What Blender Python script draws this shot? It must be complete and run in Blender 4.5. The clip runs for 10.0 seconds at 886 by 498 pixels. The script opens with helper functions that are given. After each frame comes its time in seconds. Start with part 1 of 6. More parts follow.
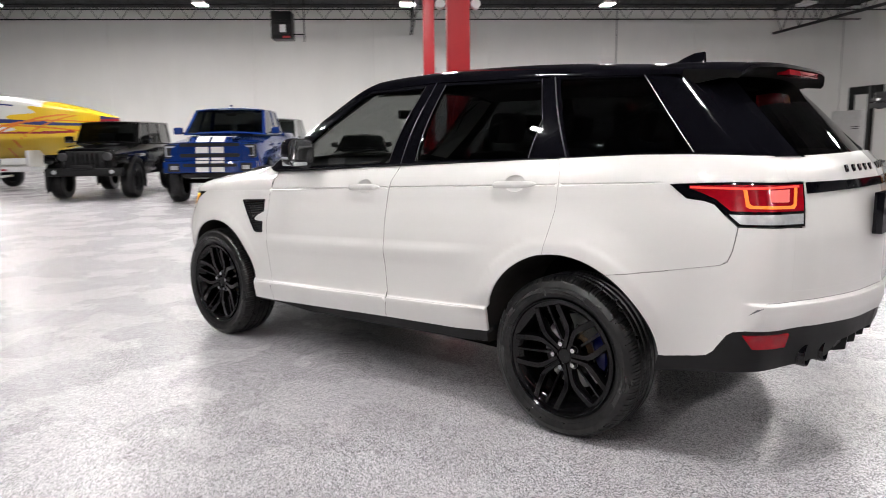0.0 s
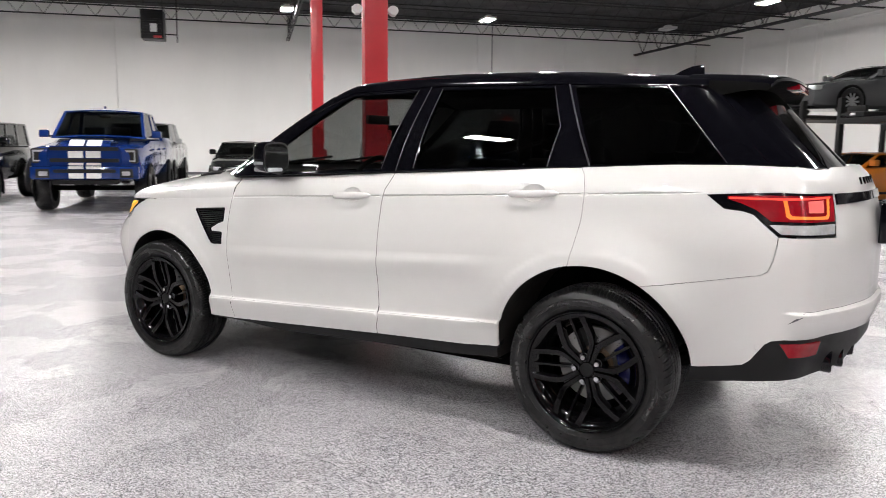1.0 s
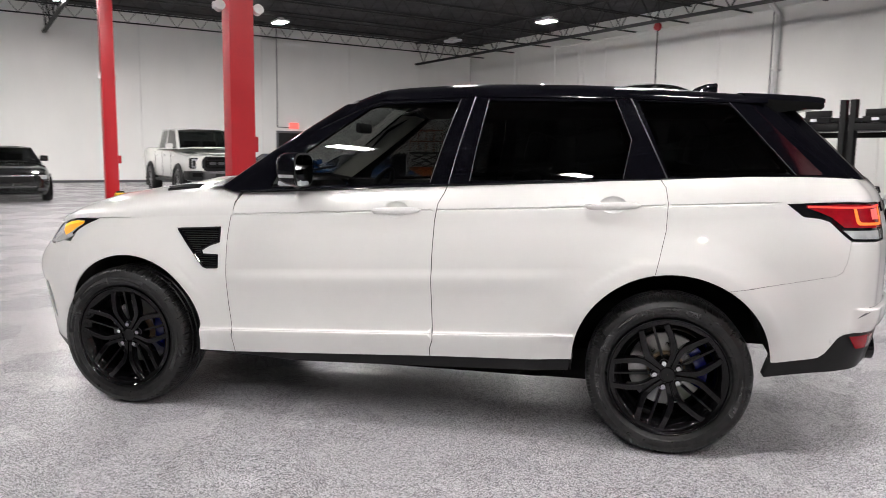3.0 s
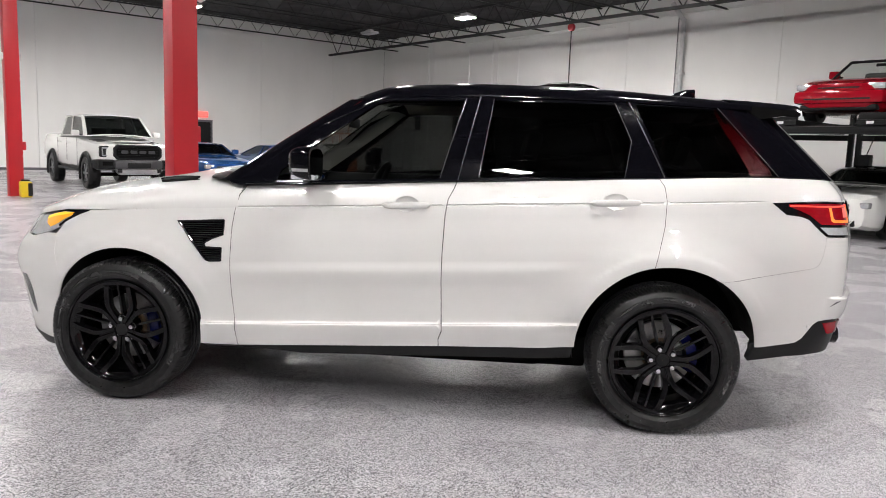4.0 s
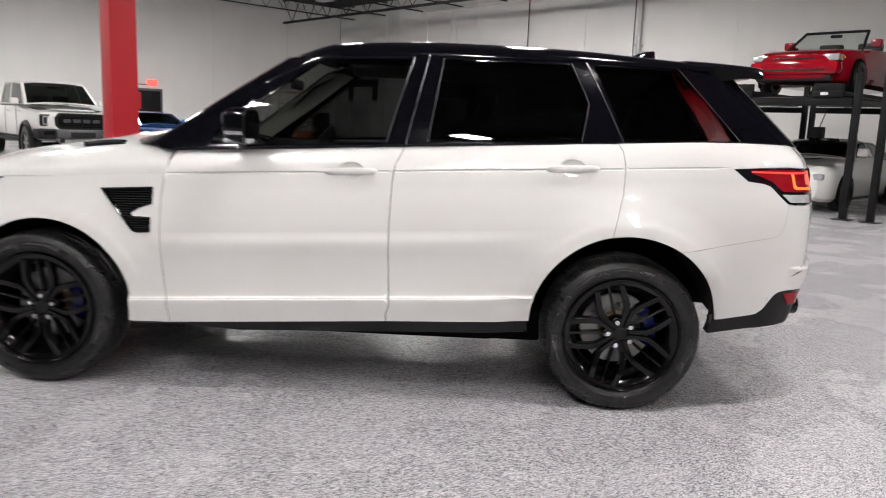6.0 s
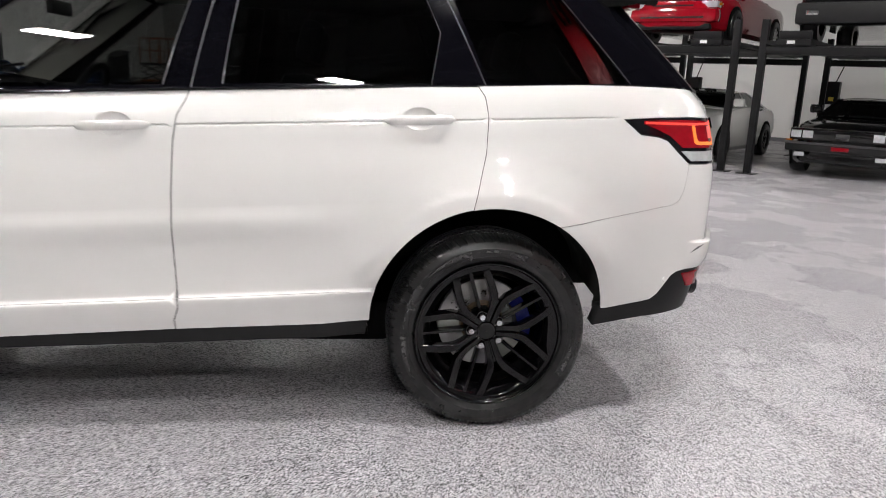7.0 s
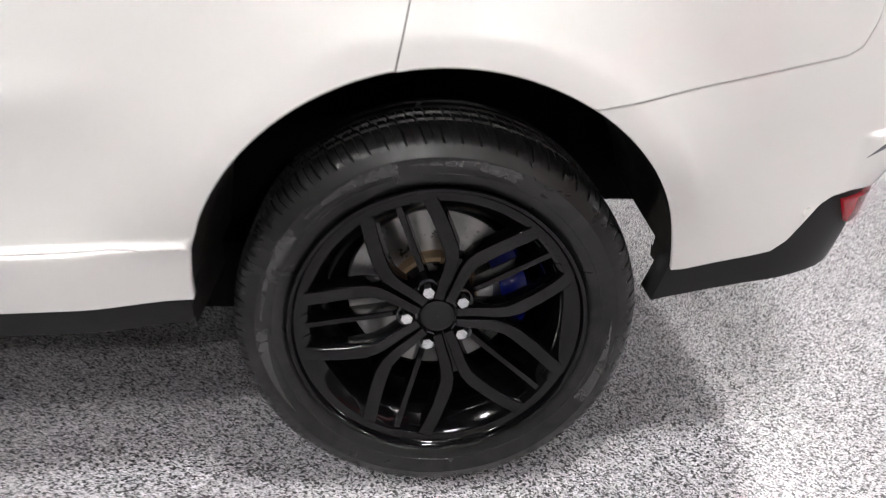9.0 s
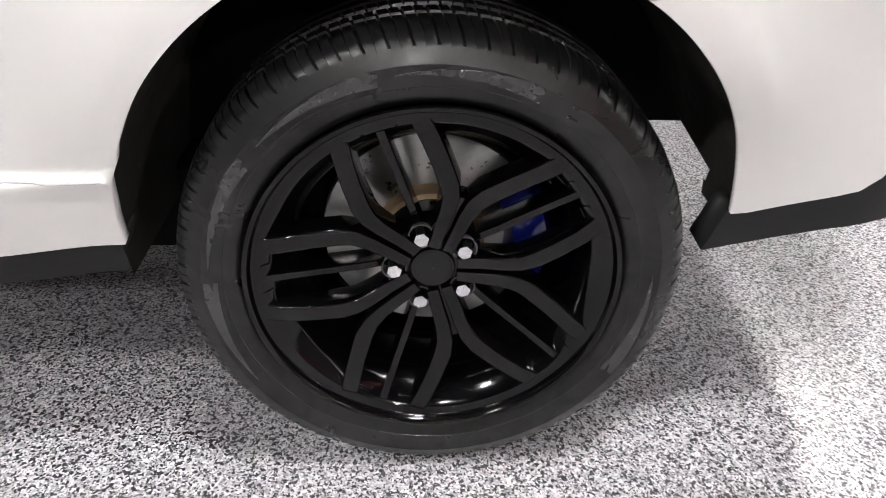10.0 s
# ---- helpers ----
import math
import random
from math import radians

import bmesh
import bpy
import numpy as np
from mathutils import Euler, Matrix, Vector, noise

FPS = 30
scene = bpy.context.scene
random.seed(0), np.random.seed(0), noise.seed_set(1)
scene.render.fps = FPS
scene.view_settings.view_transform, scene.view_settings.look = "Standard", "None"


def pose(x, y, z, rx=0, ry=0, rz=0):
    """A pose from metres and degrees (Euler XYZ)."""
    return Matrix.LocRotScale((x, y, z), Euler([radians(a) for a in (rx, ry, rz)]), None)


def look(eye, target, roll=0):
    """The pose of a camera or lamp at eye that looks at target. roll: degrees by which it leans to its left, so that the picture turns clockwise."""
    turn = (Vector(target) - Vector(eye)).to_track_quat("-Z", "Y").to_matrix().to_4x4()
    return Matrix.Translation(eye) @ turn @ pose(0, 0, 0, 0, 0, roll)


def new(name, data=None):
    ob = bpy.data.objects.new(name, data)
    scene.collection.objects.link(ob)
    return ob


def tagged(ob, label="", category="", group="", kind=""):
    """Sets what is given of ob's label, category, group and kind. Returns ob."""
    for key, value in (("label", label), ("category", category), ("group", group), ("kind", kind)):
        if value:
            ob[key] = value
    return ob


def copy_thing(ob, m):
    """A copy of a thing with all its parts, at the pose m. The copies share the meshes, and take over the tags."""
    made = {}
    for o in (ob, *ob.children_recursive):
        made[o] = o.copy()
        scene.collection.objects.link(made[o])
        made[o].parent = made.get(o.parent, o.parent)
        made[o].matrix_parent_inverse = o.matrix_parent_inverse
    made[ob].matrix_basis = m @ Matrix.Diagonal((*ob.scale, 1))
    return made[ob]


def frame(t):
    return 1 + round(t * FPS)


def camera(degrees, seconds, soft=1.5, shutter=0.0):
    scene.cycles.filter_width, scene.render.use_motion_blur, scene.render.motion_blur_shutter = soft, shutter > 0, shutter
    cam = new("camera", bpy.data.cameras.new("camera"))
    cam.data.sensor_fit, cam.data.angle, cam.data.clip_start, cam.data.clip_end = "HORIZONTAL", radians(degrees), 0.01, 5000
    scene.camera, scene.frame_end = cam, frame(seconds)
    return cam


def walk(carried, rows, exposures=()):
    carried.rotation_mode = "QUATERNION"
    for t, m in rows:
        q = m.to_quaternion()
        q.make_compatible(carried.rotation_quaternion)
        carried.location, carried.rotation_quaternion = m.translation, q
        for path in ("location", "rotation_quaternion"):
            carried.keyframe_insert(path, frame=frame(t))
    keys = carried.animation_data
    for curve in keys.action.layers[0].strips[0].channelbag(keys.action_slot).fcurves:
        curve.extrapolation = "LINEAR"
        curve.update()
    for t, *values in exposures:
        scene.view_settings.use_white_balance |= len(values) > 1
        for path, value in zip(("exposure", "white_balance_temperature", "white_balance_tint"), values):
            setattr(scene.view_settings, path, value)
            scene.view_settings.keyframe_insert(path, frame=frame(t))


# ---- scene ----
cam = camera(61.6, 10.0, soft=0.8, shutter=0.5)
LAMP = 468.0
PATH = [
    (0, (3.291, -3.835, 1.441), (1.986, -2.351, 1.134), -0.6),
    (0.5, (2.901, -3.94, 1.425), (1.757, -2.325, 1.134), 0.3),
    (1, (2.592, -4.103, 1.418), (1.579, -2.401, 1.139), 0.6),
    (1.5, (2.234, -4.299, 1.444), (1.349, -2.525, 1.178), 0.4),
    (2, (1.835, -4.349, 1.43), (1.098, -2.508, 1.174), 0.4),
    (3.5, (0.859, -4.608, 1.433), (0.58, -2.645, 1.169), 1.4),
    (4, (0.622, -4.716, 1.438), (0.456, -2.742, 1.169), 2.0),
    (4.5, (0.455, -4.903, 1.451), (0.327, -2.925, 1.182), 1.8),
    (5, (0.422, -4.945, 1.447), (0.304, -2.967, 1.175), 1.5),
    (5.2, (0.424, -4.934, 1.448), (0.313, -2.957, 1.168), 1.6),
    (6.5, (0.847, -4.046, 1.353), (0.907, -2.084, 0.968), 2.9),
    (7, (0.937, -3.611, 1.345), (1.178, -1.677, 0.897), 2.5),
    (7.5, (1.091, -3.158, 1.306), (1.323, -1.247, 0.764), 3.3),
    (8, (1.168, -2.755, 1.256), (1.366, -0.868, 0.623), 3.0),
    (8.5, (1.232, -2.424, 1.178), (1.427, -0.563, 0.472), 2.5),
    (9, (1.359, -2.144, 1.123), (1.515, -0.339, 0.276), 2.1),
    (9.5, (1.419, -1.977, 1.049), (1.537, -0.235, 0.072), 1.6),
    (10, (1.417, -1.859, 1.024), (1.521, -0.160, -0.026), 2.2),
]
walk(cam, [(t, look(eye, target, roll)) for t, eye, target, roll in PATH], [(0, 0.0), (7.0, 0.0), (8.5, 0.1), (10, 0.40)])
# ---------------------------------------------------------------- world and light
world = bpy.data.worlds.new("world")
scene.world = world
world.use_nodes = True
world.node_tree.nodes["Background"].inputs[0].default_value = (0.01, 0.01, 0.012, 1)
world.node_tree.nodes["Background"].inputs[1].default_value = 0.2


# ---------------------------------------------------------------- materials
def clear_material(name):
    m = bpy.data.materials.new(name)
    m.use_nodes = True
    nt = m.node_tree
    return m, nt, nt.nodes["Principled BSDF"]


def node(nt, kind, **inputs):
    n = nt.nodes.new(kind)
    for key, value in inputs.items():
        if key in n.inputs:
            n.inputs[key].default_value = value
    return n


def mat(name, col, rough=0.5, metal=0.0, coat=0.0, vary=0.12, scale=6.0, fine=60.0, bump=0.0, coat_rough=0.03, sheen=0.0, spec=0.5):
    """A surface with colour and gloss that vary at two scales, and fine relief."""
    m, nt, b = clear_material(name)
    tc = node(nt, "ShaderNodeTexCoord")
    big = node(nt, "ShaderNodeTexNoise", Scale=scale, Detail=5.0, Roughness=0.6)
    small = node(nt, "ShaderNodeTexNoise", Scale=fine, Detail=3.0)
    nt.links.new(tc.outputs["Object"], big.inputs["Vector"])
    nt.links.new(tc.outputs["Object"], small.inputs["Vector"])
    mix = node(nt, "ShaderNodeMath")
    mix.operation = "MULTIPLY_ADD"
    mix.inputs[1].default_value = 0.35
    nt.links.new(small.outputs["Fac"], mix.inputs[0])
    nt.links.new(big.outputs["Fac"], mix.inputs[2])
    ramp = node(nt, "ShaderNodeMapRange")
    ramp.inputs["From Min"].default_value, ramp.inputs["From Max"].default_value = 0.35, 1.0
    ramp.inputs["To Min"].default_value, ramp.inputs["To Max"].default_value = 1 - vary, 1 + vary
    nt.links.new(mix.outputs[0], ramp.inputs["Value"])
    tint = node(nt, "ShaderNodeVectorMath")
    tint.operation = "SCALE"
    tint.inputs[0].default_value = col[:3]
    nt.links.new(ramp.outputs[0], tint.inputs["Scale"])
    nt.links.new(tint.outputs[0], b.inputs["Base Color"])
    rr = node(nt, "ShaderNodeMath")
    rr.operation = "MULTIPLY"
    rr.inputs[1].default_value = rough
    nt.links.new(ramp.outputs[0], rr.inputs[0])
    nt.links.new(rr.outputs[0], b.inputs["Roughness"])
    b.inputs["Metallic"].default_value = metal
    b.inputs["Coat Weight"].default_value = coat
    b.inputs["Coat Roughness"].default_value = coat_rough
    b.inputs["Specular IOR Level"].default_value = spec
    if bump:
        bp = node(nt, "ShaderNodeBump", Strength=bump, Distance=0.002)
        nt.links.new(small.outputs["Fac"], bp.inputs["Height"])
        nt.links.new(bp.outputs[0], b.inputs["Normal"])
    return m


def glow(name, col, strength):
    m, nt, b = clear_material(name)
    b.inputs["Base Color"].default_value = (*[c * 0.25 for c in col], 1)
    b.inputs["Emission Color"].default_value = (*col, 1)
    b.inputs["Emission Strength"].default_value = strength
    return m


def glass(name, tint, rough=0.0, ior=1.5):
    """Thin tinted glass: it lets a share of the light straight through and mirrors the rest."""
    m = bpy.data.materials.new(name)
    m.use_nodes = True
    nt = m.node_tree
    nt.nodes.clear()
    out = node(nt, "ShaderNodeOutputMaterial")
    tr = node(nt, "ShaderNodeBsdfTransparent", Color=(*tint, 1))
    gl = node(nt, "ShaderNodeBsdfGlossy", Color=(1, 1, 1, 1), Roughness=rough)
    lw = node(nt, "ShaderNodeLayerWeight")
    lw.inputs["Blend"].default_value = 0.5
    pw = node(nt, "ShaderNodeMath")
    pw.operation = "POWER"
    pw.inputs[1].default_value = 4.5
    nt.links.new(lw.outputs["Facing"], pw.inputs[0])
    fr = node(nt, "ShaderNodeMath")
    fr.operation = "MULTIPLY_ADD"
    fr.inputs[1].default_value, fr.inputs[2].default_value = 0.75, 0.055
    nt.links.new(pw.outputs[0], fr.inputs[0])
    mx = node(nt, "ShaderNodeMixShader")
    nt.links.new(fr.outputs[0], mx.inputs[0])
    nt.links.new(tr.outputs[0], mx.inputs[1])
    nt.links.new(gl.outputs[0], mx.inputs[2])
    nt.links.new(mx.outputs[0], out.inputs[0])
    return m


def floor_material():
    """Clear-coated floor of pale, grey and black colour flakes, each a few millimetres wide."""
    m, nt, b = clear_material("flake_floor")
    tc = node(nt, "ShaderNodeTexCoord")
    vo = node(nt, "ShaderNodeTexVoronoi", Scale=310.0)
    nt.links.new(tc.outputs["Object"], vo.inputs["Vector"])
    sep = node(nt, "ShaderNodeSeparateColor")
    nt.links.new(vo.outputs["Color"], sep.inputs[0])
    ramp = node(nt, "ShaderNodeValToRGB")
    ramp.color_ramp.interpolation = "CONSTANT"
    els = ramp.color_ramp.elements
    els[0].position, els[0].color = 0.0, (0.014, 0.014, 0.016, 1)
    els[1].position, els[1].color = 0.13, (0.12, 0.12, 0.126, 1)
    for p, c in ((0.25, 0.34), (0.42, 0.50), (0.66, 0.66)):
        e = els.new(p)
        e.color = (c * 1.01, c * 0.98, c * 1.035, 1)
    nt.links.new(sep.outputs["Red"], ramp.inputs[0])
    big = node(nt, "ShaderNodeTexNoise", Scale=0.7, Detail=6.0, Roughness=0.65)
    nt.links.new(tc.outputs["Object"], big.inputs["Vector"])
    rng = node(nt, "ShaderNodeMapRange")
    rng.inputs["From Min"].default_value, rng.inputs["From Max"].default_value = 0.3, 0.7
    rng.inputs["To Min"].default_value, rng.inputs["To Max"].default_value = 0.68, 0.76
    nt.links.new(big.outputs["Fac"], rng.inputs["Value"])
    mul = node(nt, "ShaderNodeVectorMath")
    mul.operation = "SCALE"
    chip = node(nt, "ShaderNodeTexVoronoi", Scale=175.0)
    nt.links.new(tc.outputs["Object"], chip.inputs["Vector"])
    chip_sep = node(nt, "ShaderNodeSeparateColor")
    nt.links.new(chip.outputs["Color"], chip_sep.inputs[0])
    tone = node(nt, "ShaderNodeValToRGB")
    tone.color_ramp.interpolation = "CONSTANT"
    te = tone.color_ramp.elements
    te[0].position, te[0].color = 0.0, (0.10, 0.10, 0.105, 1)
    te[1].position, te[1].color = 0.095, (0.60, 0.60, 0.61, 1)
    for p, c in ((0.22, 1.02), (0.72, 1.34)):
        e = te.new(p)
        e.color = (c, c, c, 1)
    nt.links.new(chip_sep.outputs["Blue"], tone.inputs[0])
    both = node(nt, "ShaderNodeVectorMath")
    both.operation = "MULTIPLY"
    nt.links.new(ramp.outputs[0], both.inputs[0])
    nt.links.new(tone.outputs[0], both.inputs[1])
    nt.links.new(both.outputs[0], mul.inputs[0])
    nt.links.new(rng.outputs[0], mul.inputs["Scale"])
    nt.links.new(mul.outputs[0], b.inputs["Base Color"])
    b.inputs["Roughness"].default_value = 0.5
    b.inputs["Coat Weight"].default_value = 0.36
    wear = node(nt, "ShaderNodeTexNoise", Scale=1.3, Detail=5.0, Roughness=0.5)
    nt.links.new(tc.outputs["Object"], wear.inputs["Vector"])
    cr = node(nt, "ShaderNodeMapRange")
    cr.inputs["From Min"].default_value, cr.inputs["From Max"].default_value = 0.3, 0.75
    cr.inputs["To Min"].default_value, cr.inputs["To Max"].default_value = 0.255, 0.295
    nt.links.new(wear.outputs["Fac"], cr.inputs["Value"])
    nt.links.new(cr.outputs[0], b.inputs["Coat Roughness"])
    bp = node(nt, "ShaderNodeBump", Strength=0.25, Distance=0.0015)
    nt.links.new(sep.outputs["Green"], bp.inputs["Height"])
    nt.links.new(bp.outputs[0], b.inputs["Normal"])
    peel = node(nt, "ShaderNodeTexNoise", Scale=70.0, Detail=2.0)
    nt.links.new(tc.outputs["Object"], peel.inputs["Vector"])
    top = node(nt, "ShaderNodeBump", Strength=0.22, Distance=0.002)
    nt.links.new(peel.outputs["Fac"], top.inputs["Height"])
    nt.links.new(top.outputs[0], b.inputs["Coat Normal"])
    return m


def wall_material():
    """White painted concrete, faintly blotched, with thin runs of grime."""
    m, nt, b = clear_material("painted_concrete")
    tc = node(nt, "ShaderNodeTexCoord")
    mp = node(nt, "ShaderNodeMapping")
    mp.inputs["Scale"].default_value = (0.35, 0.35, 0.10)
    nt.links.new(tc.outputs["Object"], mp.inputs["Vector"])
    streak = node(nt, "ShaderNodeTexNoise", Scale=3.0, Detail=6.0, Roughness=0.6)
    nt.links.new(mp.outputs[0], streak.inputs["Vector"])
    blot = node(nt, "ShaderNodeTexNoise", Scale=0.45, Detail=5.0)
    nt.links.new(tc.outputs["Object"], blot.inputs["Vector"])
    add = node(nt, "ShaderNodeMath")
    nt.links.new(streak.outputs["Fac"], add.inputs[0])
    nt.links.new(blot.outputs["Fac"], add.inputs[1])
    rng = node(nt, "ShaderNodeMapRange")
    rng.inputs["From Min"].default_value, rng.inputs["From Max"].default_value = 0.6, 1.4
    rng.inputs["To Min"].default_value, rng.inputs["To Max"].default_value = 0.95, 1.03
    nt.links.new(add.outputs[0], rng.inputs["Value"])
    mul = node(nt, "ShaderNodeVectorMath")
    mul.operation = "SCALE"
    mul.inputs[0].default_value = (0.88, 0.875, 0.855)
    nt.links.new(rng.outputs[0], mul.inputs["Scale"])
    nt.links.new(mul.outputs[0], b.inputs["Base Color"])
    b.inputs["Roughness"].default_value = 0.6
    grain = node(nt, "ShaderNodeTexNoise", Scale=45.0, Detail=3.0)
    nt.links.new(tc.outputs["Object"], grain.inputs["Vector"])
    bp = node(nt, "ShaderNodeBump", Strength=0.15, Distance=0.003)
    nt.links.new(grain.outputs["Fac"], bp.inputs["Height"])
    nt.links.new(bp.outputs[0], b.inputs["Normal"])
    return m


def rubber_material():
    """Black tyre rubber, dull in patches and dressed to a sheen in others."""
    m, nt, b = clear_material("tyre_rubber")
    tc = node(nt, "ShaderNodeTexCoord")
    big = node(nt, "ShaderNodeTexNoise", Scale=9.0, Detail=4.0, Roughness=0.55, Distortion=1.2)
    small = node(nt, "ShaderNodeTexNoise", Scale=170.0, Detail=3.0)
    for n in (big, small):
        nt.links.new(tc.outputs["Object"], n.inputs["Vector"])
    for lo, hi, a, c, target in ((0.3, 0.7, 0.24, 0.44, "Roughness"), (0.3, 0.7, 0.52, 0.22, "Specular IOR Level")):
        r = node(nt, "ShaderNodeMapRange")
        for key, value in (("From Min", lo), ("From Max", hi), ("To Min", a), ("To Max", c)):
            r.inputs[key].default_value = value
        nt.links.new(big.outputs["Fac"], r.inputs["Value"])
        nt.links.new(r.outputs[0], b.inputs[target])
    ramp = node(nt, "ShaderNodeValToRGB")
    ramp.color_ramp.elements[0].color, ramp.color_ramp.elements[1].color = (0.004, 0.004, 0.0042, 1), (0.010, 0.010, 0.0104, 1)
    nt.links.new(big.outputs["Fac"], ramp.inputs[0])
    nt.links.new(ramp.outputs[0], b.inputs["Base Color"])
    bump = node(nt, "ShaderNodeBump", Strength=0.12, Distance=0.002)
    nt.links.new(small.outputs["Fac"], bump.inputs["Height"])
    nt.links.new(bump.outputs[0], b.inputs["Normal"])
    return m


def disc_material():
    """Turned steel: fine rings round the axle draw the lamps out into bright sectors."""
    m = mat("turned_brake_disc", (0.34, 0.335, 0.33), 0.30, metal=1.0, vary=0.18, scale=12, fine=140)
    nt = m.node_tree
    b = nt.nodes["Principled BSDF"]
    b.inputs["Anisotropic"].default_value = 0.92
    b.inputs["Anisotropic Rotation"].default_value = 0.25
    way = node(nt, "ShaderNodeTangent")
    way.direction_type, way.axis = "RADIAL", "Y"
    nt.links.new(way.outputs[0], b.inputs["Tangent"])
    return m


M_FLOOR = floor_material()
M_WALL = wall_material()
M_GREYWALL = mat("dark_grey_wall_paint", (0.10, 0.10, 0.101), 0.6, vary=0.12, scale=0.6, bump=0.1)
M_DECK = mat("dark_roof_deck", (0.022, 0.022, 0.024), 0.8, vary=0.3, scale=1.0)
M_TRUSS = mat("black_steel", (0.02, 0.02, 0.021), 0.6, vary=0.25, scale=3)
M_REDPAINT = mat("red_column_paint", (0.46, 0.010, 0.018), 0.38, vary=0.08, scale=2, fine=30, bump=0.05)
M_LAMP = glow("lamp_diffuser", (1.0, 0.965, 0.945), LAMP)
M_SKIRT = mat("grey_lamp_skirt", (0.4, 0.4, 0.4), 0.45)
M_HOUSING = mat("white_lamp_housing", (0.6, 0.6, 0.6), 0.4)
M_BASE = mat("grey_base_strip", (0.1, 0.1, 0.11), 0.5)
M_SEAL = mat("dark_rubber_seal", (0.03, 0.03, 0.03), 0.8, spec=0.1)
# two greys that stand in for the shading line along body creases
M_CREASE = mat("pale_seam_and_crease_shade", (0.42, 0.415, 0.41), 0.6, spec=0.2)
M_GROOVE = mat("grey_crease_shade", (0.22, 0.22, 0.22), 0.7, spec=0.2)
M_MARK = mat("glossy_raised_rubber", (0.020, 0.020, 0.0205), 0.25, spec=0.7, vary=0.15, scale=30)
M_WHITE = mat("white_car_paint", (0.615, 0.611, 0.600), 0.28, coat=1.0, vary=0.012, scale=1.5, fine=20, coat_rough=0.02)
M_BLACKGLOSS = mat("gloss_black_paint", (0.0025, 0.0025, 0.004), 0.08, coat=0.16, vary=0.1, scale=2, coat_rough=0.01, spec=0.26)
M_BLACKPLASTIC = mat("black_plastic", (0.011, 0.011, 0.0117), 0.48, spec=0.2, vary=0.2, scale=8, fine=180, bump=0.1)
M_LINER = mat("dusty_arch_liner", (0.030, 0.028, 0.026), 0.85, vary=0.45, scale=9, fine=70, bump=0.3, spec=0.15)
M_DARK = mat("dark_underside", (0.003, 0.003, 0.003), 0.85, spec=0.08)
M_RUBBER = rubber_material()
M_RIM = mat("gloss_black_wheel", (0.0016, 0.0016, 0.0019), 0.10, vary=0.10, scale=9, fine=120, bump=0.035, spec=0.29)
M_CHROME = mat("bright_metal", (0.75, 0.75, 0.76), 0.14, metal=1.0, vary=0.08, scale=20)
M_DISC = disc_material()
M_RUST = mat("rusty_hub", (0.22, 0.15, 0.09), 0.7, vary=0.4, scale=30)
M_BLUECAL = mat("blue_caliper_paint", (0.003, 0.006, 0.085), 0.2, coat=0.6, vary=0.1)
M_GLASSF = glass("tinted_glass", (0.23, 0.24, 0.235))
M_SCREEN = glass("clear_windscreen", (0.88, 0.90, 0.89))
M_GLASSR = glass("privacy_glass", (0.045, 0.05, 0.052))
M_REDLENS = mat("red_lamp_lens", (0.24, 0.002, 0.008), 0.12, coat=0.2, spec=0.3, vary=0.2, scale=20)
M_TAILGLOW = glow("lit_tail_lamp", (1.0, 0.16, 0.14), 0.75)
M_TAILHOT = glow("lit_tail_loop", (1.0, 0.20, 0.018), 1.15)
M_TAILBAR = glow("lit_tail_bar", (1.0, 0.055, 0.04), 1.1)
M_AMBERLENS = mat("amber_lamp_lens", (0.5, 0.16, 0.012), 0.15, coat=1.0, vary=0.2, scale=20)
M_AMBER = glow("lit_indicator", (0.98, 0.42, 0.012), 0.75)
M_AMBERBAR = glow("lit_running_light", (1.0, 0.60, 0.03), 1.0)
M_LENS = mat("clear_lamp_lens", (0.55, 0.56, 0.58), 0.15, metal=0.4, coat=1.0, vary=0.3, scale=25)
M_SATIN = mat("satin_dark_trim", (0.10, 0.10, 0.105), 0.3, metal=0.9)

R2 = math.sqrt(0.5)


def at_uv(u, v, z=0.0, turn=0.0):
    """A pose in the building's own frame: u along the lift wall, v towards it."""
    return pose((u + v) * R2, (v - u) * R2, z, 0, 0, turn - 45)


# ---------------------------------------------------------------- mesh helpers
def finish(bm, name, material, smooth=True, sharp=40):
    me = bpy.data.meshes.new(name)
    bmesh.ops.recalc_face_normals(bm, faces=bm.faces)
    for e in bm.edges:
        if len(e.link_faces) == 2:
            e.smooth = e.calc_face_angle(0) < radians(sharp)
    for f in bm.faces:
        f.smooth = smooth
    bm.to_mesh(me)
    bm.free()
    for m in material if isinstance(material, (list, tuple)) else [material]:
        me.materials.append(m)
    return me


def part(name, bm, material, parent=None, label="", smooth=True, sharp=40, at=None):
    ob = new(name, finish(bm, name, material, smooth, sharp))
    if at is not None:
        ob.matrix_basis = at
    if parent is not None:
        ob.parent = parent
    return tagged(ob, label)


def share(name, me, parent, m):
    ob = new(name, me)
    ob.matrix_basis = m
    ob.parent = parent
    return ob


def thing(name, label, category, m=None, group="", kind=""):
    ob = new(name)
    if m is not None:
        ob.matrix_basis = m
    return tagged(ob, label, category, group, kind)


def add_box(bm, lo, hi, m=None, bevel=0.0):
    mm = Matrix.Translation([(a + b) / 2 for a, b in zip(lo, hi)]) @ Matrix.Diagonal([max(1e-4, b - a) for a, b in zip(lo, hi)] + [1])
    got = bmesh.ops.create_cube(bm, size=1, matrix=(m @ mm) if m is not None else mm)["verts"]
    if bevel:
        edges = list({e for v in got for e in v.link_edges})
        bmesh.ops.bevel(bm, geom=edges, offset=bevel, segments=2, profile=0.6, affect="EDGES")
    return bm


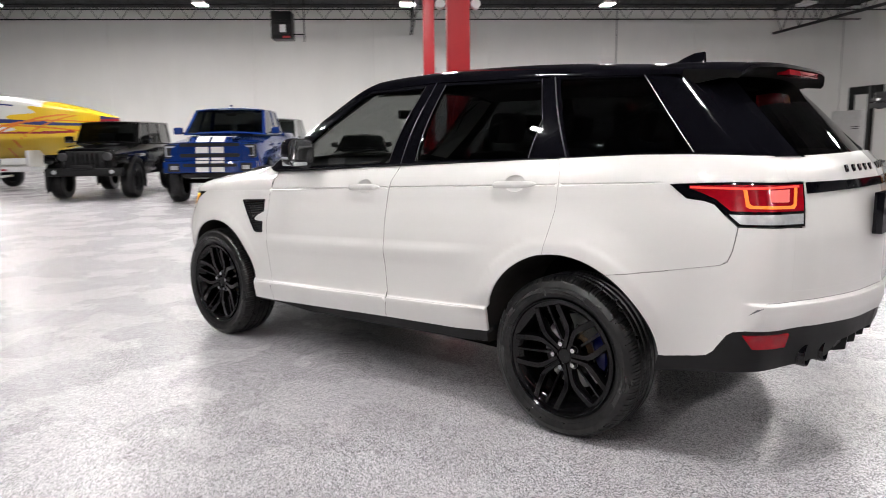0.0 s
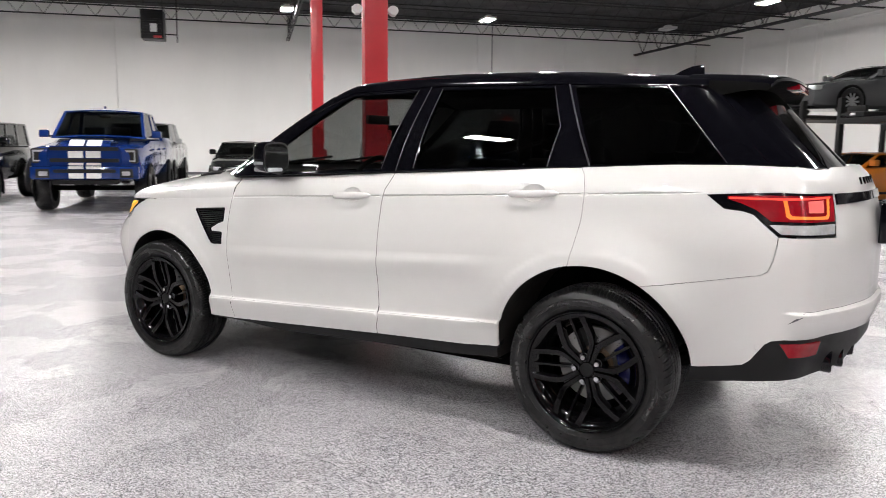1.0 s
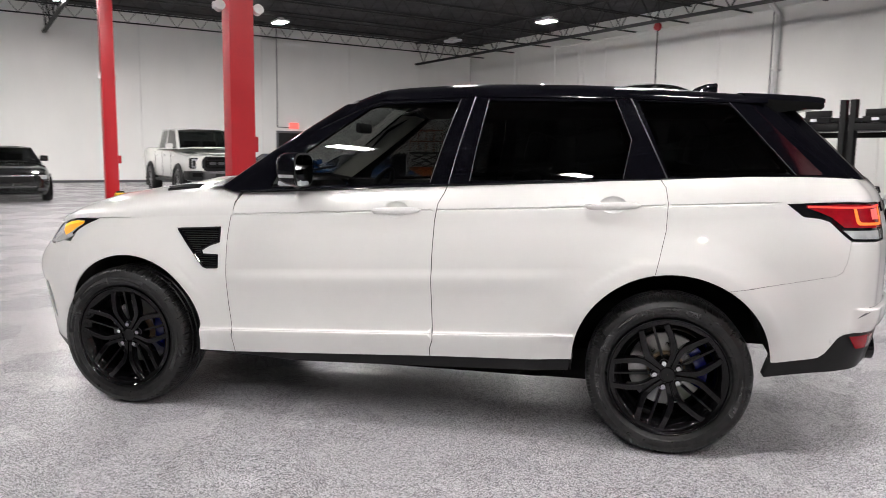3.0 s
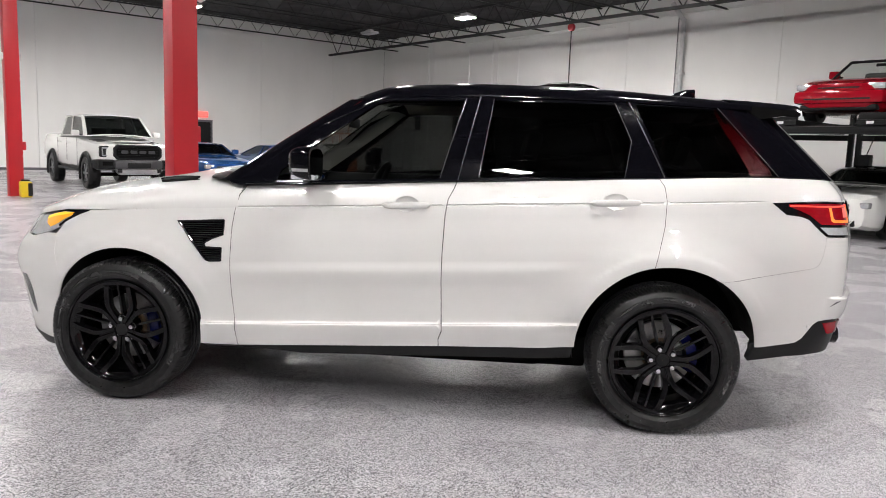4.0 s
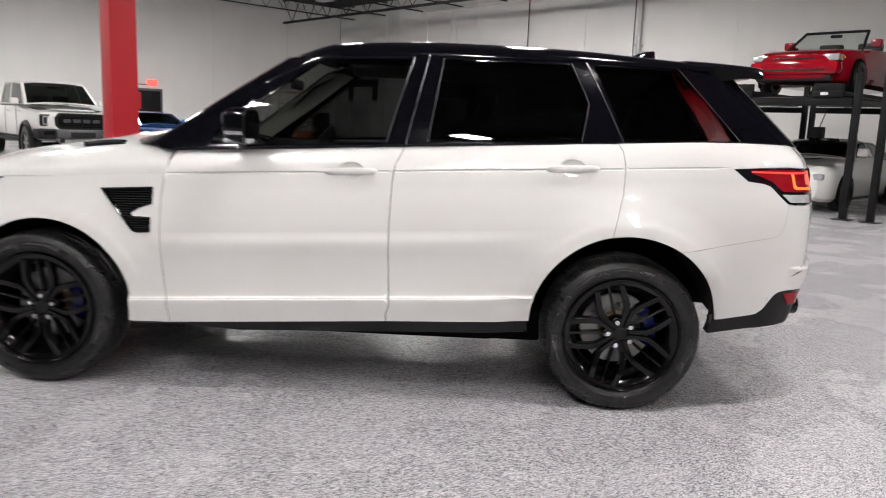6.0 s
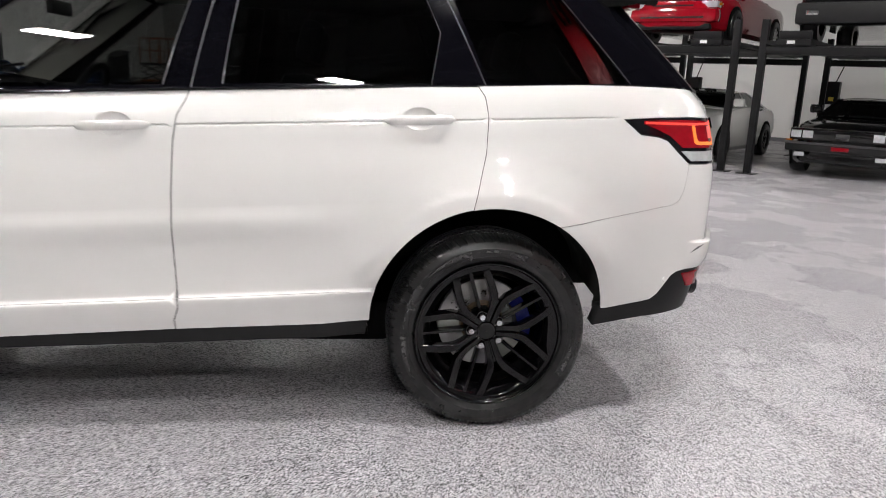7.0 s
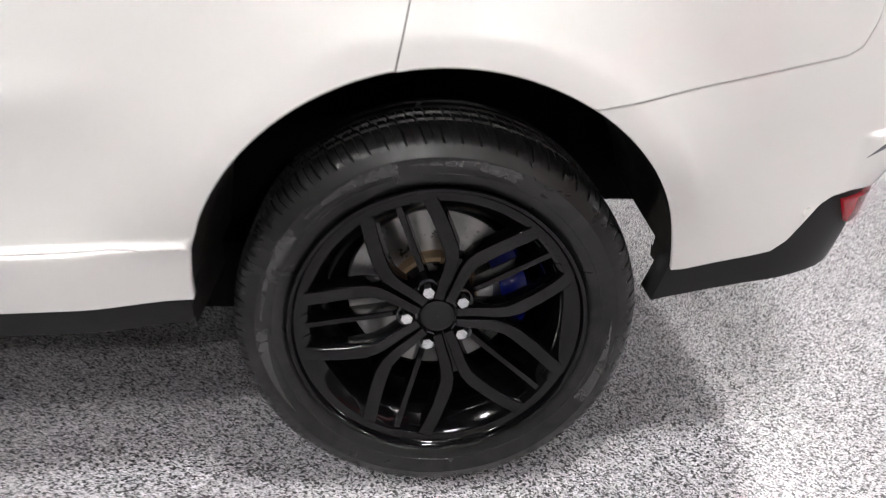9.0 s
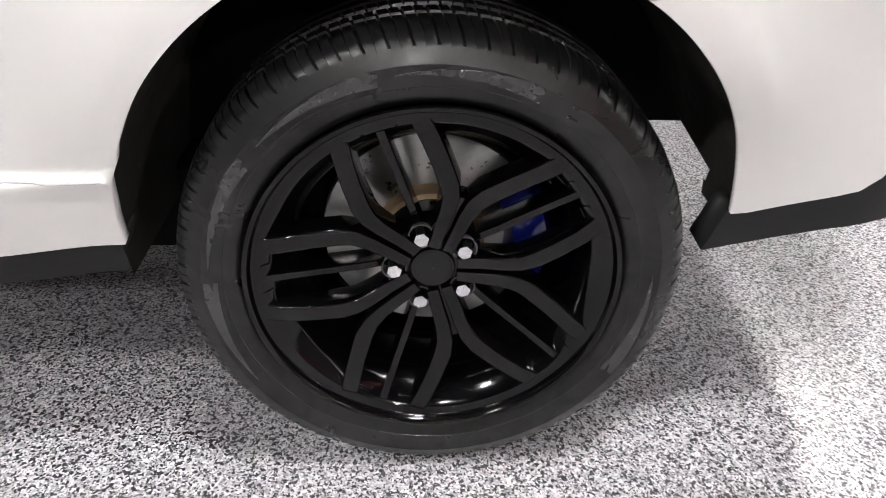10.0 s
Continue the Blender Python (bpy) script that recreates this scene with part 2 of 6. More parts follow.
def box(lo, hi, bevel=0.0, m=None):
    return add_box(bmesh.new(), lo, hi, m, bevel)


def add_bar(bm, a, b, r, sides=6):
    """A rod from a to b."""
    a, b = Vector(a), Vector(b)
    d = b - a
    m = Matrix.Translation((a + b) / 2) @ d.to_track_quat("Z", "Y").to_matrix().to_4x4()
    bmesh.ops.create_cone(bm, cap_ends=True, segments=sides, radius1=r, radius2=r, depth=d.length, matrix=m)
    return bm


def lathe(profile, steps=48, axis="Y", closed=False):
    """Turns a profile of (radius, along) round an axis."""
    bm = bmesh.new()
    rings = []
    for k in range(steps):
        a = 2 * math.pi * k / steps
        ring = []
        for r, h in profile:
            c, s = r * math.cos(a), r * math.sin(a)
            ring.append(bm.verts.new((c, h, s) if axis == "Y" else (c, s, h)))
        rings.append(ring)
    n = len(profile)
    for k in range(steps):
        p, q = rings[k], rings[(k + 1) % steps]
        for i in range(n if closed else n - 1):
            j = (i + 1) % n
            bm.faces.new((p[i], p[j], q[j], q[i]))
    bmesh.ops.remove_doubles(bm, verts=bm.verts, dist=1e-6)
    return bm


def grid_mesh(rows, bm=None):
    """A sheet from rows of points."""
    bm = bm or bmesh.new()
    vs = [[bm.verts.new(p) for p in row] for row in rows]
    for a, b in zip(vs, vs[1:]):
        for i in range(len(a) - 1):
            try:
                bm.faces.new((a[i], a[i + 1], b[i + 1], b[i]))
            except ValueError:
                pass
    return bm


def prism(pts, depth, m=None, bevel=0.0):
    """A flat outline in x, z given thickness along y, from 0 to depth."""
    bm = bmesh.new()
    a = [bm.verts.new((x, 0, z)) for x, z in pts]
    b = [bm.verts.new((x, depth, z)) for x, z in pts]
    bm.faces.new(a)
    bm.faces.new(list(reversed(b)))
    for i in range(len(pts)):
        j = (i + 1) % len(pts)
        bm.faces.new((a[j], a[i], b[i], b[j]))
    if bevel:
        bmesh.ops.bevel(bm, geom=list(bm.edges), offset=bevel, segments=1, affect="EDGES")
    if m is not None:
        bmesh.ops.transform(bm, matrix=m, verts=bm.verts)
    return bm


# ---------------------------------------------------------------- the hall
U0, U1, V0, V1, TOP = -29.7, 14.0, -18.0, 20.8, 7.05
HALL = at_uv(0, 0)

tagged(part("floor", box((U0 - 0.3, V0 - 0.3, -0.2), (U1 + 0.3, V1 + 0.3, 0)), M_FLOOR, at=HALL, smooth=False),
       "glossy floor of white, grey and black colour flakes", "floor", kind="structure")
tagged(part("ceiling", box((U0 - 0.3, V0 - 0.3, TOP), (U1 + 0.3, V1 + 0.3, TOP + 0.2)), M_DECK, at=HALL, smooth=False),
       "dark roof deck high above the hall", "ceiling", kind="structure")


def panel_wall(name, lo, hi, along, joints, surface=None, label="white painted concrete wall of tall panels"):
    """A wall of tilt-up panels: the joints between them are recessed."""
    bm = bmesh.new()
    edges = [lo[along]] + joints + [hi[along]]
    other = 1 - along
    for a, b in zip(edges, edges[1:]):
        l, h = list(lo), list(hi)
        l[along], h[along] = a + 0.007, b - 0.007
        add_box(bm, l, h, bevel=0.006)
    l, h = list(lo), list(hi)
    mid = (lo[other] + hi[other]) / 2
    l[other], h[other] = mid - 0.05, mid + 0.05
    return tagged(part(name, add_box(bm, l, h), surface or M_WALL, at=HALL, smooth=False), label, "wall", kind="structure")


panel_wall("wall_west", [U0 - 0.3, V0, 0], [U0, V1, TOP], 1, [-12.9, -6.6, -1.2, 4.0, 9.25, 13.64, 17.6])
panel_wall("wall_north", [U0, V1, 0], [U1, V1 + 0.3, TOP], 0, [-25.5, -19.6, -13.9, -8.0, -2.2, 3.6, 9.2])
panel_wall("wall_east", [U1, V0, 0], [U1 + 0.3, V1, TOP], 1, [-12, -6, 0, 6, 12], M_GREYWALL, "dark grey painted wall of tall panels")
panel_wall("wall_south", [U0, V0 - 0.3, 0], [U1, V0, TOP], 0, [-24, -18, -12, -6, 0, 6], M_GREYWALL, "dark grey painted wall of tall panels")
for nm, lo, hi in (("baseboard", (U0, V0, 0), (U0 + 0.02, V1, 0.1)), ("baseboard", (U0 + 0.02, V1 - 0.02, 0), (U1, V1, 0.1))):
    tagged(part(nm, box(lo, hi), M_BASE, at=HALL, smooth=False), "grey base strip along the wall", "baseboard", kind="structure")


def open_truss(length, depth, step, chord, web):
    """An open-web joist along x, hanging down from z = 0."""
    bm = bmesh.new()
    for z in (0, -depth):
        for y in (-chord, chord):
            add_box(bm, (0, y - chord * 0.45, z - chord), (length, y + chord * 0.45, z + chord))
    n = int(length / step)
    for i in range(n):
        x = i * step
        add_bar(bm, (x, 0, 0), (x + step / 2, 0, -depth), web, 5)
        add_bar(bm, (x + step / 2, 0, -depth), (x + step, 0, 0), web, 5)
    return bm


me_joist = finish(open_truss(V1 - V0, 0.62, 0.95, 0.024, 0.011), "roof_joist", M_TRUSS, False)
u = U0 + 1.2
while u < U1:
    ob = new("roof_joist", me_joist)
    ob.matrix_basis = HALL @ pose(u, V0, TOP - 0.06, 0, 0, 90)
    tagged(ob, "black open-web steel roof joist", "roof joist", "roof joists", "structure")
    u += 2.65
me_girder = finish(open_truss(U1 - U0, 1.05, 1.5, 0.045, 0.02), "roof_girder", M_TRUSS, False)
for v in (0.5, 17.4):
    ob = new("roof_girder", me_girder)
    ob.matrix_basis = HALL @ pose(U0, v, TOP - 0.1)
    tagged(ob, "black open-web steel roof girder over the columns", "roof girder", "roof girders", "structure")


def high_bay(m, lit=True):
    t = thing("high_bay_lamp", ("lit" if lit else "unlit") + " white high-bay lamp hanging under the dark roof", "ceiling lamp", m, "high-bay lamps")
    bm = box((-0.36, -0.21, 0.0), (0.36, 0.21, 0.07), 0.012)
    add_box(bm, (-0.17, -0.09, 0.07), (0.17, 0.09, 0.15), bevel=0.01)
    part("housing", bm, M_HOUSING, t)
    part("diffuser", box((-0.33, -0.18, -0.034), (0.33, 0.18, -0.001), 0.012), M_LAMP if lit else M_HOUSING, t, smooth=False)
    bm = bmesh.new()
    for a, b in (((-0.37, -0.22), (0.37, -0.205)), ((-0.37, 0.205), (0.37, 0.22)), ((-0.37, -0.205), (-0.355, 0.205)), ((0.355, -0.205), (0.37, 0.205))):
        add_box(bm, (*a, -0.018), (*b, -0.002))
    part("reflector_skirt", bm, M_SKIRT, t, smooth=False)
    bm = bmesh.new()
    for x in (-0.3, 0.3):
        add_bar(bm, (x, 0, 0.07), (x * 0.3, 0, 0.95), 0.004, 5)
    part("hanger", bm, M_TRUSS, t)
    return t


lamp0 = None
# the lamps at u = 12.1 are unseen, added to brighten the car's tail
for lu in (-22.3, -16.4, -10.7, -5.0, 0.7, 6.4, 12.1):
    for lv in (-14.0, -7.0, 0.15, 7.4, 14.8):
        if (lu, lv) in ((-22.3, 14.8), (-5.0, 14.8), (0.7, 14.8), (6.4, 14.8)):
            high_bay(HALL @ pose(lu, lv, 5.98), False)
            continue
        if lv == 0.15 and lu in (-16.4, -5.0, 6.4):
            continue  # a column stands there
        if (lv == -14.0 and lu > -16.0) or (lu == 12.1 and lv == 14.8):
            continue
        m = HALL @ pose(lu + (2.25 if (lu, lv) == (0.7, 0.15) else 1.3 if (lu, lv) == (0.7, -7.0) else 0.5 if lu > 0 else 0), lv + (0.2 if (lu, lv) == (0.7, 0.15) else 1.6 if (lu, lv) == (0.7, -7.0) else 1.1 if lu > 0 and lv == -7.0 else 0), 5.98)
        lamp0 = copy_thing(lamp0, m) if lamp0 else high_bay(m)


def column(u, v, w):
    t = thing("steel_column", "glossy red painted steel column", "column", HALL @ pose(u, v, 0), "red columns", "structure")
    part("shaft", box((-w / 2, -w / 2, 0), (w / 2, w / 2, TOP - 0.2), 0.012), M_REDPAINT, t)
    part("base_plate", box((-w / 2 - 0.02, -w / 2 - 0.02, 0), (w / 2 + 0.02, w / 2 + 0.02, 0.015), 0.004), M_REDPAINT, t)
    return t


column(-5.2, 0.5, 0.30)
column(-15.8, 0.62, 0.30)
column(5.4, 0.5, 0.30)


# ---------------------------------------------------------------- the white sport utility vehicle
from mathutils.geometry import delaunay_2d_cdt

RISE = 0.05  # the body's lines climb towards the tail


def spline(xs, ys, x):
    """A smooth curve through points, without overshoot."""
    xs, ys = np.asarray(xs, float), np.asarray(ys, float)
    d = np.diff(ys) / np.diff(xs)
    m = np.zeros(len(xs))
    for i in range(1, len(xs) - 1):
        if d[i - 1] * d[i] > 0:
            m[i] = 2 * d[i - 1] * d[i] / (d[i - 1] + d[i])
    m[0], m[-1] = d[0], d[-1]
    x = np.clip(x, xs[0], xs[-1])
    i = np.clip(np.searchsorted(xs, x) - 1, 0, len(xs) - 2)
    h = xs[i + 1] - xs[i]
    t = (x - xs[i]) / h
    return ys[i] * (1 + 2 * t) * (1 - t) ** 2 + m[i] * h * t * (1 - t) ** 2 + ys[i + 1] * t * t * (3 - 2 * t) + m[i + 1] * h * t * t * (t - 1)


def ease(a, b, x):
    t = np.clip((x - a) / (b - a), 0, 1)
    return t * t * (3 - 2 * t)


PLAN = [(-2.34, 0), (-2.33, .25), (-2.28, .5), (-2.18, .70), (-2.02, .83), (-1.85, .915), (-1.65, .965), (-1.4, .985), (-1.0, .985), (-.4, .995),
        (.3, 1.0), (1.0, 1.0), (1.4, 1.0), (1.75, .982), (1.95, .958), (2.1, .938), (2.22, .915), (2.30, .885), (2.365, .83), (2.41, .74), (2.475, .6), (2.56, .3), (2.59, 0)]
_px = np.array([p[0] for p in PLAN])
_py = np.array([p[1] for p in PLAN])
_chord = np.r_[0, np.cumsum(np.hypot(np.diff(_px), 0.95 * np.diff(_py)))]
_k = np.linspace(0, _chord[-1], 1500)
LINE_X, LINE_F = spline(_chord, _px, _k), spline(_chord, _py, _k)
LINE_S = np.r_[0, np.cumsum(np.hypot(np.diff(LINE_X), 0.95 * np.diff(LINE_F)))]
LINE_S -= np.interp(0.0, LINE_X, LINE_S)
S_REAR = LINE_S[-1]
_back = LINE_S > 1.6

WIDE_Z = (.20, .30, .39, .46, .492, .503, .509, .514, .524, .545, .65, .75, .85, .95, 1.05, 1.115, 1.15, 1.20, 1.252, 1.29)
WIDE_Y = (.86, .905, .925, .944, .951, .952, .950, .932, .9265, .9265, .931, .9385, .9385, .930, .912, .903, .8945, .876, .846, .82)
PLAIN_Z = (.20, .30, .39, .46, .545)
PLAIN_Y = (.86, .897, .914, .921, .9265)  # the same flank before and behind the sill
TAIL_Z = (.35, .46, .58, .66, .71, .745, .80, .88, 1.0, 1.10, 1.22, 1.27, 1.33, 1.36)
TAIL_X = (-.07, -.035, -.012, -.004, -.002, .0, .0, 0, 0, -.012, -.04, -.058, -.105, -.14)
NOSE_Z = (.24, .31, .45, .60, .72, .80, .87, .95, 1.0, 1.05)
NOSE_X = (.11, .06, .03, 0, -.03, -.01, .04, .09, .13, .19)


def sx(x):
    return float(np.interp(x, LINE_X, LINE_S))


def sr(y):
    """The place along the outline of the rear face at y (negative: the left half)."""
    return float(np.interp(-abs(y) / 0.94, -LINE_F[_back], LINE_S[_back]))


ARCHES = ((-1.425, .43, .418, 1.03), (1.465, .44, .445, 1.034))  # centre, height, radius, stretch along x


def body(s, z, off=0.0):
    """A point of the body's skin: s runs round the car from nose to tail, z is the height."""
    x0, f = np.interp(s, LINE_S, LINE_X), np.interp(s, LINE_S, LINE_F)
    zp = z - RISE * x0
    sill = ease(-1.15, -1.0, x0) * (1 - ease(1.06, 1.2, x0))
    w = spline(WIDE_Z, WIDE_Y, zp)
    w = np.where(zp < .545, w * sill + spline(PLAIN_Z, PLAIN_Y, zp) * (1 - sill), w) + off - .007 * np.exp(-((zp - 1.131) / .0026) ** 2) * ease(-.83, -.80, x0) * (1 - ease(1.86, 1.93, x0))
    crease = .0095 * ease(.70, .789, zp) * (1 - ease(.789, .846, zp)) * (1 - ease(1.6, 1.9, abs(x0)))
    for cx, cz, r, k in ARCHES:
        crease = crease * ease(.08, .40, np.hypot((x0 - cx) / k, z - cz) - r)
    w = w + crease
    for cx, cz, r, k in ARCHES:
        d = np.hypot((x0 - cx) / k, z - cz) - r
        flare = (.021 + .012 * ease(1.45, 1.70, x0)) if cx > 0 else .012
        w = w + (.0045 * (1 - ease(.050, .085, d)) + flare * (1 - ease(.0, .20, d))) * ease(.50, .74, z) * (1 - ease(1.90, 2.1, abs(x0)))
    # the sill draws in before the rear wheel, and the bumper's lower corner behind it
    w = w - .027 * ease(.80, .98, x0) * (1 - ease(1.05, 1.2, x0)) * (1 - ease(.46, .57, zp)) - .011 * ease(1.7, 1.88, x0) * (1 - ease(2.0, 2.2, x0)) * (1 - ease(.55, .80, z))
    ledge = 0.020 * ease(2.265, 2.33, x0) * (1 - ease(.742, .754, z)) * ease(.60, .70, z)
    w = w + ledge
    x = x0 + (spline(TAIL_Z, TAIL_X, z) + off + ledge) * ease(2.05, 2.40, x0) + (spline(NOSE_Z, NOSE_X, z) - off) * ease(-1.7, -2.2, x0)
    return np.array((x, -f * w, z + 0 * x))


def green_w(z):
    return 0.862 - 0.19 * (z - 1.25) / 0.42 + 0.03 * np.sin(np.clip((z - 1.25) / 0.45, 0, 1) * math.pi)


def green(x, z, off=0.0):
    """A point of the skin of the upper body's side."""
    y = green_w(z) + off
    front = -0.86 + (z - 1.26) * 1.45
    rear = 2.31 - (z - 1.34) * 0.96
    y = y - 0.098 * np.clip((x - 1.0) / 1.2, 0, 1.1) ** 2 - 0.022 * np.sin(np.clip((z - 1.25) / 0.45, 0, 1) * math.pi) * ease(1.2, 1.65, x)
    for d in (x - front, rear - x):
        y = y - 0.10 * np.clip(1 - d / 0.16, 0, 1.2) ** 2.2
    return np.array((x, -y, z))


def inside(poly, x, y):
    hit = False
    for (ax, ay), (bx, by) in zip(poly, poly[1:] + poly[:1]):
        if (ay > y) != (by > y) and x < (bx - ax) * (y - ay) / (by - ay) + ax:
            hit = not hit
    return hit


def resample(poly, step):
    out = []
    for a, b in zip(poly, poly[1:] + poly[:1]):
        n = max(1, int(math.hypot(b[0] - a[0], b[1] - a[1]) / step))
        out += [(a[0] + (b[0] - a[0]) * i / n, a[1] + (b[1] - a[1]) * i / n) for i in range(n)]
    return out


def shrink(poly, d):
    """The outline drawn in by d."""
    area = sum(a[0] * b[1] - b[0] * a[1] for a, b in zip(poly, poly[1:] + poly[:1]))
    poly = poly if area > 0 else poly[::-1]
    out = []
    for i, p in enumerate(poly):
        a, b = Vector(poly[i - 1]), Vector(poly[(i + 1) % len(poly)])
        p = Vector(p)
        e1, e2 = (p - a), (b - p)
        if e1.length < 1e-7 or e2.length < 1e-7:
            out.append(tuple(p))
            continue
        n1, n2 = Vector((-e1.y, e1.x)).normalized(), Vector((-e2.y, e2.x)).normalized()
        n = n1 + n2
        k = max(0.35, n.dot(n1))
        out.append(tuple(p + n * (d / k)))
    return out


def skin(name, poly, surf, material, parent, holes=(), label="", gap=0.0022, step=0.035, rows=None, depth=0.022, off=0.0, mirror=False, whole=False):
    """A panel cut from a curved surface: dense inside its outline, with turned-in edges. mirror: on the other side too; whole: both halves in one."""
    outer = shrink(resample(poly, step), gap)
    inner = [shrink(resample(h, step), -gap)[::-1] for h in holes]
    pts = list(outer)
    loops = [list(range(len(outer)))]
    for h in inner:
        loops.append(list(range(len(pts), len(pts) + len(h))))
        pts += h
    edges = [(l[i], l[(i + 1) % len(l)]) for l in loops for i in range(len(l))]
    x0, x1 = min(p[0] for p in outer), max(p[0] for p in outer)
    z0, z1 = min(p[1] for p in outer), max(p[1] for p in outer)
    bound = list(pts)
    cells = {}
    for p in bound:
        cells.setdefault((int(p[0] // 0.05), int(p[1] // 0.05)), []).append(p)
    nx = max(1, int((x1 - x0) / step))
    for i in range(nx + 1):
        x = x0 + (x1 - x0) * i / nx
        if rows is None:
            zs = np.arange(z0, z1, step)
        else:
            zs = rows(x)
        for z in zs:
            if not (z0 < z < z1) or not inside(outer, x, z) or any(inside(h, x, z) for h in inner):
                continue
            ci, cj = int(x // 0.05), int(z // 0.05)
            if any(math.hypot(x - q[0], z - q[1]) < step * 0.3 for a in (-1, 0, 1) for b in (-1, 0, 1) for q in cells.get((ci + a, cj + b), ())):
                continue
            pts.append((x, float(z)))
    vs, _, fs, *_ = delaunay_2d_cdt([Vector(p) for p in pts], edges, [], 0, 1e-7)
    tris = []
    for f in fs:
        c = sum((vs[i] for i in f), Vector((0, 0))) / len(f)
        if inside(outer, c.x, c.y) and not any(inside(h, c.x, c.y) for h in inner):
            a, b, c3 = (vs[i] for i in f[:3])
            tris.append(tuple(f) if (b - a).cross(c3 - a) > 0 else tuple(reversed(f)))
    co = np.array([surf(v.x, v.y, off) for v in vs])
    e = 0.002
    nrm = []
    for v in vs:
        a = surf(v.x + e, v.y, off) - surf(v.x - e, v.y, off)
        b = surf(v.x, v.y + e, off) - surf(v.x, v.y - e, off)
        n = np.cross(a, b)
        nrm.append(n / (np.linalg.norm(n) + 1e-12))
    nrm = np.array(nrm)
    count = {}
    for t in tris:
        for i in range(3):
            count.setdefault(frozenset((t[i], t[(i + 1) % 3])), []).append((t[i], t[(i + 1) % 3]))
    rim = [v[0] for v in count.values() if len(v) == 1]
    if whole:
        rim = [(a, b) for a, b in rim if abs(co[a][1]) > 0.012 or abs(co[b][1]) > 0.012]
    verts, normals, faces = [tuple(c) for c in co], [tuple(n) for n in nrm], list(tris)
    made = {}

    def low(i, k):
        if (i, k) not in made:
            made[i, k] = len(verts)
            verts.append(tuple(co[i] - nrm[i] * (0.0006 if k == 0 else depth)))
            normals.append((0, 0, 0))
        return made[i, k]

    for a, b in rim:
        faces.append((b, a, low(a, 1), low(b, 1)))
    if whole:
        n = len(verts)
        for i, v in enumerate(verts[:n]):
            if abs(v[1]) < 0.012:
                verts[i] = (v[0], 0.0, v[2])
        verts += [(x, -y, z) for x, y, z in verts[:n]]
        normals += [(x, -y, z) for x, y, z in normals[:n]]
        faces += [tuple(i + n for i in reversed(f)) for f in faces]
    out = []
    for side in (1, -1) if mirror else (1,):
        me = bpy.data.meshes.new(name)
        me.from_pydata([(x, y * side, z) for x, y, z in verts], [], [f if side > 0 else tuple(reversed(f)) for f in faces])
        me.polygons.foreach_set("use_smooth", [True] * len(me.polygons))
        me.normals_split_custom_set_from_vertices([(x, y * side, z) for x, y, z in normals])
        me.materials.append(material)
        ob = new(name, me)
        ob.parent = parent
        tagged(ob, label)
        out.append(ob)
    return out[0]


def body_rows(s):
    x = float(np.interp(s, LINE_S, LINE_X))
    sharp = np.array([.484, .492, .498, .503, .506, .509, .5115, .514, .519, .524, .534, .545, .745, .765, .781, .785, .789, .793, .797, .815, .832, .839, .846, 1.115, 1.121, 1.1245, 1.126, 1.1275, 1.129, 1.131, 1.133, 1.1345, 1.136, 1.138, 1.142, 1.15])
    if x > 2.1:
        sharp = np.sort(np.r_[sharp, np.array([.728, .735, .741, .7445, .748, .7515, .755, .761, .768]) - RISE * x])
    plain = [z for z in np.arange(.22, 1.30, .034) if np.abs(sharp - z).min() > .012]
    return np.sort(np.r_[plain, sharp]) + RISE * x


def bp(*pts):
    """Outline points: (x, z) on the side, ('r', y, z) on the rear face."""
    return [(sr(p[1]), p[2]) if p[0] == "r" else (sx(p[0]), p[1]) for p in pts]


def arc(k, a0, a1, n=30, grow=0.0):
    cx, cz, r, wide = ARCHES[k]
    return [(cx + wide * (r + grow) * math.cos(radians(a0 + (a1 - a0) * i / n)), cz + (r + grow) * math.sin(radians(a0 + (a1 - a0) * i / n))) for i in range(n + 1)]


suv = thing("sport_utility_vehicle", "white sport utility vehicle with black roof and black wheels", "car")
SEAM_F = [(-.76, 1.214), (-.772, 1.19), (-.797, 1.154), (-.813, 1.089), (-.827, .98), (-.831, .80), (-.824, .62), (-.808, .478), (-.792, .345)]
SEAM_B = [(.358, 1.268), (.345, 1.23), (.318, 1.179), (.306, 1.09), (.300, .90), (.300, .75), (.306, .56), (.311, .493), (.294, .444), (.296, .404)]
SEAM_R = [(1.388, 1.32), (1.412, 1.285), (1.424, 1.212), (1.419, 1.084), (1.394, .96), (1.376, .8765)]


def handle_hole(x, z):
    return [(sx(x + .062 * math.cos(a)), z + .040 * math.sin(a) * (1 if math.sin(a) > 0 else .95)) for a in [2 * math.pi * i / 20 for i in range(20)]]


HANDLES = ((.105, 1.143), (1.172, 1.198))
VENT = [(-1.133, 1.006), (-.872, 1.022), (-.868, 1.018), (-.870, .940), (-.93, .918), (-.972, .893), (-.966, .875), (-.88, .874), (-.877, .868), (-.879, .804), (-.884, .799), (-.95, .795), (-.97, .802)]
skin("front_door", bp(*SEAM_F[::-1], *[(x, 1.252 + RISE * x) for x in (-.4, 0, .2)], *SEAM_B), body, M_WHITE, suv, [handle_hole(*HANDLES[0])], rows=body_rows, mirror=True)
_ra = arc(1, 101, 181, 26)
skin("rear_door", bp(*SEAM_B[::-1], *[(x, 1.252 + RISE * x) for x in (.7, 1.0, 1.2)], *SEAM_R, *_ra[1:], (1.0, .431)), body, M_WHITE, suv, [handle_hole(*HANDLES[1])], step=.022, rows=body_rows, mirror=True)
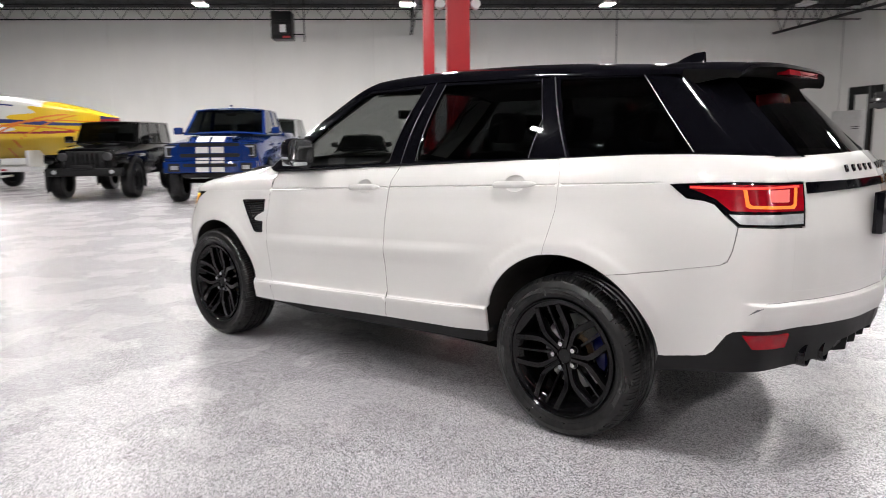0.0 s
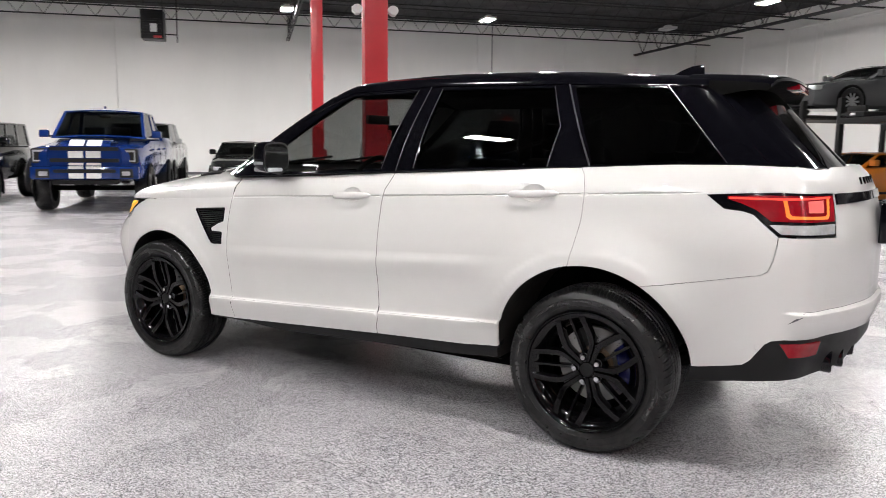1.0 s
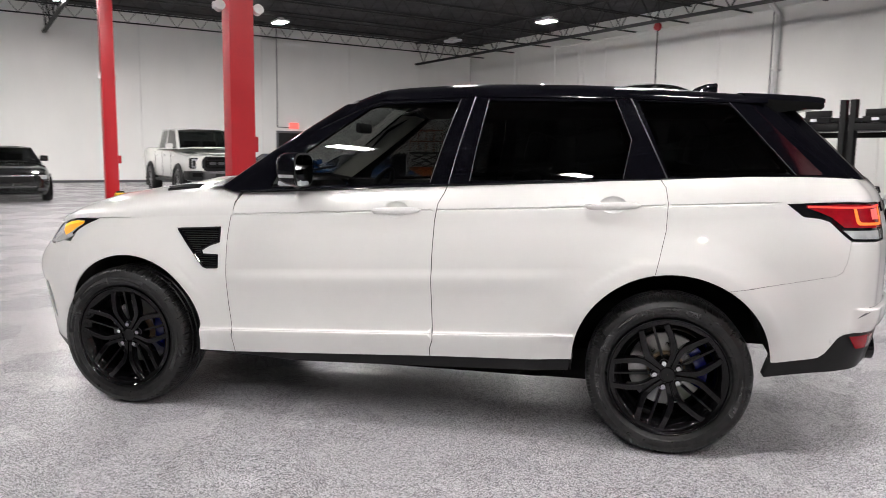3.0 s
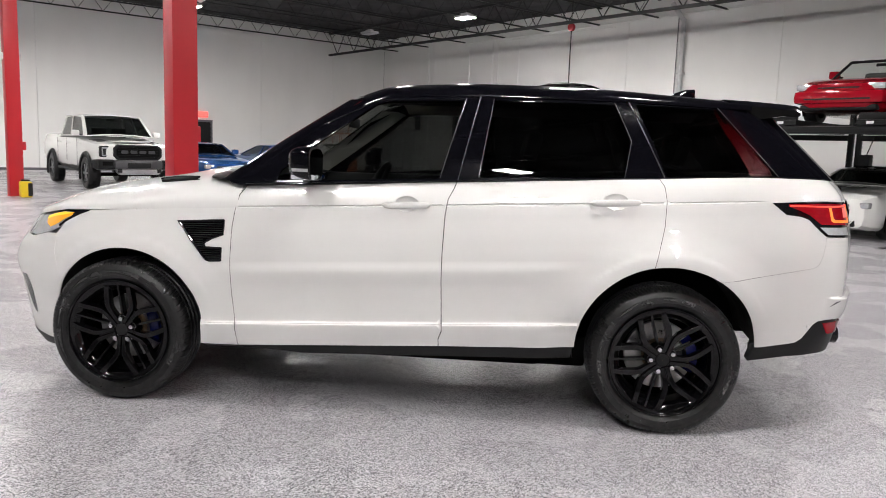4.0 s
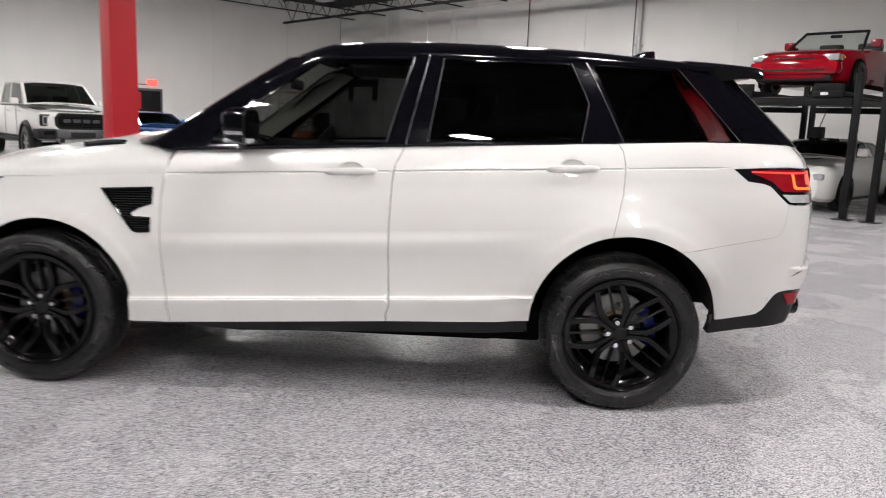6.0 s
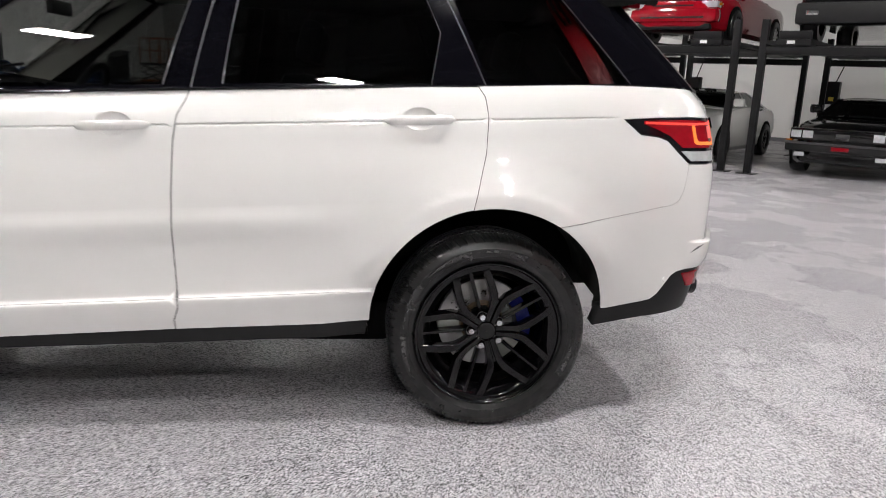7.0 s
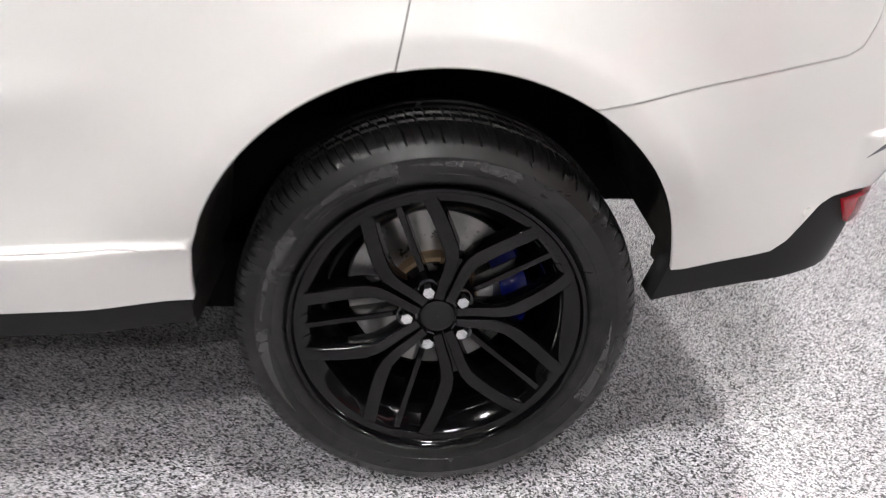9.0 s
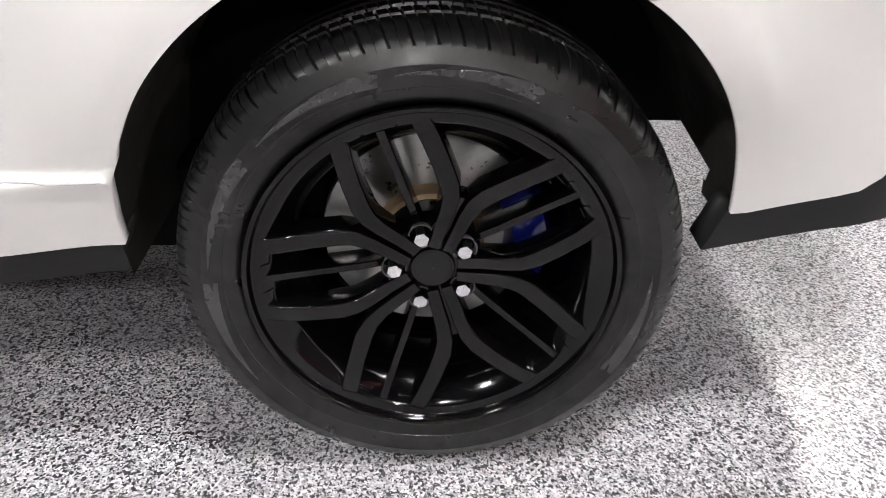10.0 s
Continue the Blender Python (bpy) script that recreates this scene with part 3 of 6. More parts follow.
LIGHT = [(1.949, 1.222), (2.021, 1.168), (2.094, 1.161), (2.139, 1.148), (2.185, 1.105), (2.235, 1.061), ("r", -.650, 1.056), ("r", -.630, 1.233), (2.25, 1.237), (2.1, 1.231)]
_q = bp(*SEAM_R[::-1], *[(x, 1.252 + RISE * x) for x in (1.6, 1.8)], (2.0, 1.345), (2.2, 1.344), ("r", -.72, 1.338), ("r", -.70, 1.335), ("r", -.70, 1.234), (2.25, 1.239), (2.1, 1.233), (1.945, 1.223),
        (2.019, 1.165), (2.093, 1.158), (2.137, 1.145), (2.183, 1.102), (2.233, 1.059), (2.217, .96), (2.200, .918), (2.175, .902), (1.95, .858), (1.709, .820), *arc(1, 59, 101, 14)[:-1])
skin("rear_quarter", _q, body, M_WHITE, suv, step=.022, rows=body_rows, mirror=True, gap=.0004, depth=.012)
FENDER = bp((-1.62, 1.042), (-1.45, 1.052), (-1.2, 1.067), *SEAM_F[3:], (-.986, .342), *arc(0, -12, 150, 50), (-1.85, .80), (-1.86, .90), (-1.80, .965), (-1.70, 1.01))
skin("front_fender", FENDER[::-1], body, M_WHITE, suv, [bp(*VENT)], step=.022, rows=body_rows, mirror=True, gap=.0015, depth=.012)
HEAD = [(-1.62, 1.04), (-1.80, 1.034), (-2.0, 1.012), (-2.12, .99), (-2.22, .965), (-2.2, .875), (-2.08, .868), (-1.95, .90), (-1.85, .937), (-1.80, .965), (-1.70, 1.01)]
SLOT = [(-2.19, .645), (-2.09, .640), (-2.072, .56), (-2.068, .43), (-2.09, .412), (-2.118, .44), (-2.155, .55)]
_fb = [(sx(-2.34) + .0005, .27), (sx(-2.1), .265)] + bp((-1.86, .285), *arc(0, 203, 150, 16), (-1.853, .80), (-1.863, .90), (-1.95, .898), (-2.08, .866), (-2.2, .873), (-2.222, .967)) + [(sx(-2.34) + .0005, .99)]
skin("front_bumper", _fb, body, M_WHITE, suv, [bp(*SLOT)], rows=body_rows, whole=True, gap=.0006, depth=.010)
skin("headlamp", bp(*HEAD), body, M_LENS, suv, label="clear headlamp with lit amber indicator", mirror=True, off=-.004, gap=.004)
for nm, pts, mt in (("indicator", [(-1.73, 1.020), (-1.82, 1.020), (-1.95, 1.004), (-2.04, .982), (-2.02, .952), (-1.95, .928), (-1.88, .952), (-1.81, .984), (-1.745, 1.006)], M_AMBER), ("running_light", [(-1.735, 1.019), (-1.82, 1.020), (-1.95, 1.004), (-2.035, .984), (-2.03, .968), (-1.95, .987), (-1.82, 1.004)], M_AMBERBAR), ("lamp_surround", [(-1.63, 1.038), (-1.80, 1.034), (-2.0, 1.012), (-2.12, .99), (-2.12, .982), (-1.98, 1.002), (-1.82, 1.024), (-1.735, 1.023), (-1.748, 1.003), (-1.80, .980), (-1.86, .948), (-1.85, .937), (-1.80, .965), (-1.70, 1.01)], M_BLACKGLOSS)):
    skin(nm, bp(*pts), body, mt, suv, mirror=True, off=-.0005 if nm == "running_light" else -.002, gap=0, depth=.004)
GRILLE = [(sx(-2.34) + .0005, .70), (sx(-2.30), .70), (sx(-2.30), .86), (sx(-2.32), .90), (sx(-2.34) + .0005, .92)]
skin("grille", GRILLE, body, M_BLACKPLASTIC, suv, whole=True, off=.006, gap=0)
skin("lower_intake", [(sx(-2.34) + .0005, .34), (sx(-2.28), .36), (sx(-2.29), .55), (sx(-2.34) + .0005, .58)], body, M_BLACKPLASTIC, suv, whole=True, off=.006, gap=0)
skin("chin_trim", [(sx(-2.34) + .0005, .245), (sx(-2.1), .24)] + bp((-1.87, .262), (-1.85, .30), (-2.0, .295), (-2.2, .305)) + [(sx(-2.34) + .0005, .31)], body, M_BLACKPLASTIC, suv, whole=True, off=.004, gap=0)
skin("bumper_vent", bp(*SLOT), body, M_BLACKGLOSS, suv, mirror=True, off=-.003, gap=-.001)
skin("side_vent", bp(*VENT), body, M_BLACKGLOSS, suv, label="gloss black side vent with thin slats", mirror=True, off=-.012, gap=-.003)
for k in range(9):
    z = .812 + k * .0235
    x0 = -.972 - max(0, (z - .80)) * .72 + .012
    x1 = -.885 if not .872 < z < .905 else -.98
    if k in (3, 4):
        x1 = -.985
    bm = bmesh.new()
    for j in range(int((x1 - x0) / .03) + 1):
        xa = x0 + j * .03
        zz = z + RISE * (xa + 1) * .5
        for dz in (-.006, .006):
            a, b = body(sx(xa), zz + dz, -.007), body(sx(min(x1, xa + .03)), zz + dz + .0007, -.007)
            add_bar(bm, a, b, .0022, 4)
    part("vent_slat", bm, M_BLACKPLASTIC, suv)
for side in (1, -1):
    bm = bmesh.new()
    line = [np.array(body(s, z, .0)) * (1, side, 1) for s, z in resample(shrink(bp(*VENT), .006), .03)]
    for a, b in zip(line, line[1:] + line[:1]):
        add_bar(bm, a, b, .0055, 6)
    part("vent_frame", bm, M_BLACKGLOSS, suv)
TAILGATE = [(sr(-.695), 1.334), (sr(-.695), 1.237), (sr(-.626), 1.237), (sr(-.646), 1.052), (sr(-.697), 1.052), (sr(-.697), .7965), (sr(-.6), .7945), (S_REAR - .0005, .7975), (S_REAR - .0005, 1.345)]
skin("tailgate", TAILGATE, body, M_WHITE, suv, rows=body_rows, whole=True, gap=.0003)
_bl = [(1.923, .478), (1.95, .4785), (2.089, .503), (2.13, .512), (2.16, .535), (2.211, .610), (2.235, .626), (2.28, .634), ("r", -.65, .644), ("r", -.26, .634)]
_rb = bp(*_bl) + [(S_REAR - .0005, .632), (S_REAR - .0005, .797)] + bp(("r", -.6, .794), ("r", -.6985, .796), ("r", -.6985, 1.054), (2.237, 1.058), (2.220, .96), (2.203, .915), (2.175, .899), (1.95, .855), (1.711, .817), *arc(1, 58.5, 5, 24))
skin("rear_bumper", _rb, body, M_WHITE, suv, step=.022, rows=body_rows, whole=True, gap=.0004, depth=.010)
_val = bp(*_bl) + [(S_REAR - .0005, .629), (S_REAR - .0005, .55)] + bp(("r", -.2, .55), ("r", -.38, .54), ("r", -.44, .482), ("r", -.6, .474), ("r", -.72, .462), (2.27, .452), (2.1, .437), (1.905, .405))
skin("rear_valance", _val[::-1], body, M_BLACKPLASTIC, suv, label="black plastic lower bumper", whole=True, off=-.008, depth=.05, gap=-.004)
skin("sill_trim", bp((-.985, .345), (-.745, .351), (-.664, .377), (.302, .412), (1.0, .436), (.99, .368), (-.45, .316), (-.60, .325), (-.70, .33), (-.985, .33)), body, M_BLACKPLASTIC, suv, mirror=True, off=-.012, depth=.08)

# lamps at the tail
skin("tail_lamp", bp(*LIGHT), body, M_BLACKGLOSS, suv, label="dark tail lamp with lit red bars", mirror=True, off=-.001)
for nm, pts, mt, off in (
        ("red_lens", [(2.03, 1.207), (2.085, 1.190), (2.146, 1.166), (2.205, 1.122), ("r", -.656, 1.119), ("r", -.640, 1.224), (2.2, 1.226), (2.03, 1.219)], M_REDLENS, .002),
        ("clear_lens", [(2.199, 1.108), (2.243, 1.071), ("r", -.660, 1.068), ("r", -.656, 1.109)], M_LENS, .002),
        ("light_bar", [(2.035, 1.216), (2.035, 1.208), (2.26, 1.207), ("r", -.66, 1.213), ("r", -.66, 1.221), (2.26, 1.216)], M_TAILBAR, .004),
        ("light_loop", [(2.258, 1.207), (2.264, 1.142), (2.277, 1.133), ("r", -.70, 1.130), ("r", -.688, 1.142), ("r", -.670, 1.212), ("r", -.682, 1.212), ("r", -.698, 1.150), ("r", -.710, 1.142), (2.288, 1.145), (2.278, 1.154), (2.273, 1.207)], M_TAILHOT, .004),
        ("brake_light", [("r", -.792, 1.204), ("r", -.796, 1.158), ("r", -.720, 1.156), ("r", -.708, 1.206)], M_TAILGLOW, .004)):
    skin(nm, bp(*pts), body, mt, suv, mirror=True, off=off, gap=0, depth=.006, step=.02)
skin("reflector", bp((2.270, .613), (2.312, .557), ("r", -.705, .558), ("r", -.695, .614)), body, M_REDLENS, suv, label="red bumper reflector", mirror=True, off=.001, gap=0, step=.02)
skin("tailgate_trim", [(sr(-.622), 1.232), (sr(-.626), 1.188), (sr(-.3), 1.196), (S_REAR - .0005, 1.198), (S_REAR - .0005, 1.234)], body, M_BLACKGLOSS, suv, whole=True, off=.008, gap=0, depth=.012)
for i, y in enumerate([-.325, -.259, -.193, -.127, -.061, .061, .127, .193, .259, .325]):
    p = body(sr(y), 1.278)
    bm = box((-.004, -.018, -.016), (.004, .018, .016), .002, pose(p[0], y, p[2], 0, -18, 0))
    part("badge_block", bm, M_BLACKGLOSS, suv)
pl = part("licence_plate", box((2.575, -.19, .99), (2.615, .19, 1.17), .004), M_BLACKGLOSS, suv, "dark plate with pale and red bars")
for z0, z1, y1, mt in ((1.105, 1.14, .11, M_LENS), (1.06, 1.085, .12, M_REDLENS), (1.02, 1.035, .10, M_LENS)):
    part("plate_bar", box((2.6155, -y1, z0), (2.617, y1, z1)), mt, pl, smooth=False)
for y in (-.555, -.43, .43, .555):
    bm = lathe([(.030, .10), (.046, .10), (.05, .0), (.046, -.006), (.040, 0), (.038, .09), (.002, .09)], 28)
    bmesh.ops.transform(bm, matrix=pose(2.478 - .30 * (abs(y) - .43), y, .503, 0, 0, 90), verts=bm.verts)
    part("exhaust_tip", bm, M_BLACKGLOSS, suv)
part("diffuser", prism([(2.30, .43), (2.47, .475), (2.495, .50), (2.505, .56), (2.30, .56)], .72, pose(0, -.36, 0)), M_BLACKPLASTIC, suv)
for y in (-.24, -.08, .08, .24):
    part("diffuser_fin", prism([(2.35, .425), (2.515, .47), (2.525, .555), (2.35, .55)], .012, pose(0, y, 0)), M_BLACKPLASTIC, suv)

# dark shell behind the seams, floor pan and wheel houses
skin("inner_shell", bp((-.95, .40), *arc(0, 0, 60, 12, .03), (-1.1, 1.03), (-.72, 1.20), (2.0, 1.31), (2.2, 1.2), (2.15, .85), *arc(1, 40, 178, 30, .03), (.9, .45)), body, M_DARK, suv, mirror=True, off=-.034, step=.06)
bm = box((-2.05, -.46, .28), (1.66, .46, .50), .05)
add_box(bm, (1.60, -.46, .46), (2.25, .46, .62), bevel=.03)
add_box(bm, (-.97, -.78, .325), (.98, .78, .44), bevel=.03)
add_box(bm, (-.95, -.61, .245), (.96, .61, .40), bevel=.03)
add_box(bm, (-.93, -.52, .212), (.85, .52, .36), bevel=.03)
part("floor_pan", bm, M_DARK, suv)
# added dark blocks that shut out light passing under the car
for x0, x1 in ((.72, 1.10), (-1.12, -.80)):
    part("underfloor_light_block", box((x0, -.60, .24), (x1, .60, .42), .03), M_DARK, suv)
for k, (cx, cz, r, wide) in enumerate(ARCHES):
    for side in (-1, 1):
        rows = []
        low_a, low_b = (.47, .368) if k else (.40, .36)
        line = [(cx + wide * (r + .006), low_a)] + [(cx + wide * (r + .010 + .004 * math.sin(i * 1.7)) * math.cos(radians(180 * i / 30)), cz + (r + .012) * math.sin(radians(180 * i / 30))) for i in range(31)] + [(cx - wide * (r + .006), low_b)]
        for lx, lz in line:
            edge = min(.918, abs(float(body(sx(lx), max(lz, .40))[1])) - .010)
            # behind the rear wheel the lining ends in a narrow lip
            inner = edge - .13 if k and lx > cx and lz < cz + .05 else 0.0
            rows.append([(lx, side * max(y, inner), lz) for y in (edge, edge - .015, .78, .60, .47)])
        part("wheel_house", grid_mesh(rows), M_LINER, suv)
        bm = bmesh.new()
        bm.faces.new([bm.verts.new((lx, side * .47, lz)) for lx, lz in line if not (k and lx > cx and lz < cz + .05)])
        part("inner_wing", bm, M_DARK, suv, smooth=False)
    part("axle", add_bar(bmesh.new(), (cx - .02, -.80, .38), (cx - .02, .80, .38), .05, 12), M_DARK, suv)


def open_line(pts, step=.03):
    out = []
    for a, b in zip(pts, pts[1:]):
        n = max(1, int(math.hypot(b[0] - a[0], b[1] - a[1]) / step))
        out += [(a[0] + (b[0] - a[0]) * i / n, a[1] + (b[1] - a[1]) * i / n) for i in range(n)]
    return out + [pts[-1]]


# rubber in the seams; on the creases, grey rods as painted shading
for pts, r, off in ((SEAM_F, .0027, -.003), (SEAM_B, .0030, -.003), (SEAM_R, .0027, -.003), ([(x, .5115 + RISE * x) for x in (-.99, -.5, .0, .5, .88)] + [(.915, .556), (.935, .553), (1.0, .556)], .0012, .0019), ([(x, 1.131 + RISE * x) for x in (-.79, -.4, .0, .5, 1.0, 1.5, 1.94)], .0018, -.0035), ([(2.34, .753), ("r", -.65, .755), ("r", -.3, .756), ("r", -.02, .756)], .0014, .004), ([(x, 1.1305 + RISE * x) for x in (-1.6, -1.3, -1.0, -.80)], .0020, -.0035),
                    ([(1.710, .8185), (1.95, .8565), (2.175, .9005), (2.2015, .9165), (2.2185, .96), (2.235, 1.058)], .0009, -.0018)):
    for side in (1, -1):
        line = [np.array(body(s, z, off)) * (1, side, 1) for s, z in open_line(bp(*pts))]
        bm = bmesh.new()
        for a, b in zip(line, line[1:]):
            add_bar(bm, a, b, r, 5)
        part("seal_and_crease_line", bm, M_CREASE if pts[0][0] in (-.99, 1.710) else M_GROOVE if pts[0][0] in (-.79, 2.34) else M_SEAL, suv)
skin("bumper_slit", bp((2.284, .702), (2.308, .721), (2.338, .7485), (2.332, .7485), (2.304, .727)), body, M_BASE, suv, mirror=True, off=.0015, gap=0, depth=.004, step=.02)
# bonnet: from the side seam up and over
HOOD_X = (-2.30, -2.18, -1.97, -1.74, -1.485, -1.155, -1.0, -.76)
HOOD_Z = (.995, 1.052, 1.113, 1.158, 1.203, 1.257, 1.279, 1.298)


def hood(x, v):
    f = float(np.interp(sx(x), LINE_S, LINE_F))
    p = body(sx(x), min(1.131 + RISE * x, 1.05 + .0 * x) if x < -1.62 else 1.131 + RISE * x - .006)
    ze = p[2] if x > -1.62 else float(np.interp(x, (-2.30, -2.2, -2.0, -1.8, -1.62), (.972, .985, 1.014, 1.036, 1.044)))
    p = body(sx(x), ze + .002)
    zt = float(spline(HOOD_X, HOOD_Z, x))
    a = v * math.pi / 2
    n = 2 / 2.7
    bulge = 0.010 * math.exp(-((math.cos(a) ** n - .55) / .10) ** 2)
    return (p[0], p[1] * math.cos(a) ** n, ze + max(.004, zt - ze) * math.sin(a) ** n + bulge * (x < -1.0))


rows = []
for i in range(47):
    x = -2.29 + (2.29 - .757) * i / 46
    row = [hood(x, v / 20) for v in range(21)]
    rows.append(row + [(px, -py, pz) for px, py, pz in row[-2::-1]])
rows = [[(px - .20 * ease(-1.3, -.77, px) * (1 - (abs(py) / .9) ** 2), py, pz) for px, py, pz in row] for row in rows]
rows = [[(px - ease(-1.0, -.757, px) * float(np.interp(pz, (1.08, 1.154, 1.19, 1.214), (.046, .030, .006, .0))), py, pz) for px, py, pz in row] for row in rows]
part("bonnet", grid_mesh(rows), M_WHITE, suv, sharp=60)
for side in (-1, 1):
    A, B, C, D = (Vector((x, side * -y, z)) for x, y, z in ((-1.365, -.585, 1.2095), (-1.10, -.662, 1.2335), (-1.075, -.728, 1.2145), (-1.31, -.690, 1.1985)))
    spot = lambda s, t, h: (A.lerp(B, s)).lerp(D.lerp(C, s), t) + Vector((0, side * .3, 1)).normalized() * (h + .010 * math.sin(math.pi * s) * .6)
    bm = grid_mesh([[spot(s, t, h) for s in np.linspace(0, 1, 9)] for t, h in ((0, -.012), (0, .003), (.08, .005), (.12, .001), (.88, .001), (.92, .005), (1, .003), (1, -.012))])
    vent = part("bonnet_vent", bm, M_BLACKGLOSS, suv, "gloss black bonnet vent")
    for t in (.28, .46, .64, .8):
        part("vent_slat", grid_mesh([[spot(s, t + d, h) for s in np.linspace(.06, .94, 8)] for d, h in ((-.06, .002), (.0, .007), (.05, .002))]), M_BLACKPLASTIC, vent)
    rows = [[(-.915 + .105 * r * math.cos(a), side * (.66 + .14 * r * math.sin(a)), 1.256 - .16 * (.14 * r * math.sin(a)) + .08 * .105 * r * math.cos(a) + .014 * (1 - r * r)) for a in np.linspace(0, 2 * math.pi, 25)] for r in (0.02, .5, .8, 1.0)]
    part("cowl_end", grid_mesh(rows), M_BLACKPLASTIC, suv)
bm = grid_mesh([[(-.98 + .16 * (abs(y) / .8) ** 2 + d, y, 1.262 - h) for y in np.linspace(-.80, .80, 17)] for d, h in ((-.06, -.015), (.0, .0), (.10, .02), (.14, .03))])
part("cowl", bm, M_BLACKPLASTIC, suv)
for y in (-.45, .15):
    bm = add_bar(bmesh.new(), (-.93, y, 1.275), (-.80, y + .5, 1.325), .008, 6)
    part("wiper", bm, M_BLACKPLASTIC, suv)

# upper body
ROOF_X = (-.20, -.14, -.06, .2, .52, .86, 1.19, 1.51, 1.84, 2.0, 2.12)
ROOF_Z = (1.728, 1.757, 1.787, 1.808, 1.818, 1.815, 1.803, 1.781, 1.757, 1.745, 1.735)
RAIL_X = (-.20, -.143, -.05, .459, 1.211, 1.702, 2.0, 2.12)
RAIL_Z = (1.64, 1.671, 1.706, 1.726, 1.716, 1.699, 1.69, 1.69)


def roof_row(x, grow=0.0):
    ze, zt = float(np.interp(x, RAIL_X, RAIL_Z)) - .004, float(spline(ROOF_X, ROOF_Z, x))
    ye = float(-green(x, ze)[1]) + .004
    if x > 1.75:
        ye = float(-green(1.75, ze)[1]) + .004 - .03 * ((x - 1.75) / .37) ** 2
    row = []
    for k in range(17):
        a = k / 16 * math.pi / 2
        row.append((x, -ye * math.cos(a) ** (2 / 2.6), ze + (zt - ze) * math.sin(a) ** (2 / 2.6)))
    return row + [(px, -py, pz) for px, py, pz in row[-2::-1]]


rows = [[(px - .05 * (1 - (abs(py) / .67) ** 2) * (1 if i == 0 else .5 if i == 1 else 0), py, pz) for px, py, pz in roof_row(-.18 + i * (2.06 + .0) / 46)] for i in range(47)]
part("roof_panel", grid_mesh(rows), M_BLACKGLOSS, suv, sharp=60)
part("headliner", grid_mesh([[(x, y, 1.66 + .08 * (1 - (y / .62) ** 2)) for y in np.linspace(-.60, .60, 9)] for x in np.linspace(-.1, 1.85, 9)]), mat("grey_headliner", (.28, .27, .26), .9), suv)

FRAME = [(-.86, 1.222), (-.60, 1.43), (-.40, 1.585), (-.20, 1.70), (-.143, 1.676), (-.05, 1.708), (.459, 1.729), (1.211, 1.718), (1.702, 1.70), (1.93, 1.695), (2.05, 1.575), (2.16, 1.455), (2.265, 1.347), (2.0, 1.3435), (1.388, 1.318), (.358, 1.267), (-.76, 1.212)]
FRAME[3] = (-.22, 1.69)
GL_F = [(-.60, 1.236), (.262, 1.28), (.372, 1.695), (-.04, 1.682), (-.10, 1.664), (-.41, 1.43), (-.575, 1.295)]
GL_R = [(.474, 1.293), (1.210, 1.320), (1.243, 1.505), (1.162, 1.697), (.533, 1.702)]
GL_Q = [(1.43, 1.327), (1.995, 1.348), (1.70, 1.688), (1.272, 1.70)]
skin("window_frame", FRAME[::-1], green, M_BLACKGLOSS, suv, [GL_F, GL_R, GL_Q], mirror=True, gap=0, step=.05, depth=.02)
skin("front_window", GL_F, green, M_GLASSF, suv, label="lightly tinted front side glass", mirror=True, off=-.004, gap=-.006, step=.06, depth=.003)
skin("rear_window", GL_R, green, M_GLASSR, suv, label="dark privacy glass", mirror=True, off=-.004, gap=-.006, step=.06, depth=.003)
skin("quarter_window", GL_Q, green, M_GLASSR, suv, label="dark privacy glass", mirror=True, off=-.004, gap=-.006, step=.06, depth=.003)


def strip(pts, w, off, material, name, parent=suv):
    """A thin trim strip on the side of the upper body, on both sides."""
    for side in (1, -1):
        bm = bmesh.new()
        for (ax, az), (bx, bz) in zip(pts, pts[1:]):
            for k in range(6):
                p, q = [np.array(green(ax + (bx - ax) * t, az + (bz - az) * t, off)) * (1, side, 1) for t in (k / 6, (k + 1) / 6)]
                add_bar(bm, p, q, w, 5)
        part(name, bm, material, parent)


strip([(.381, 1.706), (.268, 1.282)], .0028, -.001, M_SATIN, "window_trim")
strip([(.457, 1.722), (.362, 1.272)], .0032, -.001, M_SATIN, "window_trim")
strip([(.529, 1.706), (.470, 1.293)], .0028, -.001, M_SATIN, "window_trim")
strip([(1.165, 1.704), (1.247, 1.507), (1.213, 1.318)], .0028, -.001, M_SATIN, "window_trim")
strip([(1.236, 1.716), (1.418, 1.322)], .0045, -.001, M_SATIN, "window_trim")
strip([(1.702, 1.695), (2.004, 1.346)], .0030, -.001, M_SATIN, "window_trim")
strip([(-.60, 1.438), (-.12, 1.668), (-.05, 1.690), (.38, 1.706)], .003, .0, M_BLACKGLOSS, "window_trim")
strip([(-.76, 1.2165), (.3, 1.2695), (1.388, 1.3235), (2.0, 1.3475), (2.2, 1.3485)], .006, -.002, M_BLACKGLOSS, "belt_trim")

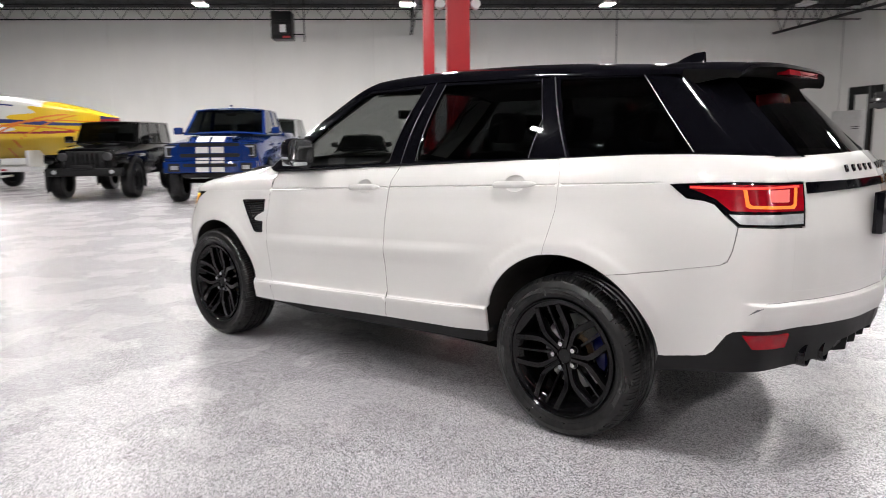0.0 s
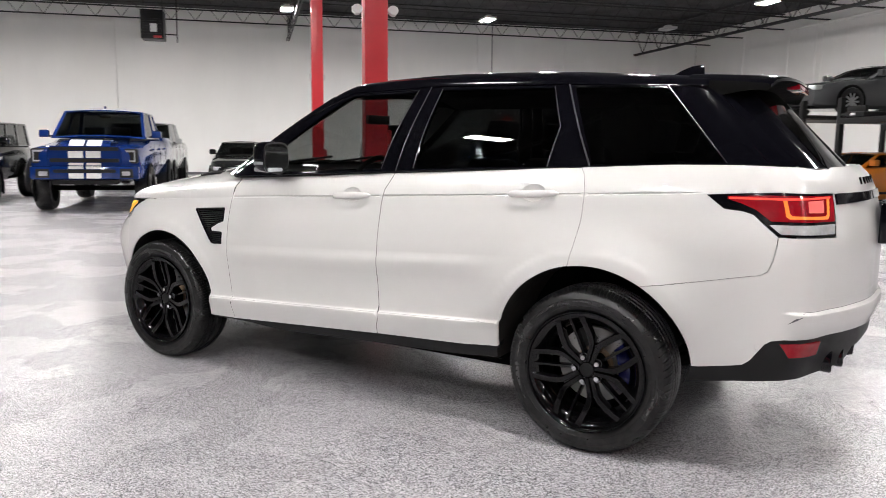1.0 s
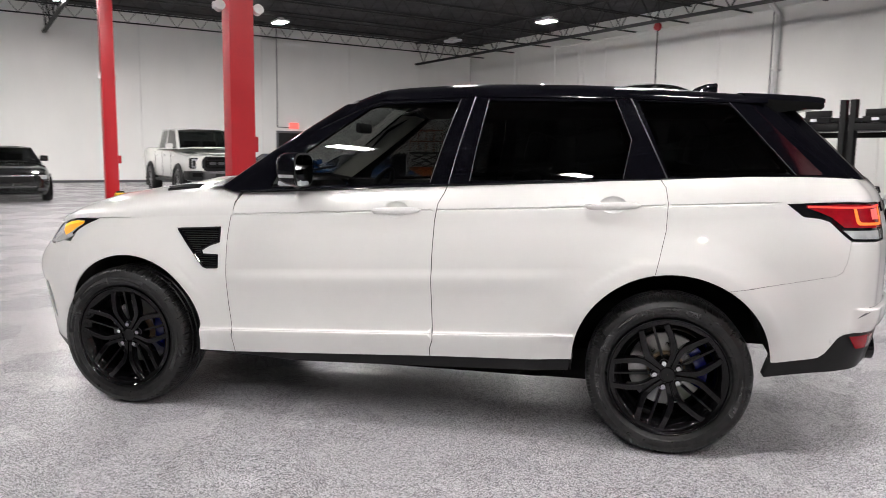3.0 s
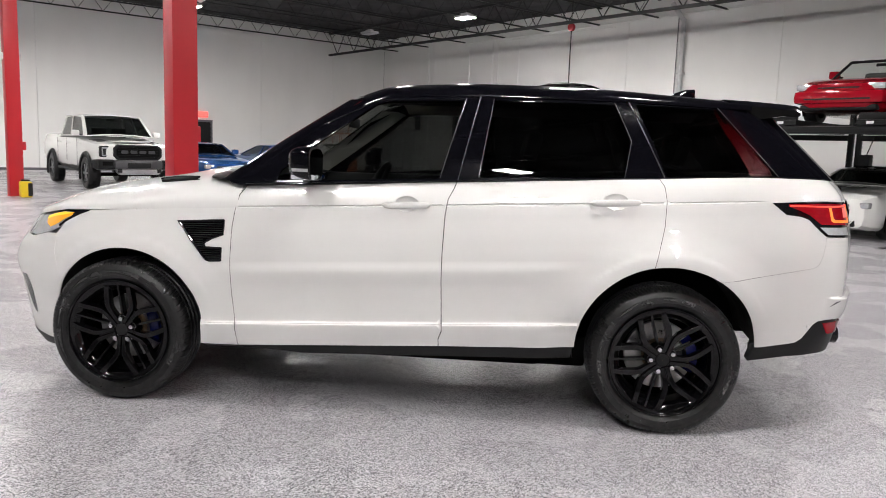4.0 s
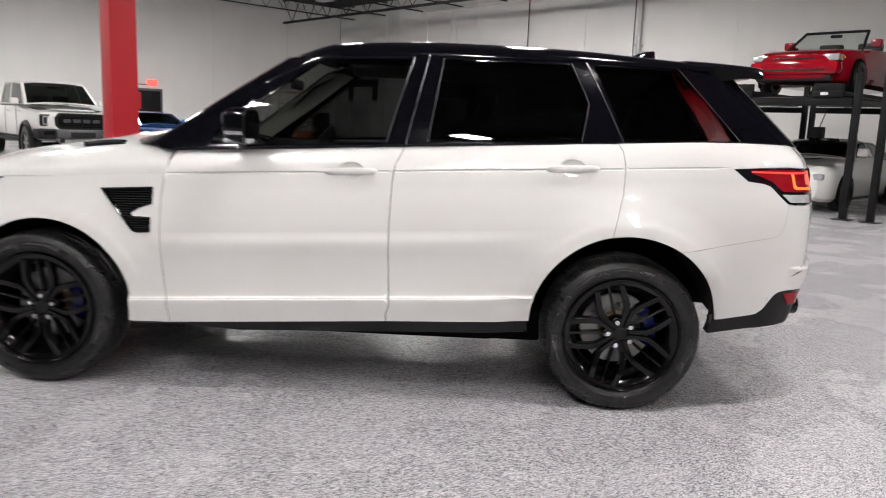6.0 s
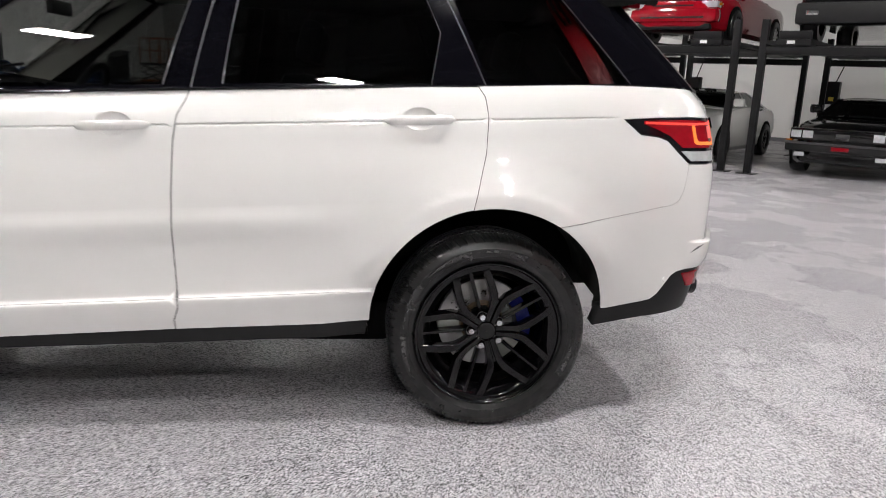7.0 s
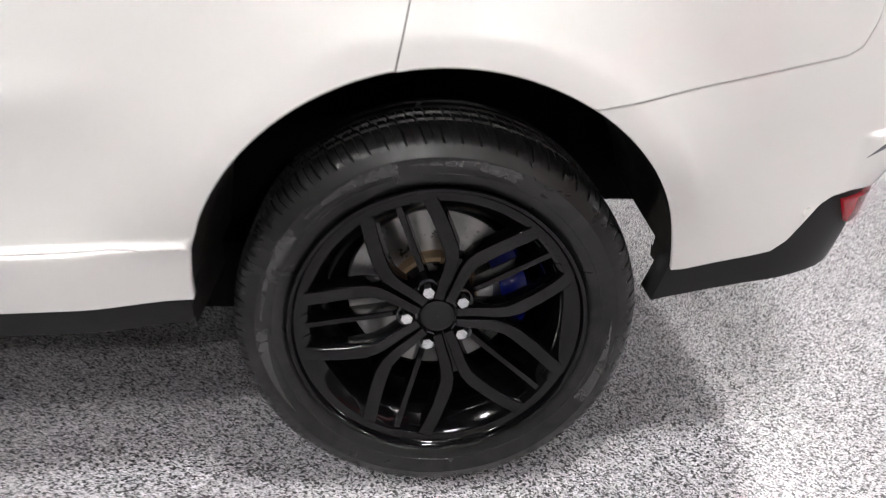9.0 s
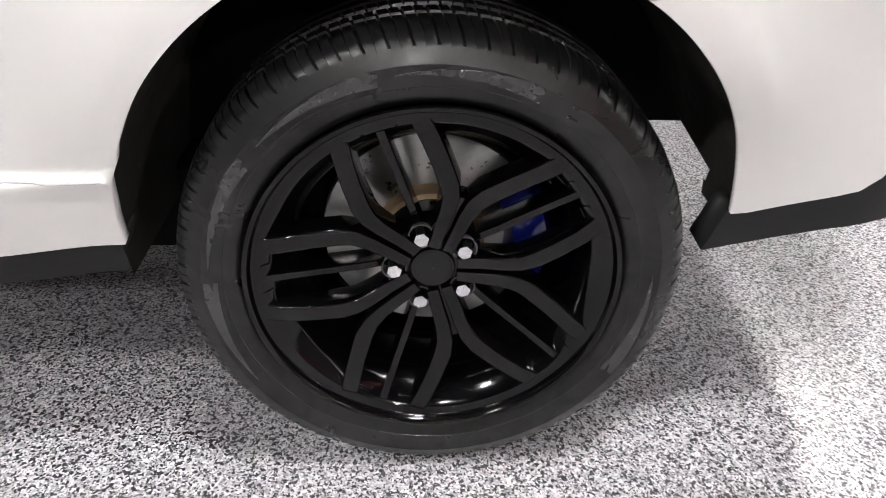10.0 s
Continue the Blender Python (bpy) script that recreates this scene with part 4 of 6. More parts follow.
# windscreen, tail pillars and tail glass
rows = []
for i in range(13):
    z = 1.25 + (1.706 - 1.25) * i / 12
    xe = -.875 + (z - 1.25) * 1.44
    w = float(green_w(z)) - .085
    rows.append([(xe - (.14 - .085 * i / 12) * (1 - (y / w) ** 2), y, z + .010 * (1 - (y / w) ** 2)) for y in np.linspace(-w, w, 15)])
ze, zt = float(np.interp(-.17, RAIL_X, RAIL_Z)), float(spline(ROOF_X, ROOF_Z, -.17)) - .004
part("roof_header", grid_mesh([rows[-1], [(-.16 - .04 * (1 - (y / .67) ** 2), y, ze + (zt - ze) * (1 - (abs(y) / .70) ** 2.6) ** (1 / 2.6)) for _, y, _ in rows[-1]]]), M_BLACKGLOSS, suv)
part("windscreen", grid_mesh(rows), M_SCREEN, suv)
for side in (-1, 1):
    rows = []
    for i in range(15):
        z = 1.225 + (1.722 - 1.225) * i / 12
        xe = -.875 + (z - 1.25) * 1.44
        w = float(green_w(z))
        row = [(xe - .035, w - .13, z), (xe - .012, w - .085, z + .006), (xe + .012, w - .060, z + .006), (xe + .05, w - .03, z), (xe + .11, w - .012, z - .01)]
        rows.append([(x, side * y, min(zz, float(np.interp(x, RAIL_X, RAIL_Z)) + up) if x > -.24 else zz) for (x, y, zz), up in zip(row, (.058, .047, .033, .012, .0))])
    part("front_pillar", grid_mesh(rows), M_BLACKGLOSS, suv)
    rows = []
    for i in range(13):
        z = 1.335 + (1.70 - 1.335) * i / 12
        x = 2.275 - (z - 1.345) * .965
        a = green(x - .012, z)
        w = -a[1]
        rows.append([(a[0], side * w, z), (x + .030, side * (w - .035), z), (x + .062, side * (w - .085), z), (x + .082, side * (w - .14), z)])
    part("tail_pillar", grid_mesh(rows), M_BLACKGLOSS, suv)
    rows = []
    for i in range(13):
        z = 1.345 + (1.66 - 1.345) * i / 12
        x = 2.275 - (z - 1.345) * .965
        w = float(-green(x - .012, z)[1])
        rows.append([(x + .066, side * (w - .085), z), (x + .069, side * (w - .0895), z)])
rows = []
for i in range(13):
    z = 1.33 + (1.71 - 1.33) * i / 12
    x = 2.275 - (z - 1.345) * .965
    w = float(-green(x - .012, z)[1]) - .125
    rows.append([(x + .080 + .05 * (1 - (y / w) ** 2), y, z) for y in np.linspace(-w, w, 13)])
part("tail_window", grid_mesh(rows), M_GLASSR, suv, "dark tail glass")
SPOIL = [(1.78, 1.7615), (1.90, 1.7575), (2.02, 1.751), (2.12, 1.7445), (2.185, 1.738), (2.204, 1.730), (2.206, 1.718), (2.19, 1.706), (2.10, 1.690), (1.98, 1.672), (1.86, 1.668)]
rows = []
for y in np.linspace(-1, 1, 25):
    k = abs(y)
    rows.append([(1.78 + (x - 1.78) * (1 - .17 * k ** 3), y * (.605 + .01 * (x - 1.78)), z - .024 * k ** 4 - (.022 * max(0, (k - .86) / .14) ** 2 if z > 1.70 else 0)) for x, z in SPOIL])
part("tail_spoiler", grid_mesh([r[:7] for r in rows]), M_BLACKGLOSS, suv, sharp=50)
under = grid_mesh([r[6:] for r in rows])
for r in (rows[0], rows[-1][::-1]):
    under.faces.new([under.verts.new(p) for p in r])
part("spoiler_underside", under, M_DARK, suv, sharp=50)
part("high_brake_lamp", box((2.150, -.22, 1.688), (2.207, .22, 1.712), .004), M_REDLENS, suv, "lit red brake lamp under the spoiler")
bm = bmesh.new()
prof = [(0, 0), (.035, .030), (.09, .058), (.145, .070), (.15, .066), (.138, .0)]
rows = [[(1.575 + x, y * (1 - .55 * x / .15), 1.792 - .02 * (x / .15) + h * (1 - (abs(y) / .035) ** 2 * .9)) for y in np.linspace(-.034, .034, 7)] for x, h in prof]
part("roof_aerial", grid_mesh(rows, bm), M_BLACKGLOSS, suv, "black fin-shaped roof aerial")

# door handles and mirrors
for (hx, hz) in HANDLES:
    for side in (1, -1):
        rows = []
        for i in range(7):
            r = i / 6
            row = []
            for k in range(21):
                a = 2 * math.pi * k / 20
                px, pz = hx + .066 * r * math.cos(a), hz + .044 * r * math.sin(a) * (1 if math.sin(a) > 0 else .95)
                p = body(sx(px), pz, -.003 - .014 * (1 - r ** 3))
                row.append((p[0], p[1] * side, p[2]))
            rows.append(row)
        part("handle_recess", grid_mesh(rows), M_WHITE, suv)
        rows = []
        for i in range(15):
            t = i / 14 * 2 - 1
            px = hx - .002 + t * .132
            pz = hz - .004 + RISE * t * .13
            p = body(sx(px), pz)
            h = .0165 * (1 - abs(t) ** 5) ** .5 + .001
            d = .030 * (1 - abs(t) ** 6) + .002
            row = []
            for k in range(13):
                a = 2 * math.pi * k / 12
                row.append((p[0], side * (p[1] - d + .012 * (1 - math.cos(a)) * .5 * (1 if abs(t) < .9 else 1.6)), pz + h * math.sin(a)))
            rows.append(row)
        part("door_handle", grid_mesh(rows), M_WHITE, suv, sharp=70)
for side in (1, -1):
    mir = part("door_mirror", bmesh.new(), M_BLACKGLOSS, suv, "gloss black door mirror with pale lower edge")
    rows = []
    for i in range(13):
        t = i / 12
        row = []
        for k in range(25):
            a = 2 * math.pi * k / 24
            ca, sa = math.cos(a), math.sin(a)
            ry = .086 * (1 - (1 - t) ** 3.2) ** .5
            rz = .086 * (1 - (1 - t) ** 3.2) ** .5
            y = abs(ca) ** .55 * (1 if ca > 0 else -1) * ry
            z = abs(sa) ** .55 * (1 if sa > 0 else -1) * rz
            row.append((-.490 + .132 * t + .02 * (y / .12), side * (-0.985 + y), 1.345 + z - .01 * t))
        rows.append(row)
    part("mirror_cap", grid_mesh(rows), M_BLACKGLOSS, mir, sharp=60)
    band = []
    for row in rows[4:]:
        low = [q for q in row if side * q[1] < -0.985]
        band.append([(x - .002, side * (-0.985 + (side * y + 0.985) * 1.012), z_) for z_ in (1.296, 1.304, 1.312) for x, y in [(min(low, key=lambda q: abs(q[2] - z_))[0], min(low, key=lambda q: abs(q[2] - z_))[1])]])
    part("indicator_strip", grid_mesh(band), M_LENS, mir, "clear indicator strip")
    rows2 = [[(x + .003, y * (1 + .0), z) for x, y, z in rows[-1]], [(x + .006, side * (-0.985 + (side * y + 0.985) * .9), 1.335 + (z - 1.335) * .88) for x, y, z in rows[-1]]]
    part("mirror_rim", grid_mesh(rows2), M_BLACKPLASTIC, mir)
    bm = bmesh.new()
    bm.faces.new([bm.verts.new(p) for p in rows2[-1][:-1]])
    part("mirror_glass", bm, mat("mirror_silver", (.8, .8, .82), .03, metal=1.0, vary=.01), mir, smooth=False)
    bm = box((-.47, -.06, -.012), (-.345, .07, .012), .008, pose(0, side * -0.985, 1.268))
    part("mirror_base", bm, M_LENS, mir)
    bm = add_bar(bmesh.new(), (-.44, side * -.86, 1.255), (-.42, side * -.97, 1.275), .026, 8)
    part("mirror_arm", bm, M_BLACKPLASTIC, mir)

# parking sensor, seen on the bumper
for nm, s_, z_ in (("parking_sensor", sx(2.185), .596),):
    p = body(s_, z_, .001)
    q = body(s_, z_, .01)
    bm = bmesh.new()
    bmesh.ops.create_cone(bm, cap_ends=True, segments=16, radius1=.011, radius2=.010, depth=.004, matrix=Matrix.Translation(p) @ Vector(q - p).to_track_quat("Z", "Y").to_matrix().to_4x4())
    part(nm, bm, M_WHITE, suv)

# cabin
M_SEAT = mat("dark_leather", (.02, .018, .018), .5, vary=.2)
M_LINING = mat("pale_lining", (.80, .78, .72), .8)
M_DASH = mat("dark_dashboard", (.015, .015, .016), .55, vary=.2)
for side in (-1, 1):
    for x, w in ((.30, .25), (1.15, .205)):
        y = side * (.38 if x < 1 else .235)
        seat = part("seat", box((x - .28, y - w, .60), (x + .26, y + w, .82), .06), M_SEAT, suv)
        part("backrest", box((-.07, -w + .01, 0), (.07, w - .01, .58), .06, pose(x + .24, y, .78, 0, 18, 0)), M_SEAT, seat)
        part("headrest", box((-.045, -.13, 0), (.045, .13, .17), .04, pose(x + .43, y, 1.385, 0, 14, 0)), M_SEAT, seat)
part("dashboard", box((-.85, -.72, .80), (-.30, .72, 1.17), .08), M_DASH, suv)
bm = bmesh.new()
bmesh.ops.create_icosphere(bm, subdivisions=1, radius=.045)
wheel_m = pose(-.17, -.38, 1.17, 0, -62, 0)
bmesh.ops.transform(bm, matrix=wheel_m, verts=bm.verts)
tor = lathe([(.185 + .016 * math.cos(2 * math.pi * i / 8), .016 * math.sin(2 * math.pi * i / 8)) for i in range(8)], 36, "Z", True)
bmesh.ops.transform(tor, matrix=wheel_m, verts=tor.verts)
sw = part("steering_wheel", tor, M_DASH, suv)
for a in (0, 180, 270):
    add_bar(bm, wheel_m @ Vector((0, 0, 0)), wheel_m @ Vector((.18 * math.sin(radians(a)), .18 * math.cos(radians(a)), 0)), .016, 6)
part("steering_hub", bm, M_DASH, sw)
for side in (-1, 1):
    rows = []
    for i in range(9):
        z = 1.24 + .44 * i / 8
        xe = -.80 + (z - 1.25) * 1.44
        w = float(green_w(z)) - .055
        rows.append([(xe - .10, side * (w - .055), z), (xe + .0, side * (w - .040), z), (xe + .06, side * (w - .015), z - .02)])
    part("pillar_lining", grid_mesh(rows), M_LINING, suv)
    part("door_lining", box((-.75, side * .80 - .03, .60), (.93, side * .80 + .03, 1.235), .02), M_DASH, suv)
    part("quarter_lining", box((.935, side * .80 - .03, .96), (1.95, side * .80 + .03, 1.235), .02), M_DASH, suv)
part("cargo_floor", box((1.45, -.70, .93), (2.15, .70, .98), .02), M_DASH, suv)
part("rear_view_mirror", box((-.38, -.12, 1.545), (-.35, .12, 1.605), .012), M_DASH, suv)


# wheels
def tyre_mesh():
    """A tyre with cut shoulder blocks and long grooves, flattened where it stands."""
    prof = [(.2835, -.112), (.287, -.121), (.292, -.1255), (.299, -.1285), (.309, -.1315), (.313, -.1335), (.316, -.1330), (.328, -.1360), (.340, -.1365), (.343, -.1375), (.351, -.1345), (.362, -.1285), (.366, -.1275),
            (.373, -.1215), (.3805, -.112), (.3855, -.100), (.3885, -.085), (.3898, -.070), (.3820, -.067), (.3820, -.059), (.3902, -.056), (.3908, -.030), (.3830, -.026), (.3830, -.016), (.3910, -.012),
            (.3910, .012), (.3830, .016), (.3830, .026), (.3908, .030), (.3902, .056), (.3820, .059), (.3820, .067), (.3898, .070), (.3855, .100), (.375, .120), (.35, .135), (.31, .133), (.2835, .115)]
    # one block: where each cut across it begins and ends, wide grooves (2), fine sipes (1), rubber (0)
    pitch = ((0, 2), (.12, 2), (.135, 0), (.30, 0), (.50, 0), (.515, 1), (.57, 1), (.585, 0), (.80, 0), (.985, 0))
    blocks = 72
    steps = blocks * len(pitch)
    bm = bmesh.new()
    rings = []
    for k in range(steps):
        at, cut = pitch[k % len(pitch)]
        ring = []
        for i, (r, h) in enumerate(prof):
            slot = 0.0
            if 12 <= i <= 17:
                slot = (0, (0, 0, .0015, .004, .004, .004), (.0018, .0045, .008, .009, .009, .009))[cut][i - 12] if cut else 0.0
            if i in (12, 13) and .29 < at < .58:
                slot = max(slot, .0018)  # the foot of a block steps back beside its long cut
            if i in (20, 21, 24, 25) and cut:
                slot = .0025 * cut
            lean = (i - 12) * .07 if 12 <= i <= 17 else (i - 20) * .12 + .4 if 18 <= i <= 31 else 0.0
            a = 2 * math.pi * (k // len(pitch) + at + lean) / blocks
            x, z = (r - slot) * math.cos(a), (r - slot) * math.sin(a)
            ring.append(bm.verts.new((x, h, max(z, -.3865))))
        rings.append(ring)
    for k in range(steps):
        p, q = rings[k], rings[(k + 1) % steps]
        for i in range(len(prof) - 1):
            bm.faces.new((p[i], p[i + 1], q[i + 1], q[i]))
    return finish(bm, "tyre", M_RUBBER, True, 28)


def spoke(pts, depth, crease=.0):
    """A cast arm: points (x, z, face y, width), face outward with soft edges, sides falling away."""
    bm = bmesh.new()
    prev = None
    for i, (x, z, y, w) in enumerate(pts):
        a, b = pts[max(0, i - 1)], pts[min(len(pts) - 1, i + 1)]
        d = Vector((b[0] - a[0], 0, b[1] - a[1])).normalized()
        n = Vector((-d.z, 0, d.x))
        c = Vector((x, y, z))
        edge = ((.74, crease), (.80, 0), (.90, .0006), (.97, .0026), (1, .0065), (1.25, depth * .7), (.8, depth))
        ring = [(0, crease * 1.6)] + list(edge) + [(-e, dy) for e, dy in edge[::-1]]
        ring = [bm.verts.new(c + n * e * w / 2 + Vector((0, dy, 0))) for e, dy in ring]
        if prev:
            for k in range(len(ring)):
                bm.faces.new((prev[k], prev[(k + 1) % len(ring)], ring[(k + 1) % len(ring)], ring[k]))
        else:
            bm.faces.new(ring[::-1])
        prev = ring
    bm.faces.new(prev)
    return bm


def polar(r, a):
    return r * math.cos(radians(a)), r * math.sin(radians(a))


def marks(kind):
    """Raised rubber on the side of a tyre: plain blocks for lettering, or a long sweeping flash."""
    bm = bmesh.new()
    if kind == "blocks":
        spans = [(a, a + 3.0, .318, .340) for a in np.arange(113, 139, 3.9)]
    elif kind == "rings":
        spans = [(0, 360, .3115, .3135), (0, 360, .3435, .3450)]
    else:
        spans = [(kind, kind + 34, .316, .345)]
    for a0, a1, r0, r1 in spans:
        n = max(3, int((a1 - a0) / 2))
        rows = []
        for i in range(n + 1):
            k = i / n
            a = radians(a0 + (a1 - a0) * k)
            lo, hi = (r0, r1) if len(spans) > 1 or kind == "rings" else (r0 + (r1 - r0) * (.10 + .40 * k), r0 + (r1 - r0) * (.98 - .40 * k))
            row = []
            for r, h in ((lo, .0), (lo + .0008, .0012), (hi - .0008, .0012), (hi, .0)):
                y = float(np.interp(r, (.300, .309, .316, .328, .340, .351), (-.127, -.1315, -.1330, -.1360, -.1365, -.1345))) - h
                row.append((r * math.cos(a), y, r * math.sin(a)))
            rows.append(row)
        grid_mesh(rows, bm)
    return finish(bm, "tyre_marking", M_MARK if kind != "blocks" else M_BLACKPLASTIC, True, 30)


ME_MARKS = [marks(k) for k in ("blocks", "rings", 66, 104, 142, 179, 330)]
ME_TYRE = tyre_mesh()


def wide_r(r):
    """Radii of the wheel beyond its hub, for a rim of 0.286 m."""
    return r + max(0.0, r - .05) * .067


def dish(r):
    """How far the wheel's face stands out towards its rim."""
    return -.012 * float(ease(.12, .25, r))


ME_BARREL = finish(lathe([(wide_r(r), h + dish(r)) for r, h in [(.2655, -.104), (.2695, -.112), (.2712, -.119), (.2700, -.1225), (.2665, -.1235), (.2630, -.121), (.2612, -.1135), (.2600, -.1100), (.2585, -.1088), (.2470, -.1080), (.2440, -.1065), (.2360, -.0985), (.2270, -.0885), (.2180, -.0750), (.2110, -.0550), (.2050, -.02), (.1985, .02), (.197, .07), (.222, .10), (.268, .115)]], 96), "rim_barrel", M_RIM, True, 50)
ME_ARM, ME_THIN = [], []
for sgn in (-1, 1):
    pts = []
    for r, da, y, w in ((.040, 17, -.088, .020), (.075, 10.5, -.091, .022), (.105, 8.0, -.096, .024), (.130, 8.2, -.101, .027), (.150, 10.6, -.104, .030), (.185, 16.0, -.108, .0285), (.220, 20.2, -.1105, .028), (.243, 22.5, -.1095, .0295), (.2560, 23.7, -.1050, .031)):
        x, z = polar(r, sgn * da)
        pts.append((x * wide_r(r) / r, z * wide_r(r) / r, y + dish(r), w))
    ME_ARM.append(finish(spoke(pts, .050), "spoke", M_RIM, True, 46))
ME_THIN = finish(spoke([(*polar(wide_r(r), 0), y + dish(r), w) for r, y, w in ((.072, -.066, .013), (.11, -.080, .013), (.18, -.093, .0125), (.242, -.1040, .0135), (.2540, -.1030, .0145))], .045), "thin_spoke", M_RIM, True, 46)
ME_WEB = finish(spoke([(*polar(wide_r(r), 0), y + dish(r), w) for r, y, w in ((.045, -.080, .020), (.10, -.085, .022), (.128, -.090, .026))], .045, .0022), "spoke_web", M_RIM, True, 46)


def pocket():
    """The raised lip round a shallow pocket in the rim's inner slope, between two arms."""
    bm = bmesh.new()
    for a0, a1, r0, r1 in ((5.6, 14.2, .2325, .2350), (5.0, 5.9, .2325, .2465), (13.9, 14.8, .2325, .2465)):
        rows = []
        for i in range(7):
            a = a0 + (a1 - a0) * i / 6
            row = []
            for r, lift in ((r0, -.004), (r0 + .0003, .0016), ((r0 + r1) / 2, .0024), (r1 - .0003, .0016), (r1, -.004)):
                y = float(np.interp(r, (.2180, .2270, .2360, .2440, .2470), (-.0750, -.0885, -.0985, -.1065, -.1080)))
                row.append((*polar(wide_r(r - lift * .5), a - 36), y - lift * .8 + dish(r)))
            rows.append([(x, y, z) for x, z, y in row])
        grid_mesh(rows, bm)
    return finish(bm, "rim_pocket", M_RIM, True, 50)


ME_POCKET = pocket()
_hub = lathe([(.002, -.082), (.034, -.082), (.0355, -.0800), (.0365, -.0775), (.040, -.0775), (.047, -.0775), (.0735, -.066), (.080, -.055), (.082, .01), (.002, .01)], 48)
ME_HUB = finish(_hub, "hub", M_RIM, True, 35)
ME_CAP = finish(lathe([(.001, -.0852), (.026, -.0846), (.0318, -.0835), (.0332, -.0815)], 40), "centre_cap", M_BLACKPLASTIC, True, 60)
_nut = bmesh.new()
bmesh.ops.create_cone(_nut, cap_ends=True, segments=6, radius1=.0128, radius2=.0118, depth=.030, matrix=pose(0, -.079, 0, 90, 0, 0))
ME_NUT = finish(_nut, "wheel_nut", M_CHROME, False)
ME_SEAT = finish(lathe([(.0195, -.078), (.0207, -.0815), (.0185, -.081), (.0170, -.066), (.004, -.064)], 24), "nut_seat", M_SATIN, True, 40)
ME_DISC = finish(lathe([(.085, .030), (.179, .030), (.1805, .033), (.1805, .060), (.085, .060)], 72), "brake_disc", M_DISC, True, 30)
ME_BELL = finish(lathe([(.002, -.008), (.078, -.008), (.088, .0), (.092, .034), (.098, .036)], 48), "disc_bell", M_RUST, True, 30)
bm = bmesh.new()
rows = []
for i in range(13):
    a = radians(-34 + 68 * i / 12)
    e = 1 - .35 * abs(i - 6) ** 3 / 216
    rows.append([((.125 + (.199 - .125) * t) * math.cos(a), y * e + .04 * (1 - e), (.125 + (.199 - .125) * t) * math.sin(a)) for t, y in ((0, .07), (0, .0), (.12, -.028), (.5, -.036), (.85, -.030), (1, -.005), (1, .08))])
ME_CAL = finish(grid_mesh(rows, bm), "caliper", M_BLUECAL, True, 35)
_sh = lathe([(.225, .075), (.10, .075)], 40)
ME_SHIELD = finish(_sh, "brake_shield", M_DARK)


def road_wheel(m, turn, caliper_at):
    hold = new("wheel")
    hold.matrix_basis = m
    hold.parent = suv
    t = share("tyre", ME_TYRE, hold, pose(0, 0, 0))
    tagged(t, "black road tyre with cut tread blocks")
    for me in ME_MARKS:
        share("tyre_marking", me, t, pose(0, 0, 0))
    rim = share("rim", ME_BARREL, hold, pose(0, 0, 0, 0, 0, 0))
    tagged(rim, "gloss black alloy wheel with split spokes")
    for k in range(5):
        a = turn + 72 * k
        for me in ME_ARM:
            share("spoke", me, hold, pose(0, 0, 0, 0, -a, 0))
        share("spoke_web", ME_WEB, hold, pose(0, 0, 0, 0, -a, 0))
        share("thin_spoke", ME_THIN, hold, pose(0, 0, 0, 0, -a - 36, 0))
        for shift in (0, -19.8):
            share("rim_pocket", ME_POCKET, hold, pose(0, 0, 0, 0, -a - 72 - shift, 0))
        x, z = polar(.060, a + 36)
        share("nut_seat", ME_SEAT, hold, pose(x, 0, z))
        share("wheel_nut", ME_NUT, hold, pose(x, 0, z, 0, 15, 0))
    share("hub", ME_HUB, hold, pose(0, 0, 0))
    share("centre_cap", ME_CAP, hold, pose(0, 0, 0))
    share("brake_disc", ME_DISC, hold, pose(0, 0, 0))
    share("disc_bell", ME_BELL, hold, pose(0, 0, 0))
    share("brake_shield", ME_SHIELD, hold, pose(0, 0, 0))
    tagged(share("caliper", ME_CAL, hold, pose(0, 0, 0, 0, -caliper_at, 0)), "blue brake caliper")
    return hold


road_wheel(pose(1.4615, -.803, .387), 0, 8)
road_wheel(pose(-1.4615, -.803, .387), -18, 8)
road_wheel(pose(1.4615, .803, .387, 0, 0, 180), 10, 172)
road_wheel(pose(-1.4615, .803, .387, 0, 0, 180), 30, 172)


# ---------------------------------------------------------------- other vehicles
def paint(name, col, rough=0.3, coat=1.0):
    return mat(name, col, rough if coat > .9 else .12, coat=coat, spec=0.5 * coat, vary=0.03, scale=1.5, fine=25, coat_rough=0.03)


M_LIFT = mat("dark_lift_steel", (.007, .007, .0075), .42, spec=.18, vary=.25, scale=5, bump=.05)
M_GREYMETAL = mat("grey_alloy", (.42, .42, .43), .3, metal=1.0, vary=.15, scale=15)
M_CARGLASS = glass("parked_vehicle_glass", (.13, .14, .137))
M_LAMPGLASS = mat("headlamp_glass", (.62, .63, .65), .12, metal=.5, coat=1.0, vary=.25, scale=18)
ME_FARTYRE = finish(lathe([(.62, -.30), (.80, -.33), (.93, -.30), (.99, -.20), (1.0, 0), (.99, .20), (.93, .30), (.62, .30)], 36), "far_tyre", M_RUBBER, True, 40)
ME_RIMS = {}


